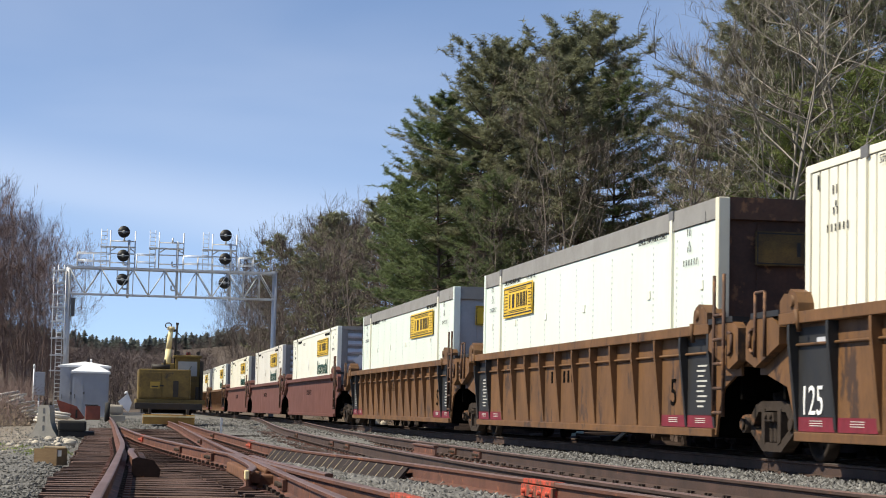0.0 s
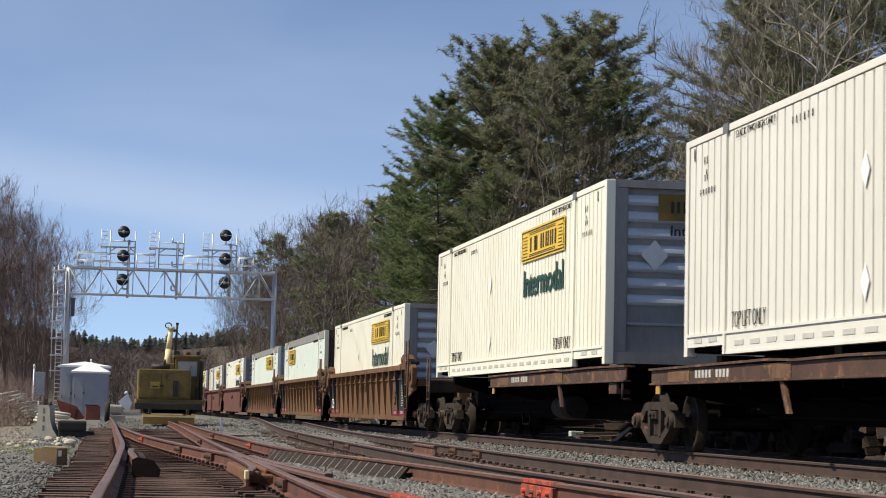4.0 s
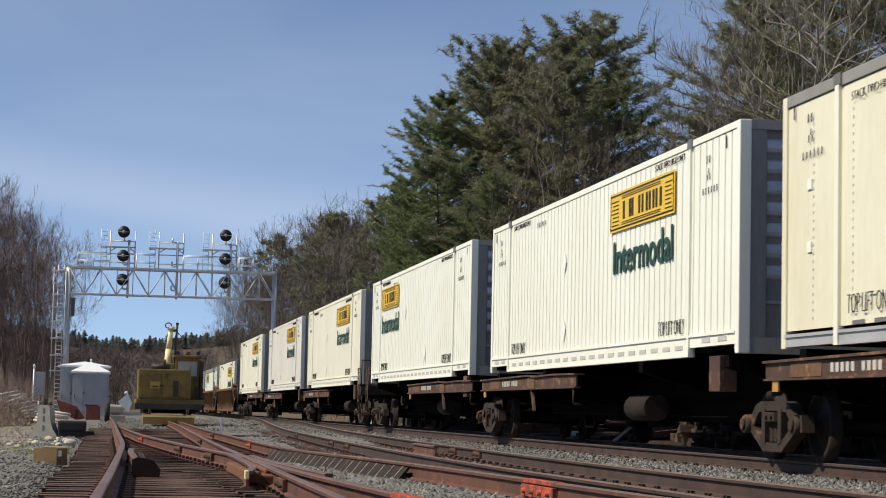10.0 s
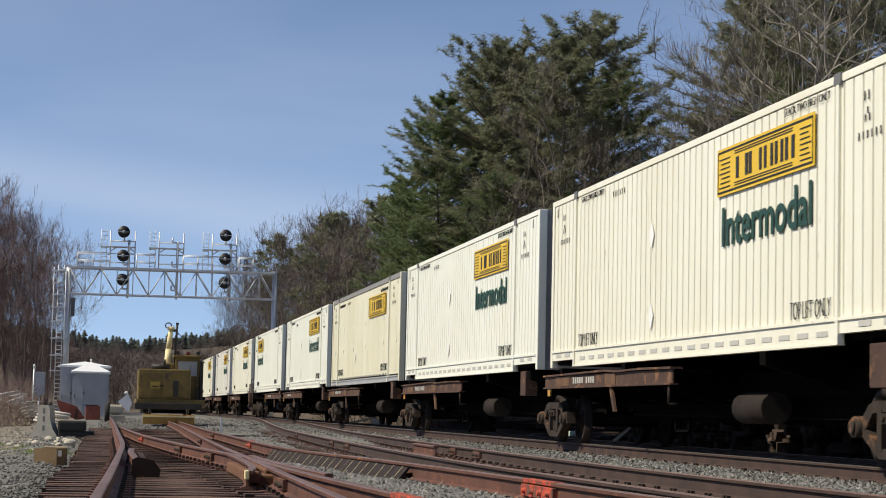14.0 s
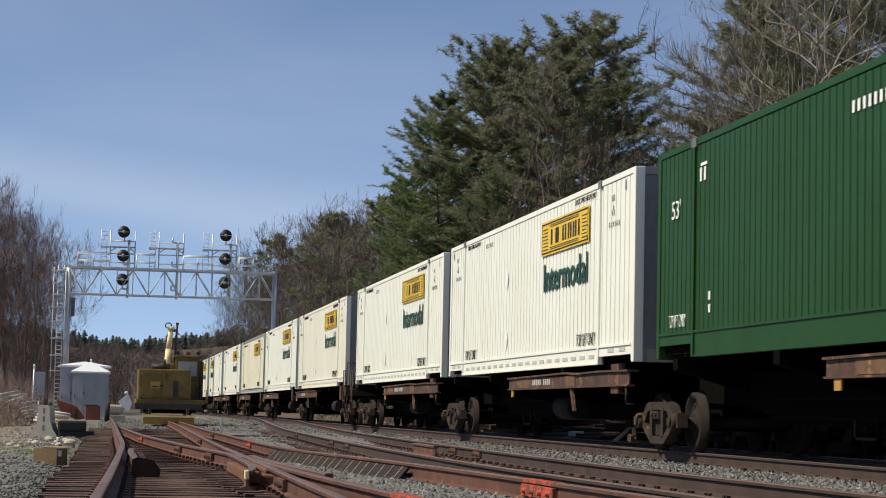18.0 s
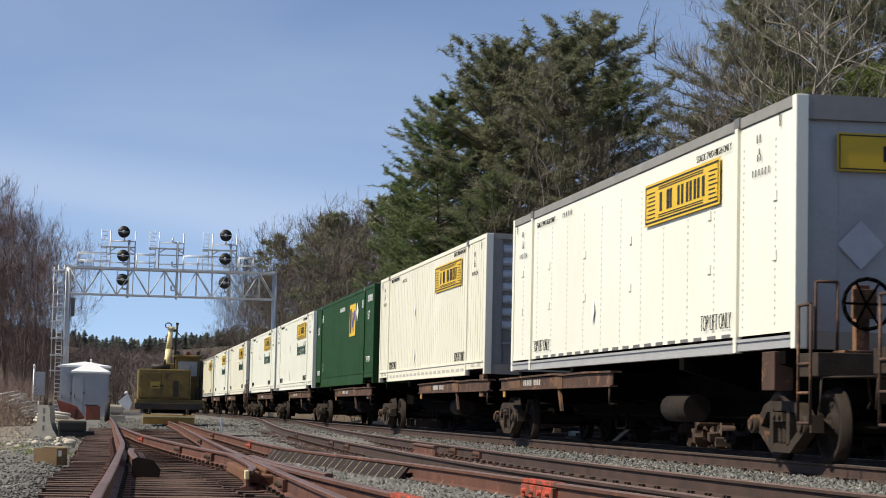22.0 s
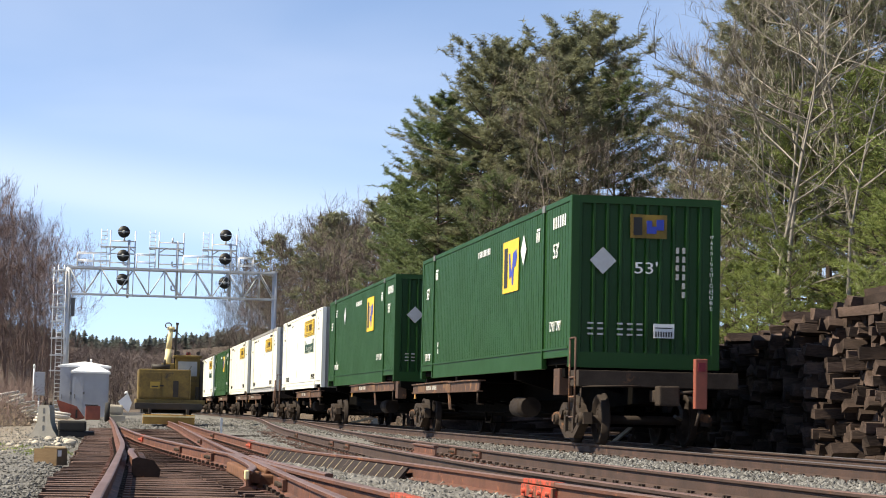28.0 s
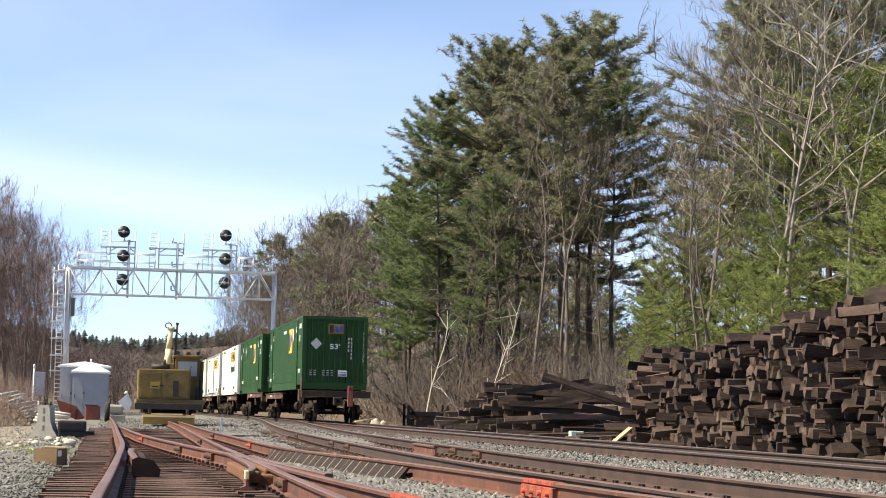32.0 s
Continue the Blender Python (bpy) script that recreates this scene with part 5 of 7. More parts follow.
container(220.1, "white", "ribbed", board="front_long", label="clean white ribbed container with its board near the front")
container(239.05, "cream", "ribbed", label="rust-streaked cream container with a yellow board")
container(257.95, "greywhite", "ribbed", label="chalky grey-white ribbed container with a yellow board")
container(278.5, "cream", "ribbed", label="cream ribbed container at the spine car's front")
LOW = EYE - 0.08
container(300.0, "cream", "ribbed", label="cream ribbed container sitting in an orange well car", bottom=LOW)
container(319.4, "mint", "panelled", words="", board="front", label="smooth white container with a dirty end in a well car", bottom=LOW, dirty=True, band=0.27)
container(339.2, "mint", "panelled", words="", label="smooth white container sitting in a well car", bottom=LOW, band=0.27)
container(362.2, "white", "ribbed", label="white ribbed container sitting in a brown well car", bottom=LOW)
container(383.5, "greywhite", "ribbed", label="grey-white container sitting in a brown well car", bottom=LOW)
container(404.6, "cream", "ribbed", label="cream container sitting in a brown well car", bottom=LOW)
container(425.8, "white", "ribbed", label="white ribbed shipping container riding in an orange well car", bottom=LOW)
container(446.2, "smooth", "panelled", words="", label="smooth white container in an orange well car", bottom=LOW, band=0.27)
container(466.0, "white", "ribbed", label="white ribbed shipping container riding in an orange well car", bottom=LOW)

spine_car([(-0.6, 18.6), (18.6, 38.5), (38.5, 56.4)], -0.7, 56.5, [1.0, 17.9, 37.4, 54.8], [(8.1, 17.2), (20.6, 30.2, 1.27), (39.2, 48.4)], SPINE, tail=True)
spine_car([(58.4, 76.6), (76.6, 94.8), (94.8, 112.4), (112.4, 129.8), (129.8, 147.0)], 58.3, 147.1, [60.2, 76.6, 94.1, 112.4, 129.8, 145.4],
          [(67.2, 76.0), (77.2, 86.4), (95.4, 104.8), (113.0, 122.0), (130.4, 139.6)], SPINE)
spine_car([(148.6, 166.0), (166.0, 183.3), (183.3, 200.9), (200.9, 218.9), (218.9, 236.8)], 148.5, 236.9, [150.4, 166.0, 183.3, 200.9, 218.9, 236.0],
          [(157.5, 165.6), (174.0, 182.8), (191.8, 200.4), (210.0, 218.4), (219.5, 228.6)], SPINE)
spine_car([(238.4, 256.6), (256.6, 276.3), (276.3, 295.6)], 238.3, 295.7, [240.2, 256.6, 276.3, 294.0], [(247.0, 256.1), (265.9, 275.6), (277.0, 287.7, 1.24)], SPINE)
well_car([(297.2, 317.9), (317.9, 337.6), (337.6, 358.8)], (300.0, 319.4, 339.2), "faded orange ribbed well car with red and black panels", "wellorange", number="125")
well_car([(360.2, 381.1), (381.1, 402.4), (402.4, 423.4)], (362.2, 383.5, 404.6), "oxide brown smooth-sided well car", "wellbrown", ribbed=False)
well_car([(424.8, 444.6), (444.6, 464.5), (464.5, 484.5)], (425.8, 446.2, 466.0), "faded orange ribbed well car far ahead", "wellorange")


# ---- signal bridge ----
def signal_bridge():
    Y = 146.0
    top = thing("signal_bridge", 0, Y, 0, "galvanised steel signal bridge over the tracks with black signal discs", "signal bridge")
    zl, zh = 8.5, 10.35
    x0, x1 = -2.83, 11.82
    zg = -0.2

    def post(x, name="post"):
        p = part(name, rod(bmesh.new(), (x, 0, zg), (x, 0, zh + 0.15), 0.19, 0.17, n=14), M["galv"], top)
        part("footing", boxes((x - 0.4, x + 0.4, -0.4, 0.4, zg - 0.1, zg + 0.25), bev=0.03), M["concrete"], p)
        part("cap", boxes((x - 0.24, x + 0.24, -0.24, 0.24, zh + 0.15, zh + 0.19)), M["galv"], p)
    post(x0)
    post(x1)
    for yy in (-0.6, 0.6):
        for z in (zl, zh):
            part("chord", boxes((x0, x1, yy - 0.05, yy + 0.05, z - 0.05, z + 0.05), bev=0.008), M["galv"], top)
        n_ = 13
        for i in range(n_):
            a, b = x0 + (x1 - x0) * i / n_, x0 + (x1 - x0) * (i + 1) / n_
            zz = (zh, zl) if i % 2 == 0 else (zl, zh)
            part("diagonal", rods([((a, yy, zz[0]), (b, yy, zz[1]))], 0.035), M["galv"], top)
            part("upright", rods([((a, yy, zl), (a, yy, zh))], 0.028), M["galv"], top)
    for i in range(14):
        a = x0 + (x1 - x0) * i / 13
        part("cross_brace", rods([((a, -0.6, zl), (a, 0.6, zl)), ((a, -0.6, zh), (a, 0.6, zh))], 0.028), M["galv"], top)
    part("walkway", boxes((x0, x1, -0.55, 0.55, zh + 0.08, zh + 0.12)), M["galv"], top)
    # railings
    for a, b in ((-2.3, 0.0), (1.9, 3.2), (5.2, 7.3), (9.2, 10.2)):
        for yy in (-0.6, 0.6):
            segs = [((a, yy, zh + h), (b, yy, zh + h)) for h in (0.55, 1.1)]
            k = max(1, round((b - a) / 1.2))
            segs += [((a + (b - a) * i / k, yy, zh), (a + (b - a) * i / k, yy, zh + 1.1)) for i in range(k + 1)]
            part("railing", rods(segs, 0.03), M["galv"], top)
    for x, lamps in ((0.9, True), (4.35, False), (8.15, True)):
        cage = part("signal_frame", rods([((x - 0.9, -0.3, zh), (x - 0.9, -0.3, zh + 2.75)), ((x + 0.85, -0.3, zh), (x + 0.85, -0.3, zh + 2.75)), ((x - 0.9, -0.3, zh + 2.0), (x + 0.85, -0.3, zh + 2.0)), ((x - 0.9, -0.3, zh + 1.1), (x + 0.85, -0.3, zh + 1.1)),
                                         ((x - 0.9, -0.3, zh + 0.45), (x + 0.85, -0.3, zh + 0.45))], 0.045), M["galv"], top)
        part("frame_deck", boxes((x - 1.6, x + 0.9, -0.5, 0.3, zh + 1.55, zh + 1.62)), M["galv"], cage)
        part("bracket", rods([((x - 0.9, -0.3, zh + 1.25), (x - 0.4, -0.3, zh + 1.58)), ((x + 0.85, -0.3, zh + 1.25), (x + 0.35, -0.3, zh + 1.58))], 0.04), M["galv"], cage)
        part("access_ladder", rods([((x - 1.55, 0.1, zh), (x - 1.55, 0.1, zh + 2.9)), ((x - 1.15, 0.1, zh), (x - 1.15, 0.1, zh + 2.9))] + [((x - 1.55, 0.1, zh + 0.3 * i), (x - 1.15, 0.1, zh + 0.3 * i)) for i in range(10)], 0.022), M["galv"], cage)
        part("mast", rods([((x + 0.42, -0.35, zl - 0.2), (x + 0.42, -0.35, zh + 2.1))], 0.09, 10), M["galv"], top)
        for z in (13.0, 11.3, 9.58):
            arm = part("lamp_arm", rods([((x + 0.42, -0.35, z - 0.65), (x + 0.05, -0.4, z - 0.65)), ((x + 0.05, -0.4, z - 0.65), (x + 0.05, -0.4, z - 0.3))], 0.06), M["galv"], top)
            if lamps:
                disc = part("signal_disc", lathe(bmesh.new(), [(0.05, -0.62), (0.43, -0.62), (0.43, -0.58), (0.05, -0.58)], "y", 28, (x + 0.02, 0, z)), M["signalblack"], top, "round black signal target")
                part("lamp_housing", lathe(bmesh.new(), [(0.05, -0.575), (0.17, -0.575), (0.19, -0.3), (0.14, -0.2), (0.05, -0.2)], "y", 16, (x + 0.02, 0, z)), M["signalblack"], disc)
                part("lens", lathe(bmesh.new(), [(0.02, -0.66), (0.1, -0.65), (0.12, -0.625), (0.02, -0.625)], "y", 16, (x + 0.02, 0, z)), M["glass"], disc)
                part("visor", boxes((x - 0.4, x + 0.44, -0.64, -0.625, z - 0.02, z + 0.02)), M["galv"], disc)
    # caged ladder beside the post
    lx = x0 - 0.55
    part("tower_ladder", rods([((lx - 0.2, 0, zg), (lx - 0.2, 0, zh + 0.2)), ((lx + 0.2, 0, zg), (lx + 0.2, 0, zh + 0.2)), ((lx - 0.5, -0.2, 2.5), (lx - 0.5, -0.2, zh)), ((lx + 0.35, -0.5, 2.5), (lx + 0.35, -0.5, zh))] + [((lx - 0.2, 0, 0.3 * i), (lx + 0.2, 0, 0.3 * i)) for i in range(35)], 0.03), M["galv"], top)
    for z in (3.0, 4.1, 5.3, 6.5, 7.5, 8.4, 9.2, 10.1):
        part("ladder_hoop", boxes((lx - 0.6, x0 - 0.15, -0.52, 0.05, z - 0.04, z + 0.04)), M["galv"], top)
    part("junction_box", boxes((x0 + 0.2, x0 + 0.48, -0.3, 0.2, 6.9, 8.2), bev=0.03), M["darkgrey"], top)


signal_bridge()


# ---- equipment shed and left side ----
def equipment_shed(x, y, w, d, h, rise, label, door=True):
    top = thing("equipment_shed", x, y, ground_z(x, y), label, "shed", "sheds beside the siding")
    for a in (-w, w - 0.04):
        part("wall", boxes((a, a + 0.04, -d, d, 0.1, h)), M["shed"], top)
    for a in (-d, d - 0.04):
        part("wall", boxes((-w + 0.04, w - 0.04, a, a + 0.04, 0.1, h)), M["shed"], top)
    part("base", boxes((-w - 0.06, w + 0.06, -d - 0.06, d + 0.06, -0.2, 0.1)), M["concrete"], top)
    bm = bmesh.new()
    e = 0.12
    vs = [bm.verts.new(p) for p in ((-w - e, -d - e, h), (w + e, -d - e, h), (w + e, d + e, h), (-w - e, d + e, h), (-w - e, -d - e, h + 0.1), (w + e, -d - e, h + 0.1), (w + e, d + e, h + 0.1), (-w - e, d + e, h + 0.1), (0, 0, h + rise))]
    for q in ((0, 1, 5, 4), (1, 2, 6, 5), (2, 3, 7, 6), (3, 0, 4, 7), (4, 5, 8), (5, 6, 8), (6, 7, 8), (7, 4, 8), (3, 2, 1, 0)):
        bm.faces.new([vs[i] for i in q])
    roof = part("roof", bm, M["roof"], top, "white hipped sheet roof")
    if door:
        part("finial", rod(bmesh.new(), (0, 0, h + rise - 0.02), (0, 0, h + rise + 0.14), 0.05, n=8), M["roof"], roof)
    dr = part("door", boxes((-w + 0.08, -w + 0.62, -d - 0.03, -d - 0.003, 0.15, h - 0.15)), M["shed"], top)
    part("hinge", boxes((-w + 0.6, -w + 0.7, -d - 0.05, -d - 0.03, 1.35, 1.5)), M["darkgrey"], dr)
    part("handle", boxes((-w + 0.12, -w + 0.17, -d - 0.07, -d - 0.03, 1.1, 1.35)), M["darkgrey"], dr)
    part("corner_trim", boxes((w - 0.06, w + 0.01, -d - 0.03, -d - 0.003, 0.1, h)), M["shed"], top)
    part("seam", boxes((0.3, 0.34, -d - 0.015, -d - 0.003, 0.1, h)), M["shed"], top)


def relay_cabinet():
    top = thing("relay_cabinet", -3.55, 112, ground_z(-3.55, 112), "pale grey metal relay cabinet on a post", "cabinet")
    z0 = 1.09 - ground_z(-3.55, 112)
    part("body", boxes((-0.3, 0.3, -0.2, 0.2, z0, z0 + 1.28), bev=0.02), M["shed"], top)
    part("cabinet_door", boxes((-0.27, 0.27, -0.225, -0.203, z0 + 0.05, z0 + 1.22)), M["shed"], top)
    part("stand", rods([((0, 0, -0.2), (0, 0, z0)), ((-0.3, 0, 0), (-0.3, 0, z0 + 1.55))], 0.05), M["galv"], top)
    part("vent_cap", rod(bmesh.new(), (-0.3, 0, z0 + 1.5), (-0.3, 0, z0 + 1.7), 0.09, 0.04, n=10), M["galv"], top)


def barrier_and_clutter():
    gx, gy = -1.45, 50.0
    top = thing("concrete_barrier", gx, gy, ground_z(gx, gy) - 0.03, "weathered concrete road barrier seen end on, on gravel", "barrier", rz=-12)
    bm = bmesh.new()
    prof = [(-0.34, 0), (0.34, 0), (0.335, 0.06), (0.24, 0.2), (0.17, 0.38), (0.135, 0.74), (0.1, 0.8), (-0.1, 0.8), (-0.135, 0.74), (-0.17, 0.38), (-0.24, 0.2), (-0.335, 0.06)]
    plate(bm, prof, "y", 0.0, 0.5)
    part("barrier_body", bm, M["concrete"], top)
    for z in (0.18, 0.4, 0.6):
        part("slot", boxes((-0.025, 0.025, -0.004, 0.02, z, z + 0.13)), M["darkgrey"], top)
    for x in (-0.07, 0.07):
        part("lifting_loop", rods([((x, 0.3, 0.8), (x, 0.36, 0.88)), ((x, 0.36, 0.88), (x, 0.42, 0.8))], 0.02), M["truckgrey"], top)
    t2 = thing("black_rubber_mat", gx + 0.72, gy + 0.5, ground_z(gx + 0.7, gy), "thick black rubber crossing mats stacked on the gravel", "rubber mat")
    part("mat", boxes((-0.36, 0.5, -0.6, 0.7, -0.02, 0.13), bev=0.03), M["rubber"], t2)
    part("mat", boxes((-0.38, 0.3, -0.62, 0.6, 0.133, 0.38), bev=0.05), M["rubber"], t2)
    t3 = thing("wooden_box", -0.68, 27.5, ground_z(-0.68, 27.5), "open brown wooden box with a pale flap", "box", rz=-28)
    part("box_side", boxes((-0.18, 0.16, -0.14, -0.11, -0.02, 0.2), (-0.18, 0.16, 0.11, 0.14, -0.02, 0.21), (-0.18, -0.15, -0.11, 0.11, -0.02, 0.19), (0.13, 0.16, -0.11, 0.11, -0.02, 0.2), (-0.15, 0.13, -0.11, 0.11, -0.02, 0.02)), M["brownwood"], t3)
    part("flap", boxes((-0.17, 0.15, 0.105, 0.125, 0.212, 0.23)), M["palewood"], t3)
    part("painted_end", boxes((0.163, 0.175, -0.12, -0.04, 0.1, 0.18)), M["decalwhite"], t3)
    r = random.Random(8)
    # pale logs and poles
    for i in range(14):
        x, y = -4.75 + 0.1 * i + r.uniform(-0.2, 0.2), 96 + r.uniform(-1.5, 1.5)
        lg = thing("pale_log", x, y, ground_z(x, y) + 0.12 + 0.13 * (i % 4), "pale barkless log lying in a loose heap", "log", "pale logs beside the siding", rz=r.uniform(25, 65))
        part("stem", rod(bmesh.new(), (-0.75, 0, -0.1), (0.75, 0, r.uniform(0.05, 0.3)), r.uniform(0.05, 0.08), n=9), M["birch"], lg)
    for i in range(5):
        x, y = -2.35 + 0.1 * i, 84 + r.uniform(-1, 1)
        lg = thing("pale_pole", x, y, ground_z(x, y) + 0.1 + 0.1 * i, "pale wooden pole leaning in a heap of scrap", "pole", "poles beside the shed", rz=-25 + r.uniform(-8, 8))
        part("stem", rod(bmesh.new(), (-0.6, 0, 0.1), (0.7, 0, -0.05), 0.05, n=8), M["birch"], lg)
    rd = thing("red_snow_blade", -1.75, 108, ground_z(-1.75, 108), "dull red steel blade lying among scrap", "scrap metal")
    bm = bmesh.new()
    plate(bm, [(-0.75, 1.05), (0.3, 0.72), (0.75, 0.1), (0.3, 0.0), (-0.55, 0.45)], "y", -0.3, 0.25)
    part("blade", bm, M["dullred"], rd)
    part("rib", boxes((-0.15, -0.03, -0.36, -0.3, 0.2, 0.75)), M["dullred"], rd)
    part("rib", boxes((0.25, 0.35, -0.36, -0.3, 0.1, 0.55)), M["mowdark"], rd)
    rd2 = thing("red_steel_box", -0.62, 106, ground_z(-0.62, 106), "dull red steel box half buried in dry grass", "scrap metal")
    part("box_body", boxes((-0.35, 0.4, -0.3, 0.3, 0.0, 0.72), bev=0.04), M["dullred"], rd2)
    part("box_lid", boxes((-0.4, 0.3, -0.34, 0.34, 0.723, 0.78), bev=0.01), M["mowdark"], rd2)
    # scrap between the shed and the machine
    sc = thing("white_sheet_metal", 0.95, 96, ground_z(0.9, 96), "bent white sheet metal standing among scrap", "scrap metal")
    bm = bmesh.new()
    plate(bm, [(-0.35, 0.95), (0.1, 1.35), (0.3, 0.9), (0.15, 0.45), (-0.2, 0.75)], "y", -0.03, 0.02)
    part("sheet", bm, M["roof"], sc)
    part("cap", rod(bmesh.new(), (0.02, 0, 1.32), (0.02, 0, 1.45), 0.1, 0.05, n=10), M["roof"], sc)
    b2 = thing("concrete_slab", 0.55, 95, ground_z(0.5, 95), "broken concrete slab on the ground", "concrete")
    part("slab", boxes((-0.35, 0.4, -0.4, 0.4, 0.0, 0.35), bev=0.05), M["concrete"], b2)
    part("slab_top", boxes((-0.4, 0.3, -0.4, 0.4, 0.353, 0.8), bev=0.1), M["drystone"], b2)
    ty = thing("old_tyre", 0.12, 94, ground_z(0.1, 94), "old black tyre leaning on the slab", "tyre")
    bm = bmesh.new()
    lathe(bm, [(0.22, -0.1), (0.4, -0.12), (0.46, -0.06), (0.46, 0.06), (0.4, 0.12), (0.22, 0.1)], "x", 20, (0, 0, 0.45))
    part("tread", bm, M["rubber"], ty)
    for i, (x, y, s_) in enumerate(((-1.15, 44, 0.1), (-0.95, 43, 0.07), (-1.35, 41.5, 0.08), (-0.75, 42.5, 0.09), (-0.65, 40.6, 0.13), (-1.8, 40, 0.06), (-2.2, 44, 0.07), (-1.0, 46, 0.06), (-1.55, 38, 0.05), (-0.82, 38.4, 0.07), (-2.5, 37, 0.06), (-1.9, 35, 0.05))):
        bm = bmesh.new()
        bmesh.ops.create_icosphere(bm, subdivisions=2, radius=s_)
        for v in bm.verts:
            v.co *= 1 + 0.35 * noise.noise(v.co * (2.2 / s_ * 0.4) + Vector((i * 7, 0, 0)))
            v.co.z *= 0.7
        part_rock = thing("pale_rock", x, y, ground_z(x, y) + s_ * 0.3, "pale rounded rock on the gravel", "rock", "pale rocks beside the siding")
        part("stone", bm, M["drystone"], part_rock)


equipment_shed(-0.86, 117.6, 1.0, 1.0, 2.55, 0.68, "pale grey sheet metal equipment shed with a white hipped roof")
equipment_shed(-1.22, 120.4, 1.4, 1.2, 2.95, 0.36, "larger pale grey equipment shed behind the small one", False)
relay_cabinet()
barrier_and_clutter()


# ---- track machine ----
def tie_crane():
    gz = SIDE_RAIL
    top = thing("track_maintenance_crane", 2.4, 77.5, gz, "dirty yellow rail-mounted crane machine with a raised boom", "track machine")
    part("deck", boxes((-1.25, 1.3, -1.0, 4.5, 0.62, 0.8), bev=0.02), M["mowyellow"], top)
    part("frame_rail", boxes((-1.0, -0.8, -0.8, 4.4, 0.3, 0.62), (0.8, 1.0, -0.8, 4.4, 0.3, 0.62)), M["mowdark"], top)
    part("engine_hood", boxes((-1.2, 0.75, -1.0, 1.6, 0.8, 1.93), bev=0.05), M["mowyellow"], top, "dirty yellow engine hood with dents")
    hood = top
    part("hood_door", boxes((-1.1, -0.35, -1.03, -1.003, 0.88, 1.8), bev=0.008), M["mowyellow"], hood)
    part("hood_door", boxes((-0.3, 0.68, -1.03, -1.003, 0.88, 1.8), bev=0.008), M["mowyellow"], hood)
    part("badge", boxes((-0.75, -0.4, -1.045, -1.032, 1.2, 1.45)), M["mowbadge"], hood)
    part("badge_mark", boxes((-0.7, -0.45, -1.052, -1.046, 1.25, 1.3)), M["mowdark"], hood)
    part("hood_latch", boxes((-0.4, -0.25, -1.06, -1.03, 1.28, 1.34)), M["mowdark"], hood)
    part("dent", boxes((0.1, 0.3, -1.036, -1.03, 0.9, 1.5)), M["mowdark"], hood)
    # cab
    cab = part("cab", boxes((0.28, 1.1, 1.0, 1.06, 0.8, 1.72), (0.28, 1.1, 2.5, 2.56, 0.8, 2.42), (0.22, 0.28, 1.0, 2.56, 0.8, 1.72), (1.1, 1.16, 1.0, 2.56, 0.8, 1.72)), M["mowyellow"], top, "olive-yellow operator cab with a pale window")
    for x in (0.22, 1.06):
        for y in (0.99, 2.46):
            part("cab_pillar", boxes((x, x + 0.11, y, y + 0.1, 1.72, 2.42), bev=0.015), M["mowyellow"], cab)
    part("cab_header", boxes((0.33, 1.06, 1.0, 1.06, 2.28, 2.42)), M["mowyellow"], cab)
    part("cab_roof", boxes((0.14, 1.24, 0.9, 2.65, 2.42, 2.52), bev=0.03), M["mowyellow"], cab)
    part("cab_window", boxes((0.33, 1.06, 1.015, 1.035, 1.72, 2.28)), M["glass"], cab)
    part("cab_window", boxes((1.12, 1.135, 1.1, 2.45, 1.72, 2.4)), M["glass"], cab)
    part("wiper", rods([((0.6, 0.99, 1.75), (0.85, 0.99, 2.1))], 0.012), M["mowdark"], cab)
    part("beacon", rod(bmesh.new(), (0.72, 1.4, 2.52), (0.72, 1.4, 2.66), 0.1, 0.07, n=10), M["orangepaint"], cab)
    for x in (0.3, 1.08):
        part("work_lamp", rod(bmesh.new(), (x, 0.84, 2.6), (x, 0.94, 2.6), 0.075, n=12), M["mowdark"], cab)
    part("side_tower", boxes((1.18, 1.3, 0.9, 2.4, 0.6, 2.3), (1.0, 1.12, 0.4, 0.6, 0.4, 1.3)), M["mowdark"], top)
    part("exhaust_muffler", rod(bmesh.new(), (-0.7, -0.1, 2.03), (0.0, -0.1, 2.03), 0.1, n=12), M["mowdark"], top)
    part("exhaust_stack", rods([((-0.22, -0.1, 2.1), (-0.22, -0.1, 2.32))], 0.05), M["mowdark"], top)
    # boom
    bm = bmesh.new()
    rod(bm, (-0.08, 1.3, 1.9), (-0.04, 1.3, 2.75), 0.15, 0.12, n=14)
    rod(bm, (-0.05, 1.3, 2.7), (0.03, 1.3, 3.55), 0.11, 0.09, n=14)
    rod(bm, (0.03, 1.3, 3.5), (0.03, 1.3, 3.62), 0.16, 0.13, n=14)
    boom = part("boom", bm, M["boomyellow"], top, "faded yellow raised crane boom")
    part("boom_foot", boxes((-0.3, 0.2, 1.0, 1.6, 1.85, 2.2), bev=0.04), M["mowyellow"], boom)
    part("boom_cylinder", rods([((0.2, 1.3, 1.9), (0.26, 1.3, 3.72))], 0.045, 10), M["mowdark"], boom)
    part("hose", rods([((0.27, 1.25, 3.4), (0.42, 1.25, 3.25)), ((0.42, 1.25, 3.25), (0.4, 1.25, 3.05)), ((0.4, 1.25, 3.05), (0.28, 1.25, 2.95))], 0.018), M["rubber"], boom)
    bm = bmesh.new()
    for i in range(10):
        a0, a1 = i * math.pi / 5, (i + 1) * math.pi / 5
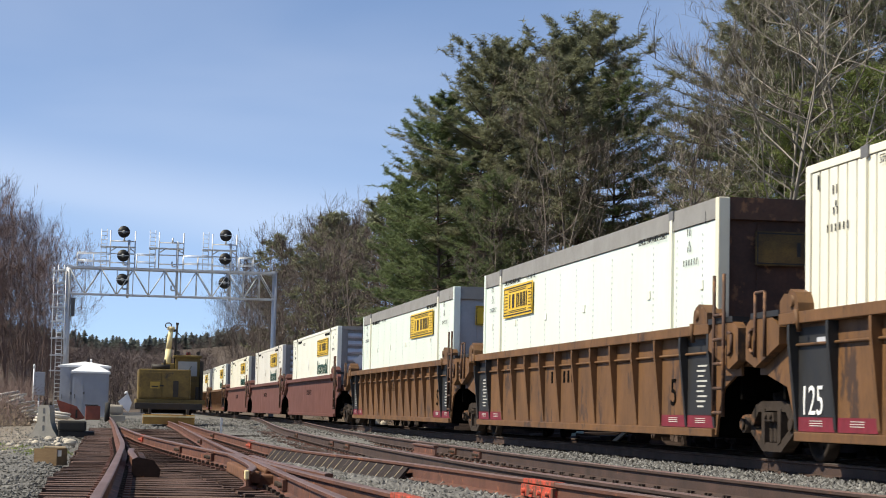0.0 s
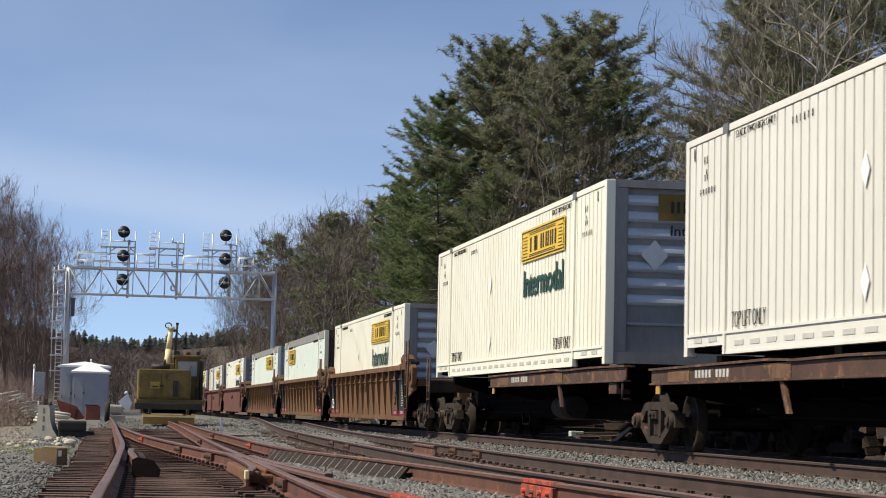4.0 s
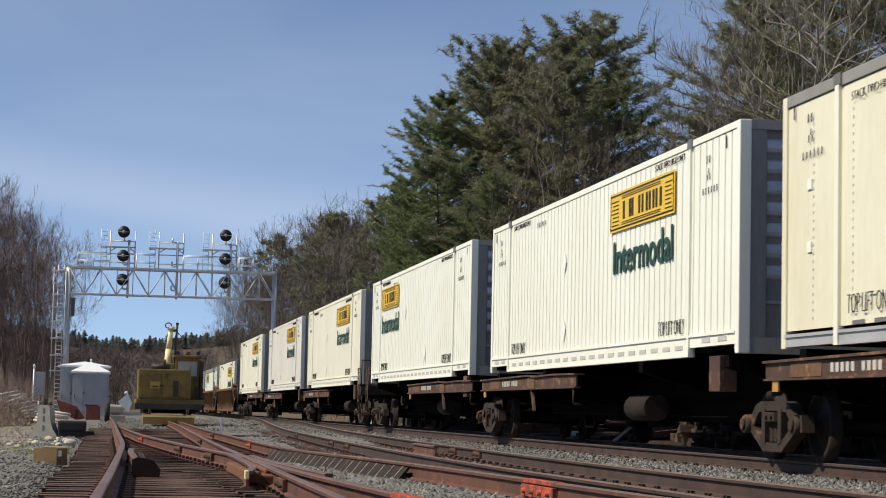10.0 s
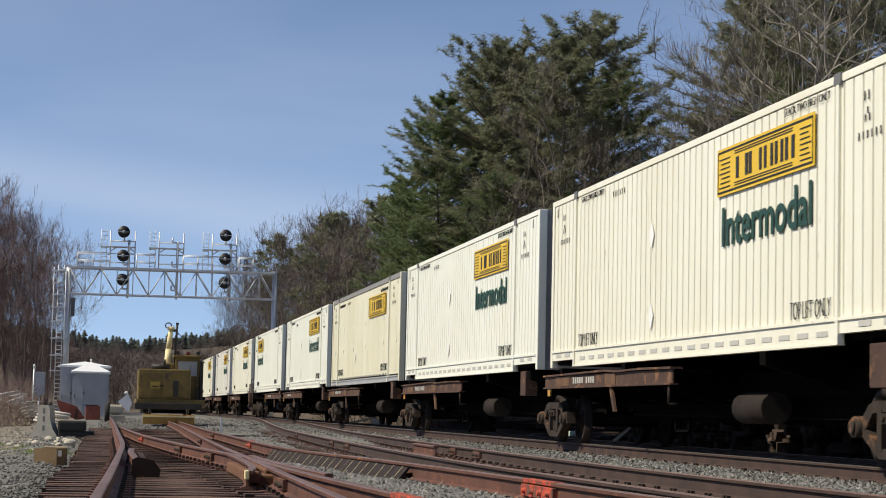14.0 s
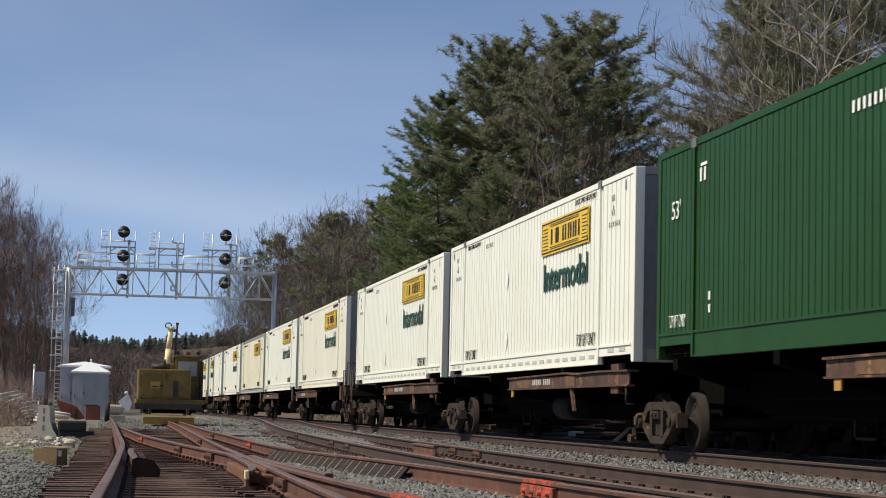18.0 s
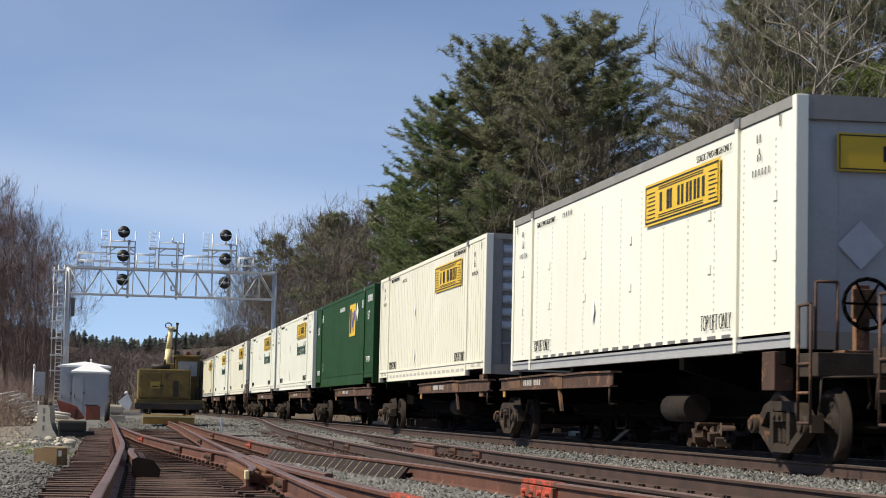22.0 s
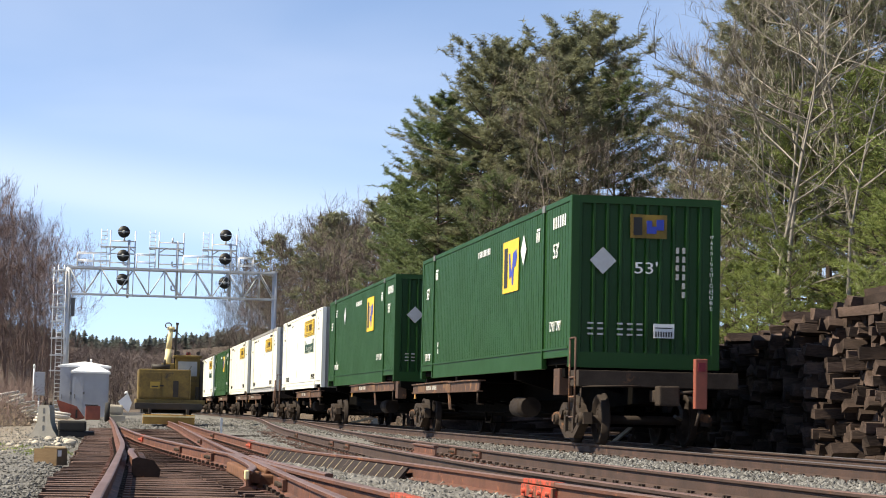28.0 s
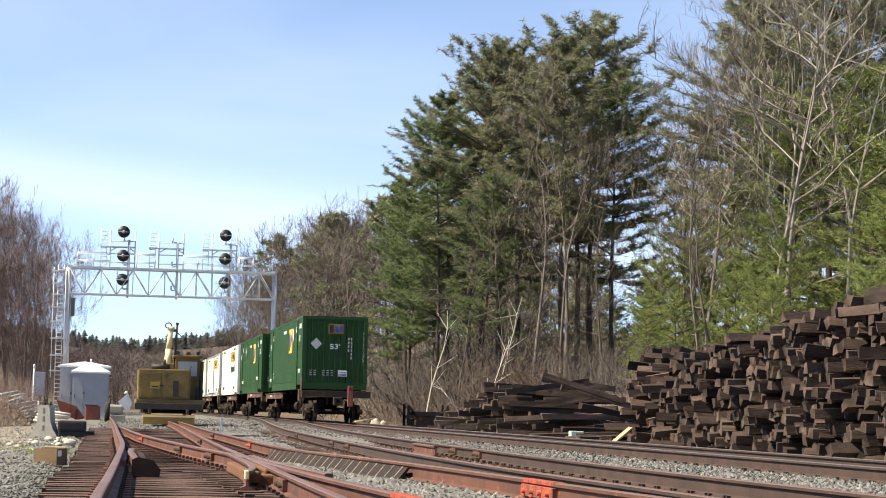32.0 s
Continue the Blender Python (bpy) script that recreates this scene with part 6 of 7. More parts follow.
        rod(bm, (-0.08 + 0.12 * math.cos(a0), 1.2, 3.66 + 0.1 * math.sin(a0)), (-0.08 + 0.12 * math.cos(a1), 1.2, 3.66 + 0.1 * math.sin(a1)), 0.022, n=6)
    part("boom_sheave", bm, M["mowdark"], boom)
    part("boom_head", boxes((0.21, 0.32, 1.24, 1.36, 3.7, 3.78), (0.12, 0.24, 1.2, 1.4, 3.42, 3.52), bev=0.015), M["mowdark"], boom)
    # running gear
    for x in (-0.75, 0.75):
        for y in (0.2, 3.2):
            part("flanged_wheel", lathe(bmesh.new(), [(0.05, x - 0.08), (0.33, x - 0.08), (0.33, x + 0.06), (0.37, x + 0.06), (0.37, x + 0.09), (0.05, x + 0.09)], "x", 18, (0, y, 0.335)), M["mowdark"], top)
    part("axle", rods([((-0.8, 0.2, 0.335), (0.8, 0.2, 0.335)), ((-0.8, 3.2, 0.335), (0.8, 3.2, 0.335))], 0.06), M["mowdark"], top)
    part("rear_bumper", boxes((-1.3, 1.2, -1.25, -1.0, 0.42, 0.66), bev=0.02), M["mowdark"], top)
    part("plough", boxes((-1.0, 0.9, -1.9, -1.4, -0.12, 0.24), bev=0.02), M["ochre"], top, "scuffed ochre scraper bar just over the rails")
    part("plough_edge", boxes((-1.0, 0.9, -1.92, -1.9, 0.14, 0.2)), M["boomyellow"], top)
    part("plough_arm", boxes((-0.8, -0.7, -1.7, -1.0, 0.2, 0.45), (0.6, 0.7, -1.7, -1.0, 0.2, 0.45)), M["mowdark"], top)
    part("belly_tank", boxes((-1.05, 0.9, 0.6, 2.7, 0.28, 0.6), bev=0.03), M["mowdark"], top)
    part("side_step", boxes((1.3, 1.5, 0.0, 0.5, 0.3, 0.34)), M["mowdark"], top)


tie_crane()


# ---- sleeper piles ----
PILE_TIES = []


def worn_tie(seed):
    r = random.Random(seed)
    bm = bmesh.new()
    L, w, h = 2.5 + r.uniform(-0.25, 0.15), 0.1, 0.078
    box(bm, -L / 2, L / 2, -w, w, -h, h)
    bmesh.ops.subdivide_edges(bm, edges=[e for e in bm.edges if abs(e.verts[0].co.x - e.verts[1].co.x) > 0.5], cuts=3)
    for v in bm.verts:
        v.co += Vector((r.uniform(-0.03, 0.03), r.uniform(-0.014, 0.014), r.uniform(-0.012, 0.012)))
    return mesh_of("sleeper", bm, M["oldtie"])


def sleeper_piles():
    meshes = [worn_tie(i) for i in range(9)]
    r = random.Random(5)
    big = thing("sleeper_stack", label="tall untidy stack of old wooden railway sleepers, ends towards the tracks", category="sleeper pile")
    y = 25.6
    while y < 43.0:
        gz = ground_z(13, y)
        top = 2.66 if y < 35.0 else 2.66 - (y - 35.0) * 0.1
        top += r.uniform(-0.22, 0.1)
        z = gz + 0.08
        while z < top + gz:
            lean = r.choice((0, 0, 0, 0, 0, 90, 90, 12, -15, 30, 62))
            cx = 13.3 + r.gauss(0, 0.16) + (r.uniform(-0.3, 0.35) if r.random() < 0.3 else 0) + 0.1 * z
            part("sleeper", r.choice(meshes), None, big, m=pose(cx, y + r.uniform(-0.07, 0.07), z, lean + r.gauss(0, 7), r.gauss(0, 3), r.gauss(0, 6)))
            z += 0.158 + r.uniform(0, 0.05)
        y += 0.236
    for k in range(14):
        part("sleeper", r.choice(meshes), None, big, m=pose(12.25 + 0.28 * (k % 3), 28.6 + 2.3 * (k % 2) + r.uniform(-0.7, 0.9), 2.56 + 0.165 * (k // 6) + ground_z(13, 30), r.uniform(-4, 4), r.uniform(-1.5, 1.5), 88 + r.uniform(-7, 7)))
    slump = thing("slumped_sleepers", label="slumped heap of dark old sleepers beside the stack", category="sleeper pile")
    y = 43.1
    while y < 47.0:
        gz = ground_z(13, y)
        z, top = gz + 0.08, 1.95 + r.uniform(-0.25, 0.2)
        while z < gz + top:
            if r.random() < 0.86:
                part("sleeper", r.choice(meshes), None, slump, m=pose(13.75 + r.gauss(0, 0.22) - 0.16 * z, y + r.gauss(0, 0.09), z, r.choice((0, 0, 20, -25, 45, 90)) + r.gauss(0, 12), r.gauss(0, 6), r.gauss(-6, 13)))
            z += 0.19 + r.uniform(0, 0.08)
        y += 0.29
    for k in range(9):
        part("sleeper", r.choice(meshes), None, slump, m=pose(12.9 + 0.13 * k, 43.8 + 0.42 * k, 2.02 + 0.05 * (k % 3), r.uniform(-14, 14), r.uniform(-6, 6), r.uniform(18, 62)))
    for k in range(34):
        y = r.uniform(45.5, 51.0)
        part("sleeper", r.choice(meshes), None, slump, m=pose(13.1 + r.uniform(-0.5, 0.7), y, ground_z(13, y) + 0.09 + r.uniform(0, max(0.06, 0.5 - 0.1 * (y - 45.5))), r.uniform(-20, 20), r.uniform(-4, 4), r.uniform(-40, 40)))
    part("sleeper", r.choice(meshes), None, slump, m=pose(12.9, 50.2, 0.72, 6, 9, 20))
    low = thing("low_sleeper_heap", label="low heap of grey-brown sleepers lying along the track", category="sleeper pile")
    for lay in range(9):
        half = 8.5 - 0.75 * lay
        for k in range(max(6, int(26 - 2.2 * lay))):
            y = 64 + r.uniform(-half, half)
            x = 13.75 + r.uniform(-1.5 + 0.13 * lay, 1.6 - 0.13 * lay)
            part("sleeper", r.choice(meshes), None, low, m=pose(x, y, ground_z(13.4, y) + 0.1 + 0.165 * lay + r.uniform(0, 0.06), r.uniform(-12, 12), r.uniform(-5, 5), r.choice((0, 0, 0, r.uniform(-30, 30))) + r.uniform(-9, 9)))
    for x, y, z, tilt in ((13.6, 57, 1.45, 17), (14.3, 58, 1.2, 14), (13.2, 60, 1.5, -9), (14.4, 61, 1.62, 6)):
        part("sleeper", r.choice(meshes), None, low, m=pose(x, y, z, 0, tilt, r.uniform(-10, 10)))
    # odd bits near the rails
    bd = thing("pale_split_board", 12.0, 46.4, ground_z(12, 46.4) + 0.02, "pale split board leaning on the sleepers", "board")
    part("board", boxes((-0.05, 0.05, -0.55, 0.55, 0.0, 0.05)), M["palewood"], bd, m=pose(0, 0, 0.2, 22, 10, -38))
    for k in range(14):
        x, y = 12.0 + r.uniform(-0.3, 0.4), r.uniform(44.0, 50.5)
        sp = thing("wood_splinter", x, y, ground_z(x, y) + 0.03, "broken wood piece lying by the sleepers", "wood scrap", "wood scraps by the sleepers", rz=r.uniform(0, 180))
        part("chip", boxes((-0.3, 0.3, -0.05, 0.05, 0, 0.06), bev=0.01), M["brownwood" if k % 3 else "palewood"], sp)
    bx = thing("pale_green_box", 12.2, 51.8, ground_z(12.2, 51.8), "small pale green box among the sleepers", "box")
    part("carton", boxes((-0.17, 0.17, -0.15, 0.15, 0.0, 0.3), bev=0.02), M["palegreen"], bx)
    ct = thing("rail_cart", 13.0, 81.5, ground_z(13, 81.5), "small rusty rail cart frame with upright posts", "rail cart")
    part("deck_frame", boxes((-0.85, 0.85, -0.06, 0.06, 0.42, 0.54), (-0.85, 0.85, 1.2, 1.32, 0.42, 0.54), bev=0.01), M["rustbrown"], ct)
    for x in (-0.8, -0.4, 0.4, 0.8):
        part("upright", boxes((x - 0.05, x + 0.05, -0.05, 0.05, 0.0, 0.95 if abs(x) > 0.5 else 0.5), bev=0.01), M["truckgrey"], ct)
    for x in (-0.6, 0.6):
        part("cart_wheel", lathe(bmesh.new(), [(0.04, x - 0.06), (0.2, x - 0.06), (0.22, x), (0.2, x + 0.06), (0.04, x + 0.06)], "x", 14, (0, 0.3, 0.2)), M["rustbrown"], ct)
    for x in (-0.8, 0.8):
        part("brace", rods([((x, 0, 0.9), (x - 0.35 * (1 if x > 0 else -1), 0, 0.48)), ((x, 0, 0.3), (x - 0.4 * (1 if x > 0 else -1), 0, 0.44))], 0.035), M["truckgrey"], ct)
        part("far_upright", boxes((x - 0.05, x + 0.05, 1.2, 1.3, 0.0, 1.0), bev=0.01), M["truckgrey"], ct)
    part("lower_sill", boxes((-0.95, 0.95, -0.1, 0.02, 0.08, 0.16), (-0.5, 0.5, -0.08, 0.0, 0.16, 0.42), bev=0.012), M["rustbrown"], ct)
    part("load", boxes((-0.55, 0.5, -0.2, 1.3, 0.545, 0.7), bev=0.03), M["oldtie"], ct)
    for k in range(9):
        x, y = 12.45 + 0.07 * k, 100 + 0.4 * k
        st = thing("pale_stake", x, y, ground_z(x, y) + 0.04, "thin pale stake lying in a bundle", "stake", "stakes beside the main line", rz=35 + r.uniform(-8, 8))
        part("stick", rod(bmesh.new(), (-1.0, 0, 0), (1.0, 0, 0.35), 0.03, n=7), M["palewood"], st)
    for k, (x, y, s_) in enumerate(((13.2, 99.0, 0.26), (13.62, 99.4, 0.2))):
        bm = bmesh.new()
        bmesh.ops.create_icosphere(bm, subdivisions=2, radius=s_)
        for v in bm.verts:
            v.co *= 1 + 0.3 * noise.noise(v.co * 5 + Vector((k * 9, 0, 0)))
        rk = thing("pale_rock", x, y, ground_z(x, y) + s_ * 0.5, "pale boulder beside the main line", "rock")
        part("stone", bm, M["drystone"], rk)


sleeper_piles()


# ---- trackside clutter ----
def loose_stones(name, n_, xr, yr, size, seed, label, mat="ballast", lift=0.0, dens=1.0):
    """Crushed stone: one object of many small angular stones."""
    r = np.random.default_rng(seed)
    base = np.array([(1, 0, 0), (-1, 0, 0), (0, 1, 0), (0, -1, 0), (0, 0, 1), (0, 0, -1)], float)
    tri = np.array([(0, 2, 4), (2, 1, 4), (1, 3, 4), (3, 0, 4), (2, 0, 5), (1, 2, 5), (3, 1, 5), (0, 3, 5)])
    u = r.random(n_)
    ys = 1 / (1 / yr[0] + u * (1 / yr[1] - 1 / yr[0]))
    xs = r.uniform(*xr, n_)
    s = size * r.uniform(0.55, 1.35, n_)
    ang = r.uniform(0, 6.28, n_)
    vs = np.zeros((n_, 6, 3))
    wob = base[None] * r.uniform(0.55, 1.25, (n_, 6, 1)) + r.uniform(-0.25, 0.25, (n_, 6, 3))
    wob[:, :, 2] *= 0.75
    c, sn = np.cos(ang)[:, None], np.sin(ang)[:, None]
    vs[:, :, 0] = (wob[:, :, 0] * c - wob[:, :, 1] * sn) * s[:, None] + xs[:, None]
    vs[:, :, 1] = (wob[:, :, 0] * sn + wob[:, :, 1] * c) * s[:, None] + ys[:, None]
    gz = np.array([ground_z(a, b) for a, b in zip(xs, ys)])
    vs[:, :, 2] = wob[:, :, 2] * s[:, None] + (gz + lift + s * 0.25)[:, None]
    fs = (tri[None] + (np.arange(n_) * 6)[:, None, None]).reshape(-1, 3)
    tagged(new(name, pydata(name, vs.reshape(-1, 3).tolist(), fs.tolist(), M[mat])), label, "gravel", kind="stuff")


loose_stones("ballast_stones", 15000, (5.75, 7.95), (9, 110), 0.03, 1, "crushed grey ballast stones between the tracks", lift=0.01)
loose_stones("ballast_stones", 9000, (1.9, 4.1), (9, 100), 0.03, 2, "crushed grey ballast stones beside the turnout", lift=-0.01)
loose_stones("ballast_stones", 6000, (3.9, 5.6), (9, 60), 0.028, 3, "crushed grey ballast stones inside the middle track", lift=0.0)
loose_stones("ballast_stones", 4000, (8.2, 11.6), (14, 90), 0.03, 4, "crushed grey ballast stones under the main line", lift=0.0)
loose_stones("gravel_stones", 15000, (-4.5, -0.3), (12, 80), 0.022, 5, "loose gravel and stones on sandy ground")
loose_stones("gravel_stones", 2500, (-0.6, 2.2), (10, 70), 0.025, 6, "grit and stones among the siding sleepers", lift=-0.02)
loose_stones("gravel_stones", 4500, (-0.2, 6.0), (62, 118), 0.05, 7, "coarse grey gravel beyond the turnout", lift=0.0)


# ---- trees ----
def tubes(segs, sides_of):
    """Many tapered limbs as one point and face list."""
    vs, fs = [], []
    for p0, p1, r0, r1 in segs:
        n_ = sides_of(r0)
        if n_ == 2:                       # hair-fine twigs
            w = Vector((p1.y - p0.y, p0.x - p1.x, 0.3 * (p1.x - p0.x))).normalized() * r0
            k = len(vs)
            vs += [tuple(p0 - w), tuple(p0 + w), tuple(p1 + w * 0.4), tuple(p1 - w * 0.4)]
            fs.append((k, k + 1, k + 2, k + 3))
            continue
        d = (p1 - p0)
        if d.length < 1e-4:
            continue
        d.normalize()
        a = d.orthogonal().normalized()
        b = d.cross(a)
        k = len(vs)
        for p, r_ in ((p0, r0), (p1, r1)):
            for i in range(n_):
                w = 2 * math.pi * i / n_
                vs.append(tuple(p + (a * math.cos(w) + b * math.sin(w)) * r_))
        fs += [(k + i, k + (i + 1) % n_, k + n_ + (i + 1) % n_, k + n_ + i) for i in range(n_)]
    return vs, fs


def bare_tree(height, seed, bark, crown=0.3, bare=0.25, limbs=15, subs=2, twig=0.7, fine=0.012, girth=0.011, rise=0.9, curl=0.1, sides=3, stem=0.0):
    """A leafless tree: a stem, limbs that rise to a rounded crown, side boughs and a haze of twigs."""
    r = random.Random(seed)
    big, small = [], []
    p, d = Vector((0, 0, -0.3)), Vector((r.gauss(stem, 0.04), r.gauss(0, 0.04), 1)).normalized()
    axis = [p.copy()]
    for i in range(8):
        d = (d + Vector((r.gauss(0, 0.07), r.gauss(0, 0.07), 0.04))).normalized()
        q = p + d * height * 0.118
        big.append((p, q, height * girth * (1 - 0.115 * i), height * girth * (0.885 - 0.115 * i)))
        p = q
        axis.append(p.copy())
    turn = r.uniform(0, 6)
    for k in range(limbs):
        u = bare + (1.0 - bare) * (k + r.random()) / limbs
        v = (u - bare) / (1 - bare)
        f = min(u, 0.99) * 8
        q0 = axis[int(f)].lerp(axis[int(f) + 1], f - int(f))
        turn += 2.4 + r.gauss(0, 0.4)
        ln = height * crown * (0.75 + 0.6 * v) * (1 - v ** 2.2) ** 0.6 * r.uniform(0.75, 1.2) + 0.07 * height
        d = Vector((math.cos(turn), math.sin(turn), rise * (0.45 + 0.8 * v) + r.gauss(0, 0.15))).normalized()
        rad = 0.01 + 0.0038 * ln
        for j in range(5):
            d = (d + Vector((r.gauss(0, curl * 1.5), r.gauss(0, curl * 1.5), curl * 0.7 + r.gauss(0, curl)))).normalized()
            q1 = q0 + d * ln / 5
            (big if rad > 0.035 else small).append((q0, q1, rad * (1 - 0.17 * j), rad * (0.83 - 0.17 * j)))
            for _ in range(subs if j else 0):
                s0 = q0.lerp(q1, r.random())
                side = d.orthogonal().normalized()
                side.rotate(Matrix.Rotation(r.uniform(0, 6.283), 3, d))
                sd = (d * 0.75 + side * r.uniform(0.5, 1.0) + Vector((0, 0, 0.22))).normalized()
                sl = ln * r.uniform(0.2, 0.42) * (1.1 - 0.1 * j) + 0.25
                for m_ in range(3):
                    sd = (sd + Vector((r.gauss(0, 0.16), r.gauss(0, 0.16), 0.05 + r.gauss(0, 0.12)))).normalized()
                    s1 = s0 + sd * sl / 3
                    small.append((s0, s1, max(fine, 0.3 * rad) * (1.1 - 0.25 * m_), max(fine, 0.3 * rad) * (0.85 - 0.25 * m_)))
                    for _t in range(2):
                        t0 = s0.lerp(s1, r.random())
                        td = (sd + Vector((r.gauss(0, 0.55), r.gauss(0, 0.55), 0.15 + r.gauss(0, 0.45)))).normalized()
                        t1 = t0 + td * twig * r.uniform(0.4, 1.1)
                        small.append((t0, t1, fine * 0.85, fine * 0.5))
                        td = (td + Vector((r.gauss(0, 0.5), r.gauss(0, 0.5), 0.1 + r.gauss(0, 0.4)))).normalized()
                        t2 = t0.lerp(t1, r.uniform(0.3, 0.8))
                        small.append((t2, t2 + td * twig * r.uniform(0.3, 0.7), fine * 0.7, fine * 0.4))
                    s0 = s1
            q0 = q1
    return (pydata("trunk", *tubes(big, lambda q: 7 if sides > 2 and q > 0.09 else 4), M[bark], True), pydata("crown", *tubes(small, lambda q: sides if q > 0.018 else 2), M[bark]))


def tufts(points, size, seed, blades, flat=0.6, width=0.1):
    """Bundles of needles: thin blades fanned about each point."""
    P = np.array(points)
    rng = np.random.default_rng(seed)
    base = np.repeat(P, blades, axis=0)
    m_ = len(base)
    d = rng.normal(size=(m_, 3))
    d[:, 2] = d[:, 2] * flat + 0.3
    d /= np.linalg.norm(d, axis=1)[:, None]
    side = np.cross(d, rng.normal(size=(m_, 3)))
    side /= np.linalg.norm(side, axis=1)[:, None] + 1e-9
    ln = size * rng.uniform(0.6, 1.3, m_)[:, None]
    w = ln * width
    vs = np.stack([base - side * w, base + side * w, base + d * ln], axis=1).reshape(-1, 3)
    fs = np.arange(m_ * 3).reshape(-1, 3)
    return vs.tolist(), fs.tolist()


def pine_tree(height, seed, bare=0.35, reach=0.24, blades=15, tuft=0.32, mat="needle", density=1.0, lean=0.0, width=0.06, trunk=0.0095):
    """A white pine: whorls of long level limbs that turn up at their tips, needles in flat plumes."""
    r = random.Random(seed)
    segs, tips = [], []
    p, d = Vector((0, 0, -0.3)), Vector((lean, r.gauss(0, 0.02), 1)).normalized()
    n_ = 14
    axis = [p.copy()]
    for i in range(n_):
        d = (d + Vector((r.gauss(0, 0.02), r.gauss(0, 0.02), 0.05))).normalized()
        q = p + d * height / n_
        segs.append((p, q, height * trunk * (1 - 0.92 * i / n_), height * trunk * (1 - 0.92 * (i + 1) / n_)))
        p = q
        axis.append(p.copy())
    whorls = int(height * (1 - bare) / 0.72)
    for k in range(whorls):
        u = bare + (1 - bare) * (k + r.uniform(0, 0.5)) / whorls
        if u > 0.99:
            continue
        f = u * n_
        c = axis[int(f)].lerp(axis[min(n_, int(f) + 1)], f - int(f))
        v = (u - bare) / (1 - bare)
        length = height * reach * (0.62 + 0.62 * v) * (1 - v ** 2.4) ** 0.85 + 0.4
        w0 = r.uniform(0, 6.283)
        limbs = r.choice((4, 5, 5, 6))
        for a in range(limbs):
            if r.random() < 0.14:
                continue
            w = w0 + 6.283 * a / limbs + r.gauss(0, 0.3)
            ln = length * r.uniform(0.5, 1.3)
            dirn = Vector((math.cos(w), math.sin(w), -0.05 + 0.6 * v + r.gauss(0, 0.1))).normalized()
            q0, rad = c.copy(), 0.012 + 0.011 * ln
            parts = 4
            for j in range(parts):
                dirn = (dirn + Vector((r.gauss(0, 0.08), r.gauss(0, 0.08), 0.07 + r.gauss(0, 0.05)))).normalized()
                q1 = q0 + dirn * ln / parts
                segs.append((q0, q1, rad * (1 - 0.22 * j), rad * (1 - 0.22 * (j + 1))))
                if j >= 1 or ln < 1.5:
                    for b in range(int(3 * density + r.random())):
                        s0 = q0.lerp(q1, r.random())
                        lr = Vector((-dirn.y, dirn.x, 0)) * r.choice((-1, 1))
                        sd = (dirn * 0.8 + lr * r.uniform(0.4, 1.1) + Vector((0, 0, r.gauss(0.16, 0.14)))).normalized()
                        sl = min(1.3, ln * r.uniform(0.14, 0.32) + 0.15)
                        s1 = s0 + sd * sl
                        segs.append((s0, s1, 0.011, 0.004))
                        m_ = 3 + int(sl * 2.2)
                        for i in range(m_):
                            tips.append(tuple(s0.lerp(s1, 0.25 + 0.8 * (i + r.random() * 0.6) / m_) + Vector((r.gauss(0, 0.06), r.gauss(0, 0.06), r.gauss(0, 0.035)))))
                q0 = q1
            tips.append(tuple(q0))
    for k in range(int(height * bare * 3)):
        u = r.uniform(0.08, bare + 0.2)
        f = min(u, 0.9) * n_
        c = axis[int(f)].lerp(axis[min(n_, int(f) + 1)], f - int(f))
        w = r.uniform(0, 6.283)
        e = c + Vector((math.cos(w), math.sin(w), r.gauss(0, 0.15))) * r.uniform(0.5, 2.2)
        segs.append((c, e, 0.02, 0.005))
    trunk_me = pydata("trunk", *tubes(segs, lambda q: 8 if q > 0.1 else 4 if q > 0.03 else 3), M["pinebark"], True)
    crown = pydata("crown", *tufts(tips, tuft, seed, blades, flat=0.45, width=width), M[mat])
    return trunk_me, crown


def plant(name, meshes, x, y, label, category, rz=0.0, scale=1.0, group="", sink=0.0):
    top = new(name)
    top.matrix_basis = pose(x, y, ground_z(x, y) - sink, 0, 0, rz)
    tagged(top, label, category, group)
    for nm, me in zip(("trunk", "crown"), meshes):
        ob = part(nm, me, None, top)
        ob.scale = (scale, scale, scale)
    return top


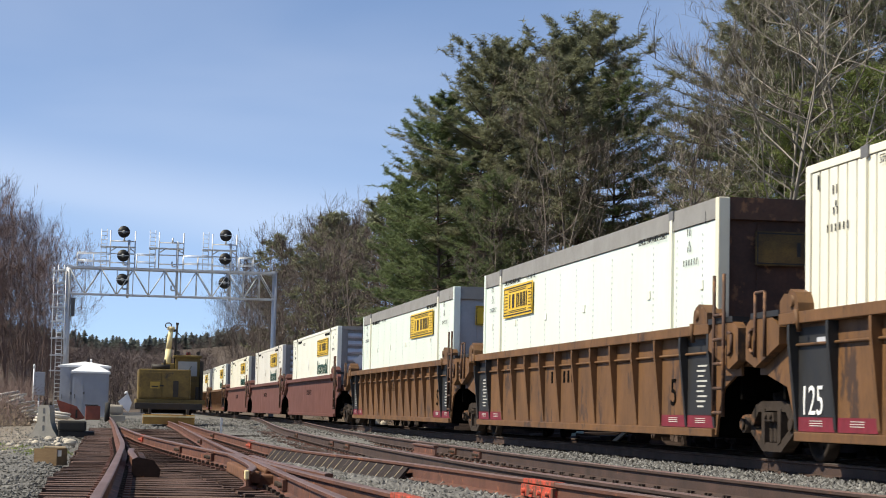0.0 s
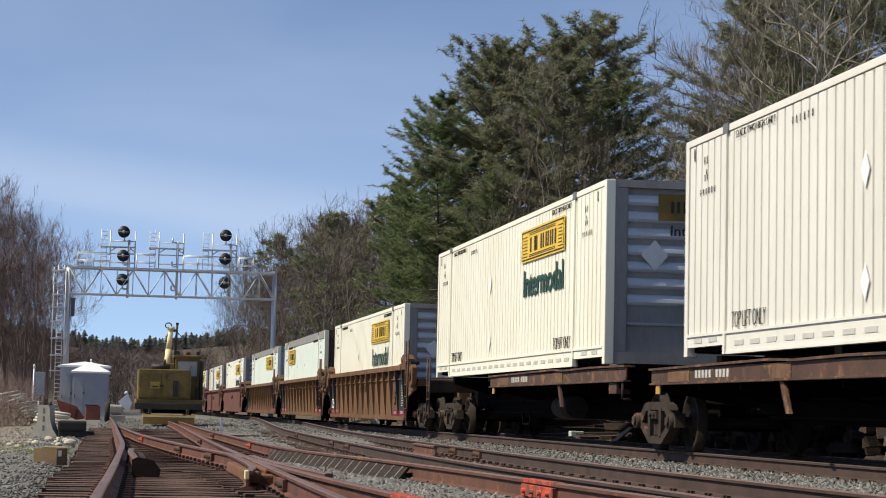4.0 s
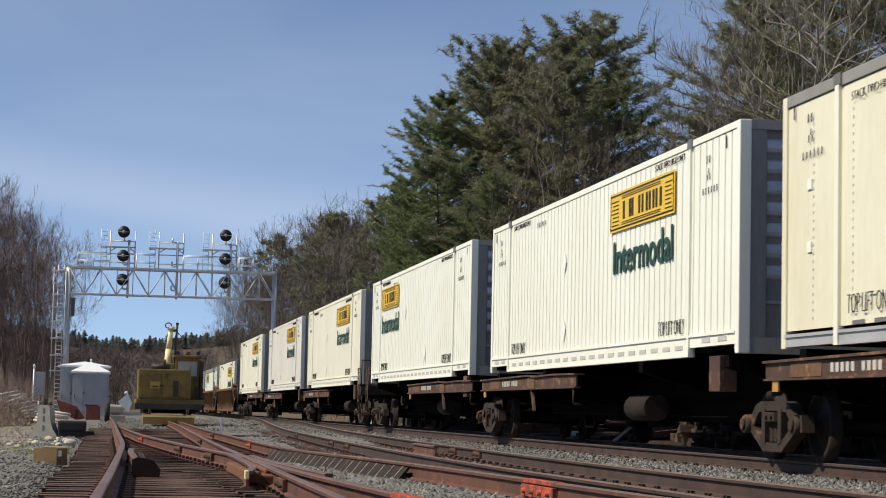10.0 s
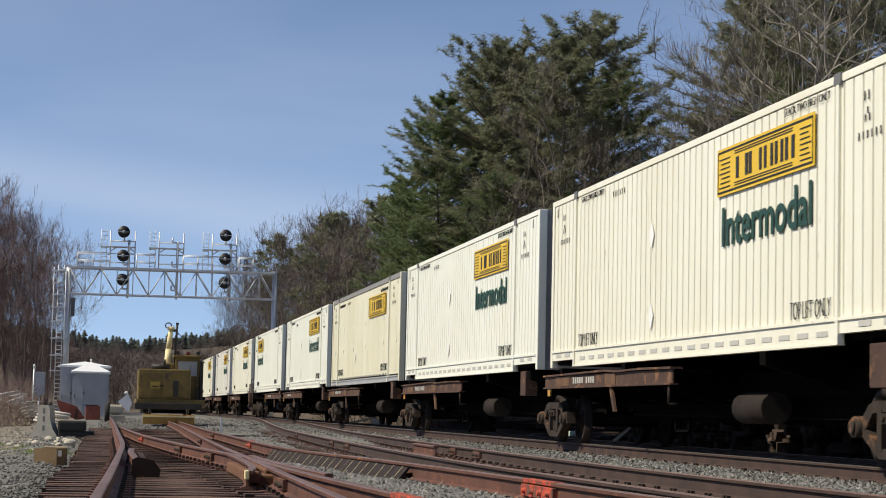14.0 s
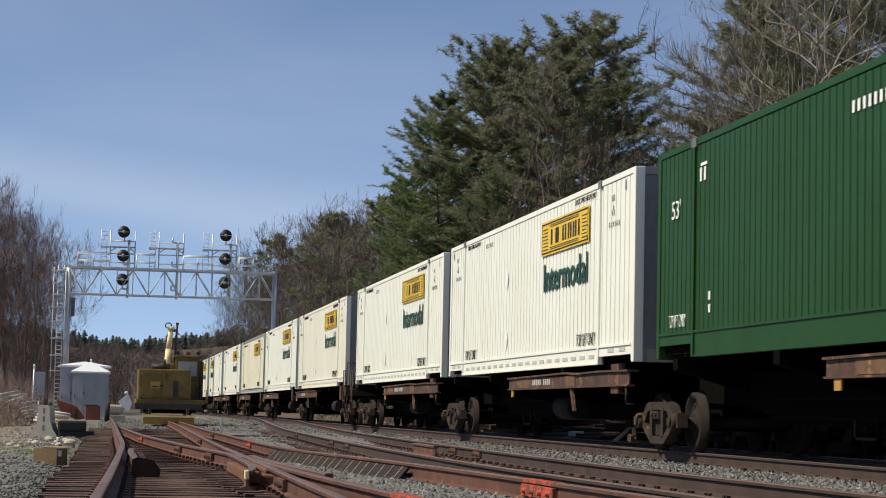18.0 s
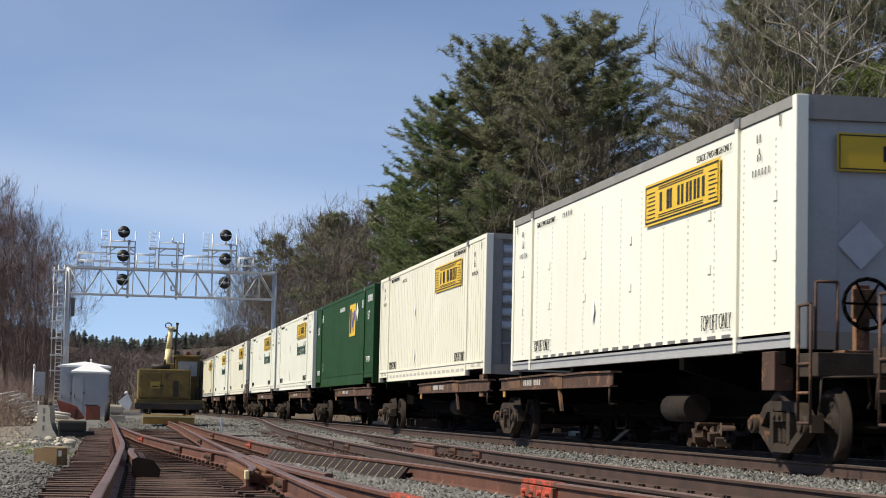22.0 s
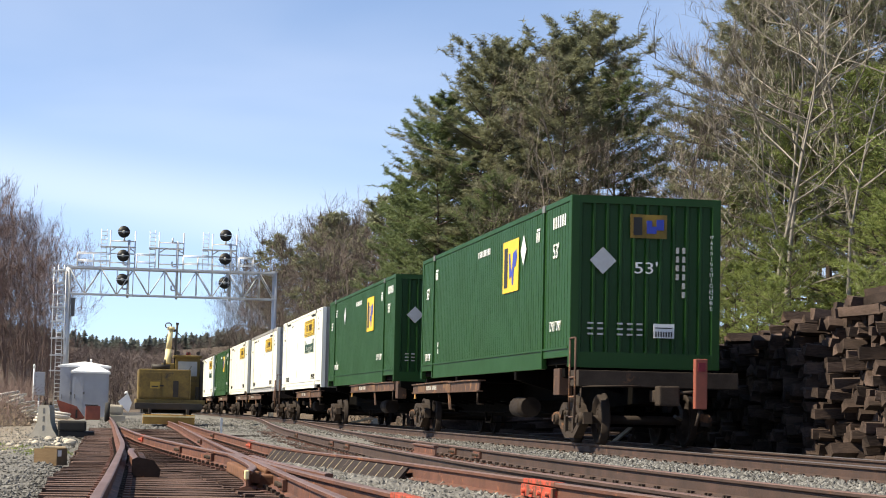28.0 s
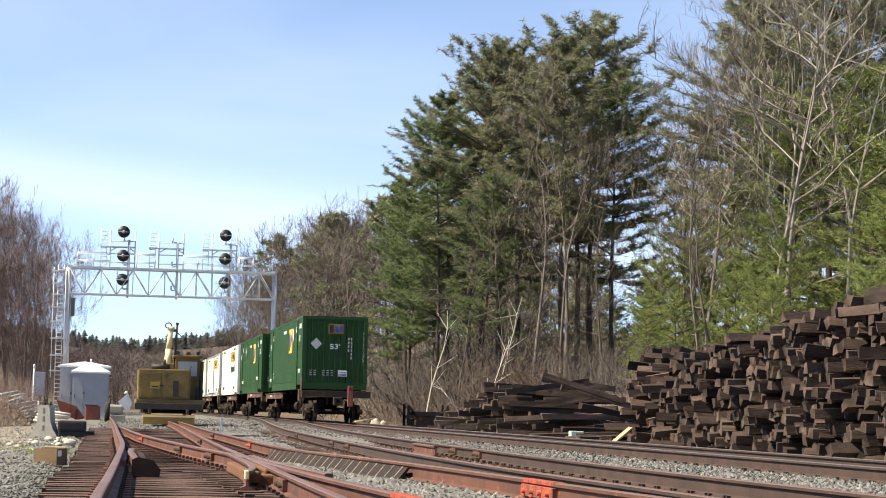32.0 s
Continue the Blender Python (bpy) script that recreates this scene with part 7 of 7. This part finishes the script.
def right_side_woods():
    pines = [pine_tree(20, 100 + i, bare=(0.28, 0.42, 0.36, 0.46)[i], reach=(0.21, 0.22, 0.22, 0.21)[i], density=1.35, mat="needle" if i in (0, 2) else "dullneedle") for i in range(4)]
    small = [pine_tree(9, 140 + i, bare=0.03, reach=(0.36, 0.3)[i], blades=11, tuft=0.23, mat="freshgreen", density=1.1, width=0.055) for i in range(2)]
    bare = [bare_tree(15, 200 + i, b, crown=c, bare=0.24, limbs=15, subs=3, twig=0.9, fine=0.008, girth=0.0072, rise=0.55, curl=0.15) for i, (b, c) in enumerate((("greybark", 0.25), ("palebark", 0.36), ("tanbark", 0.32), ("palebark", 0.42)))]
    PL = "tall white pine with dark green needles on the bank"
    for k, (x, y, h, i) in enumerate(((18.3, 102, 18.3, 1), (20.3, 104, 19.0, 3), (23.8, 101, 18.9, 1), (17.0, 104, 15.0, 0), (15.9, 107, 11.8, 0), (18.2, 98, 11.0, 0), (22.2, 98, 17.4, 3), (20.4, 110, 18.2, 1), (25.2, 104, 20.3, 3), (18.2, 108, 16.6, 2), (23.0, 112, 19.2, 2), (16.6, 112, 13.0, 2), (25.6, 101, 16.5, 2))):
        plant("pine_tree", pines[i], x, y, PL, "tree", rz=47 * k, scale=h / 20, group="pines on the bank")
    for k, (x, y, h, i) in enumerate(((29.0, 92, 19, 1), (32.2, 94, 21, 3), (35.4, 96, 22, 1), (33.6, 88, 20, 3), (30.2, 88, 14, 2), (36, 90, 20, 2))):
        plant("pine_tree", pines[i], x, y, "dull green pine standing among leafless trees", "tree", rz=67 * k, scale=h / 20, group="pines behind the sleepers")
    for k, (x, y, h, i) in enumerate(((18.6, 93, 9, 2), (20.0, 94, 14.5, 0), (21.8, 95, 16.8, 0), (16.6, 95, 8, 2), (23.4, 94, 12, 0), (20.9, 92, 12, 0))):
        plant("bare_tree", bare[i], x, y, "leafless grey-brown tree with fine twigs", "tree", rz=61 * k, scale=h / 15, group="bare trees on the bank")
    for k, (x, y, h, i) in enumerate(((26.3, 78, 17, 3), (27.4, 79, 18, 1), (31.0, 80, 20, 3), (24.0, 78, 11, 2), (28.6, 84, 19, 3), (33.0, 82, 20, 1), (29.2, 76, 17, 1), (25.8, 86, 15, 0), (30.6, 88, 20, 3), (27.2, 90, 17, 0), (34.0, 86, 22, 0), (24.6, 82, 10, 0))):
        plant("bare_tree", bare[i], x, y, "leafless pale grey tree with spreading branches", "tree", rz=83 * k + 20, scale=h / 15, group="bare trees behind the sleepers")
    for k, (x, y, h, i) in enumerate(((23.0, 68, 3.8, 0), (25.6, 66, 4.6, 1), (28.6, 71, 7.0, 0), (30.5, 70, 9.4, 0), (20.6, 76, 3.6, 0), (27.0, 82, 7.6, 1), (31.5, 78, 11, 0), (33.5, 76, 13, 1), (22.4, 78, 4.2, 1), (24.4, 74, 4.8, 0), (30.0, 86, 11, 0), (25.4, 80, 5.4, 1), (34.5, 80, 14, 0), (24.0, 86, 6.0, 1), (26.4, 76, 5.8, 0), (32.4, 84, 14, 1), (26.8, 92, 8.0, 0), (29.4, 92, 9.6, 1))):
        plant("young_pine", small[i], x, y, "young pine with yellow-green needles behind the sleeper stack", "tree", rz=71 * k, scale=h / 9, group="young pines")


right_side_woods()


def joined(name, picks, label, category="trees"):
    """Far woods as one object for each material: (mesh, x, y, scale, turn) copies."""
    groups = {}
    for me, x, y, s, a in picks:
        groups.setdefault(me.materials[0].name, []).append((me, x, y, s, a))
    for mname, rows in groups.items():
        V, Fc, off = [], [], 0
        for me, x, y, s, a in rows:
            co = np.empty(len(me.vertices) * 3)
            me.vertices.foreach_get("co", co)
            co = co.reshape(-1, 3) * s
            c, sn = math.cos(a), math.sin(a)
            V.append(np.stack([co[:, 0] * c - co[:, 1] * sn + x, co[:, 0] * sn + co[:, 1] * c + y, co[:, 2] + ground_z(x, y)], 1))
            Fc += [tuple(i + off for i in p.vertices) for p in me.polygons]
            off += len(co)
        tagged(new(name, pydata(name, np.concatenate(V).tolist(), Fc, rows[0][0].materials[0])), label, category, kind="stuff")


def brush(name, n_, xr, yr, height, mat, label, seed, keep=lambda x, y: True):
    """Tangled leafless shrubs and saplings as one object."""
    r = random.Random(seed)
    segs = []
    k = 0
    while k < n_:
        x, y = r.uniform(*xr), r.uniform(*yr)
        k += 1
        if not keep(x, y):
            continue
        p = Vector((x, y, ground_z(x, y) - 0.05))
        h = height * r.uniform(0.35, 1.25)
        d = Vector((r.gauss(0, 0.35), r.gauss(0, 0.35), 1)).normalized()
        q, rad = p, 0.006 + 0.006 * h
        for j in range(3):
            d = (d + Vector((r.gauss(0, 0.25), r.gauss(0, 0.25), r.gauss(-0.05, 0.15)))).normalized()
            e = q + d * h / 3
            segs.append((q, e, rad * (1 - 0.28 * j), rad * (1 - 0.28 * (j + 1))))
            for b in range(2):
                sd = (d + Vector((r.gauss(0, 0.7), r.gauss(0, 0.7), r.gauss(0.1, 0.4)))).normalized()
                s0 = q.lerp(e, r.random())
                s1 = s0 + sd * h * r.uniform(0.15, 0.35)
                segs.append((s0, s1, rad * 0.5, 0.003))
            q = e
    tagged(new(name, pydata(name, *tubes(segs, lambda q: 3), M[mat])), label, "brush", kind="stuff")


def leafy_brush():
    """Dead brown leaves that still hang on the shrubs of the bank."""
    r = random.Random(41)
    pts = []
    for k in range(26):
        x, y = r.uniform(15.2, 19.5), r.uniform(84, 96)
        c = Vector((x, y, ground_z(x, y)))
        for j in range(38):
            h = abs(r.gauss(0, 0.9))
            pts.append(tuple(c + Vector((r.gauss(0, 0.6), r.gauss(0, 0.6), 0.25 + h))))
    tagged(new("dead_leaves", pydata("dead_leaves", *tufts(pts, 0.1, 41, 3, flat=1.0, width=0.32), M["deadleaf"])), "dead brown leaves hanging on the shrubs of the bank", "brush", kind="stuff")


def far_conifer(height, seed):
    """A conifer half a kilometre off: ragged tiers of boughs on a stem."""
    r = random.Random(seed)
    vs, fs = [], []
    for k in range(9):
        z0, rad = height * (0.12 + 0.1 * k), height * 0.33 * (1 - (k / 9.5) ** 2.2)
        c = len(vs)
        vs.append((0, 0, z0 + height * 0.13))
        m_ = 11
        for i in range(m_):
            w = 6.283 * i / m_ + r.uniform(-0.2, 0.2)
            q = rad * r.uniform(0.45, 1.2)
            vs.append((q * math.cos(w), q * math.sin(w), z0 + r.uniform(-0.35, 0.35)))
        fs += [(c, c + 1 + i, c + 1 + (i + 1) % m_) for i in range(m_) if r.random() < 0.85]
    stem = pydata("trunk", *tubes([(Vector((0, 0, -0.5)), Vector((0, 0, height * 0.95)), 0.2, 0.03)], lambda q: 4), M["hazebark"])
    return stem, pydata("crown", vs, fs, M["hazeneedle"])


def tallest(bearing, stops):
    """Height of the tree line over the eye, as a slope, for a bearing in degrees east of the line."""
    for (b0, s0), (b1, s1) in zip(stops, stops[1:]):
        if b0 <= bearing <= b1:
            return s0 + (s1 - s0) * (bearing - b0) / (b1 - b0)
    return stops[0][1] if bearing < stops[0][0] else stops[-1][1]


def stand(r, n_, xs, ys, kinds, stops, low=0.72):
    """Rows for joined(): trees of the given kinds, no higher than the tree line."""
    rows = []
    for k in range(n_):
        y = r.uniform(*ys)
        x = xs(y, r.random())
        lim = tallest(math.degrees(math.atan2(x, y)), stops) * y + EYE - ground_z(x, y)
        pair = r.choice(kinds)
        full = max(v.co.z for v in pair[1].vertices)
        s = lim * r.uniform(low, 1.0) / full
        for me in pair:
            rows.append((me, x, y, s, r.uniform(0, 6)))
    return rows


def far_woods():
    r = random.Random(21)
    thin = [bare_tree(14, 300 + i, "redbark", crown=0.34, bare=0.12, limbs=17, subs=3, twig=0.85, fine=0.0125, girth=0.007, rise=0.75, curl=0.14, sides=2) for i in range(3)]
    grey = [bare_tree(14, 320 + i, "tanbark", crown=0.34, bare=0.18, limbs=15, subs=3, twig=0.9, fine=0.0135, girth=0.008, rise=0.65, curl=0.14, sides=2) for i in range(3)]
    far = [bare_tree(14, 330 + i, "hazebark", crown=0.36, bare=0.06, limbs=9, subs=1, twig=1.6, fine=0.05, girth=0.01, sides=2) for i in range(2)]
    lowpine = [pine_tree(16, 340 + i, bare=0.12, reach=0.22, blades=4, tuft=0.55, density=0.5, width=0.13, mat="dullneedle") for i in range(2)]
    farpine = [far_conifer(15, 350 + i) for i in range(3)]
    joined("left_woods", stand(r, 84, lambda y, u: -0.0235 * y - 0.5 - u ** 1.2 * 20, (151, 225), thin, ((-4.2, 0.118), (-3.0, 0.117), (-2.35, 0.11), (-1.85, 0.091), (-1.4, 0.07), (-1.0, 0.045))), "leafless reddish-brown trees beside the siding")
    SKY = ((3.0, 0.038), (3.6, 0.055), (4.2, 0.08), (5.5, 0.099), (6.2, 0.111), (7.2, 0.112), (8.5, 0.115), (12, 0.12))
    joined("right_woods", stand(r, 84, lambda y, u: 14.2 + u ** 0.9 * 22, (128, 330), grey * 4 + lowpine, SKY, 0.82), "leafless brown trees and pines along the line far ahead")
    joined("deep_woods", stand(r, 36, lambda y, u: (16.5 + 15 * u) * y / 105, (114, 150), grey + lowpine, ((8, 0.08), (13, 0.1), (14.2, 0.078), (15.8, 0.078), (16.4, 0.1)), 0.75), "dark thicket of bare trees and pines behind the tall pines")
    joined("deep_woods", stand(r, 38, lambda y, u: (30.5 + 32 * u) * y / 105, (100, 150), grey + lowpine[:1], ((13, 0.1), (14.2, 0.075), (15.6, 0.075), (16.2, 0.17), (25, 0.21)), 0.85), "leafless woods and pines deep behind the bank")
    rows = []
    for k in range(560):
        y = r.uniform(615, 720)
        x = r.uniform(-40, 55)
        for me in r.choice(farpine):
            rows.append((me, x, y, r.uniform(3.4, 6.0) / 15, r.uniform(0, 6)))
    for k in range(520):
        y = r.uniform(335, 400) if k % 2 else r.uniform(400, 610)
        x = r.uniform(-0.045, 0.05) * y
        if y < 400 and 3.5 < x < 14.5:
            continue
        full = max(3.0, 0.0255 * y + EYE - ground_z(x, y)) * r.uniform(0.8, 1.0)
        for me in r.choice(far):
            rows.append((me, x, y, full / 14, r.uniform(0, 6)))
    for k in range(260):
        y = r.uniform(400, 600)
        x = r.uniform(-0.03, 0.04) * y
        full = max(2.5, 0.026 * y + EYE - ground_z(x, y)) * r.uniform(0.75, 1.0)
        for me in r.choice(far):
            rows.append((me, x, y, full / 14, r.uniform(0, 6)))
    joined("distant_woods", rows, "distant wooded hill of pines and bare trees")
    brush("thicket", 900, (15.0, 46), (104, 150), 4.6, "bark", "dense leafless thicket deep in the woods behind the bank", 37)
    brush("bank_brush", 1300, (14.6, 26), (62, 112), 1.9, "bark", "tangled leafless brush on the bank behind the sleepers", 31)
    brush("bank_brush", 900, (14.2, 22), (88, 118), 3.0, "bark", "grey saplings and twigs under the pines", 38)
    leafy_brush()
    brush("bank_brush", 500, (14.0, 18), (76, 112), 1.1, "redbark", "tangled brown twigs on the bank", 35)
    brush("bank_brush", 260, (13.0, 16), (78, 140), 0.5, "drygrass", "dry straw-coloured grass and twigs beside the main line", 32)
    brush("left_brush", 2200, (-14, -3.0), (75, 150), 1.6, "redbark", "tangled brown brush beside the siding", 33, lambda x, y: x < -0.02 * y - 1.6)
    brush("fallen_branches", 420, (-7.5, -2.9), (70, 100), 0.55, "bark", "tangle of fallen branches and litter beside the siding", 36)
    brush("left_brush", 300, (-9, -2.6), (60, 100), 0.5, "drygrass", "dry grass and twigs at the edge of the gravel", 34, lambda x, y: x < -0.02 * y - 1.4)


far_woods()


def weeds():
    """Low green weeds on the gravel, and rubble at the edge of the woods."""
    r = random.Random(52)
    pts = []
    for cx, cy in ((-0.85, 31.5), (-1.05, 33.5), (-0.7, 34.6), (-1.7, 37.5), (-2.2, 41.0)):
        for j in range(70):
            x, y = cx + r.gauss(0, 0.16), cy + r.gauss(0, 0.7)
            pts.append((x, y, ground_z(x, y)))
    tagged(new("weeds", pydata("weeds", *tufts(pts, 0.06, 52, 4, flat=0.8, width=0.12), M["freshgreen"])), "low green weeds growing through the gravel", "weeds", kind="stuff")


weeds()
loose_stones("rubble", 1400, (-5.2, -3.0), (78, 104), 0.11, 61, "brown soil clods and rubble at the edge of the woods", mat="clod", lift=0.02)
loose_stones("pale_stones", 70, (-2.6, -0.7), (34, 60), 0.04, 62, "pale stones scattered on the gravel", mat="drystone", lift=0.0)


def fallen_birches():
    r = random.Random(77)
    for k, (x, y, lean, h) in enumerate(((15.2, 84.0, 0.5, 4.6), (13.9, 88, 0.12, 5.6), (14.8, 80.5, -0.9, 2.6), (17.4, 90, 0.3, 5.0))):
        top = thing("leaning_birch", x, y, ground_z(x, y) - 0.1, "thin pale birch stem leaning over the brush", "tree", "birch stems on the bank")
        segs, p, d = [], Vector((0, 0, 0)), Vector((lean, 0.1, 1)).normalized()
        for j in range(6):
            q = p + d * h / 6
            segs.append((p, q, 0.034 - 0.004 * j, 0.03 - 0.004 * j))
            if j > 1:
                for b in range(2):
                    e = p + (d + Vector((r.gauss(0, 0.6), r.gauss(0, 0.6), r.gauss(0, 0.3)))).normalized() * h * 0.22
                    segs.append((p, e, 0.014, 0.004))
            d = (d + Vector((r.gauss(0, 0.08), r.gauss(0, 0.08), 0))).normalized()
            p = q
        part("stem", pydata("stem", *tubes(segs, lambda q: 6), M["birch"], True), None, top)


fallen_birches()

# sleepers under the tracks
lay_ties(siding, (R1, R2, R3, R4), 24, 66, 0.5, 45, -0.42)
lay_ties(siding, (R1, R2), 9, 24, 0.5, 45, -0.5)
lay_ties(siding, (R3, R4), 10.2, 24, 0.55, 45)
lay_ties(middle, (MN, MF), 9, 80, 0.52, 50)
lay_ties(main, ([(MAIN_X - 0.7525, -300, RAIL), (MAIN_X - 0.7525, 600, RAIL)], [(MAIN_X + 0.7525, -300, RAIL), (MAIN_X + 0.7525, 600, RAIL)]), 14, 100, 0.55, 45)


# ---- what moves ----
def motions():
    run = SPEED * 32
    for ob, s, x, z in MOVERS:
        walk(ob, [(0, pose(x, REAR_AT + s, z)), (32, pose(x, REAR_AT + s + run, z))])
    turned = {}
    step = math.degrees(SPEED / FPS / 0.42)
    for ws, sy in WHEELSETS:
        if sy not in turned:
            walk(ws, [(k / FPS, pose(0, sy * 0.89, 0.42, -step * k)) for k in range(32 * FPS + 1)])
            turned[sy] = ws
        else:
            ws.rotation_mode = "QUATERNION"
            ws.animation_data_create()
            ws.animation_data.action = turned[sy].animation_data.action
            ws.animation_data.action_slot = turned[sy].animation_data.action_slot


motions()
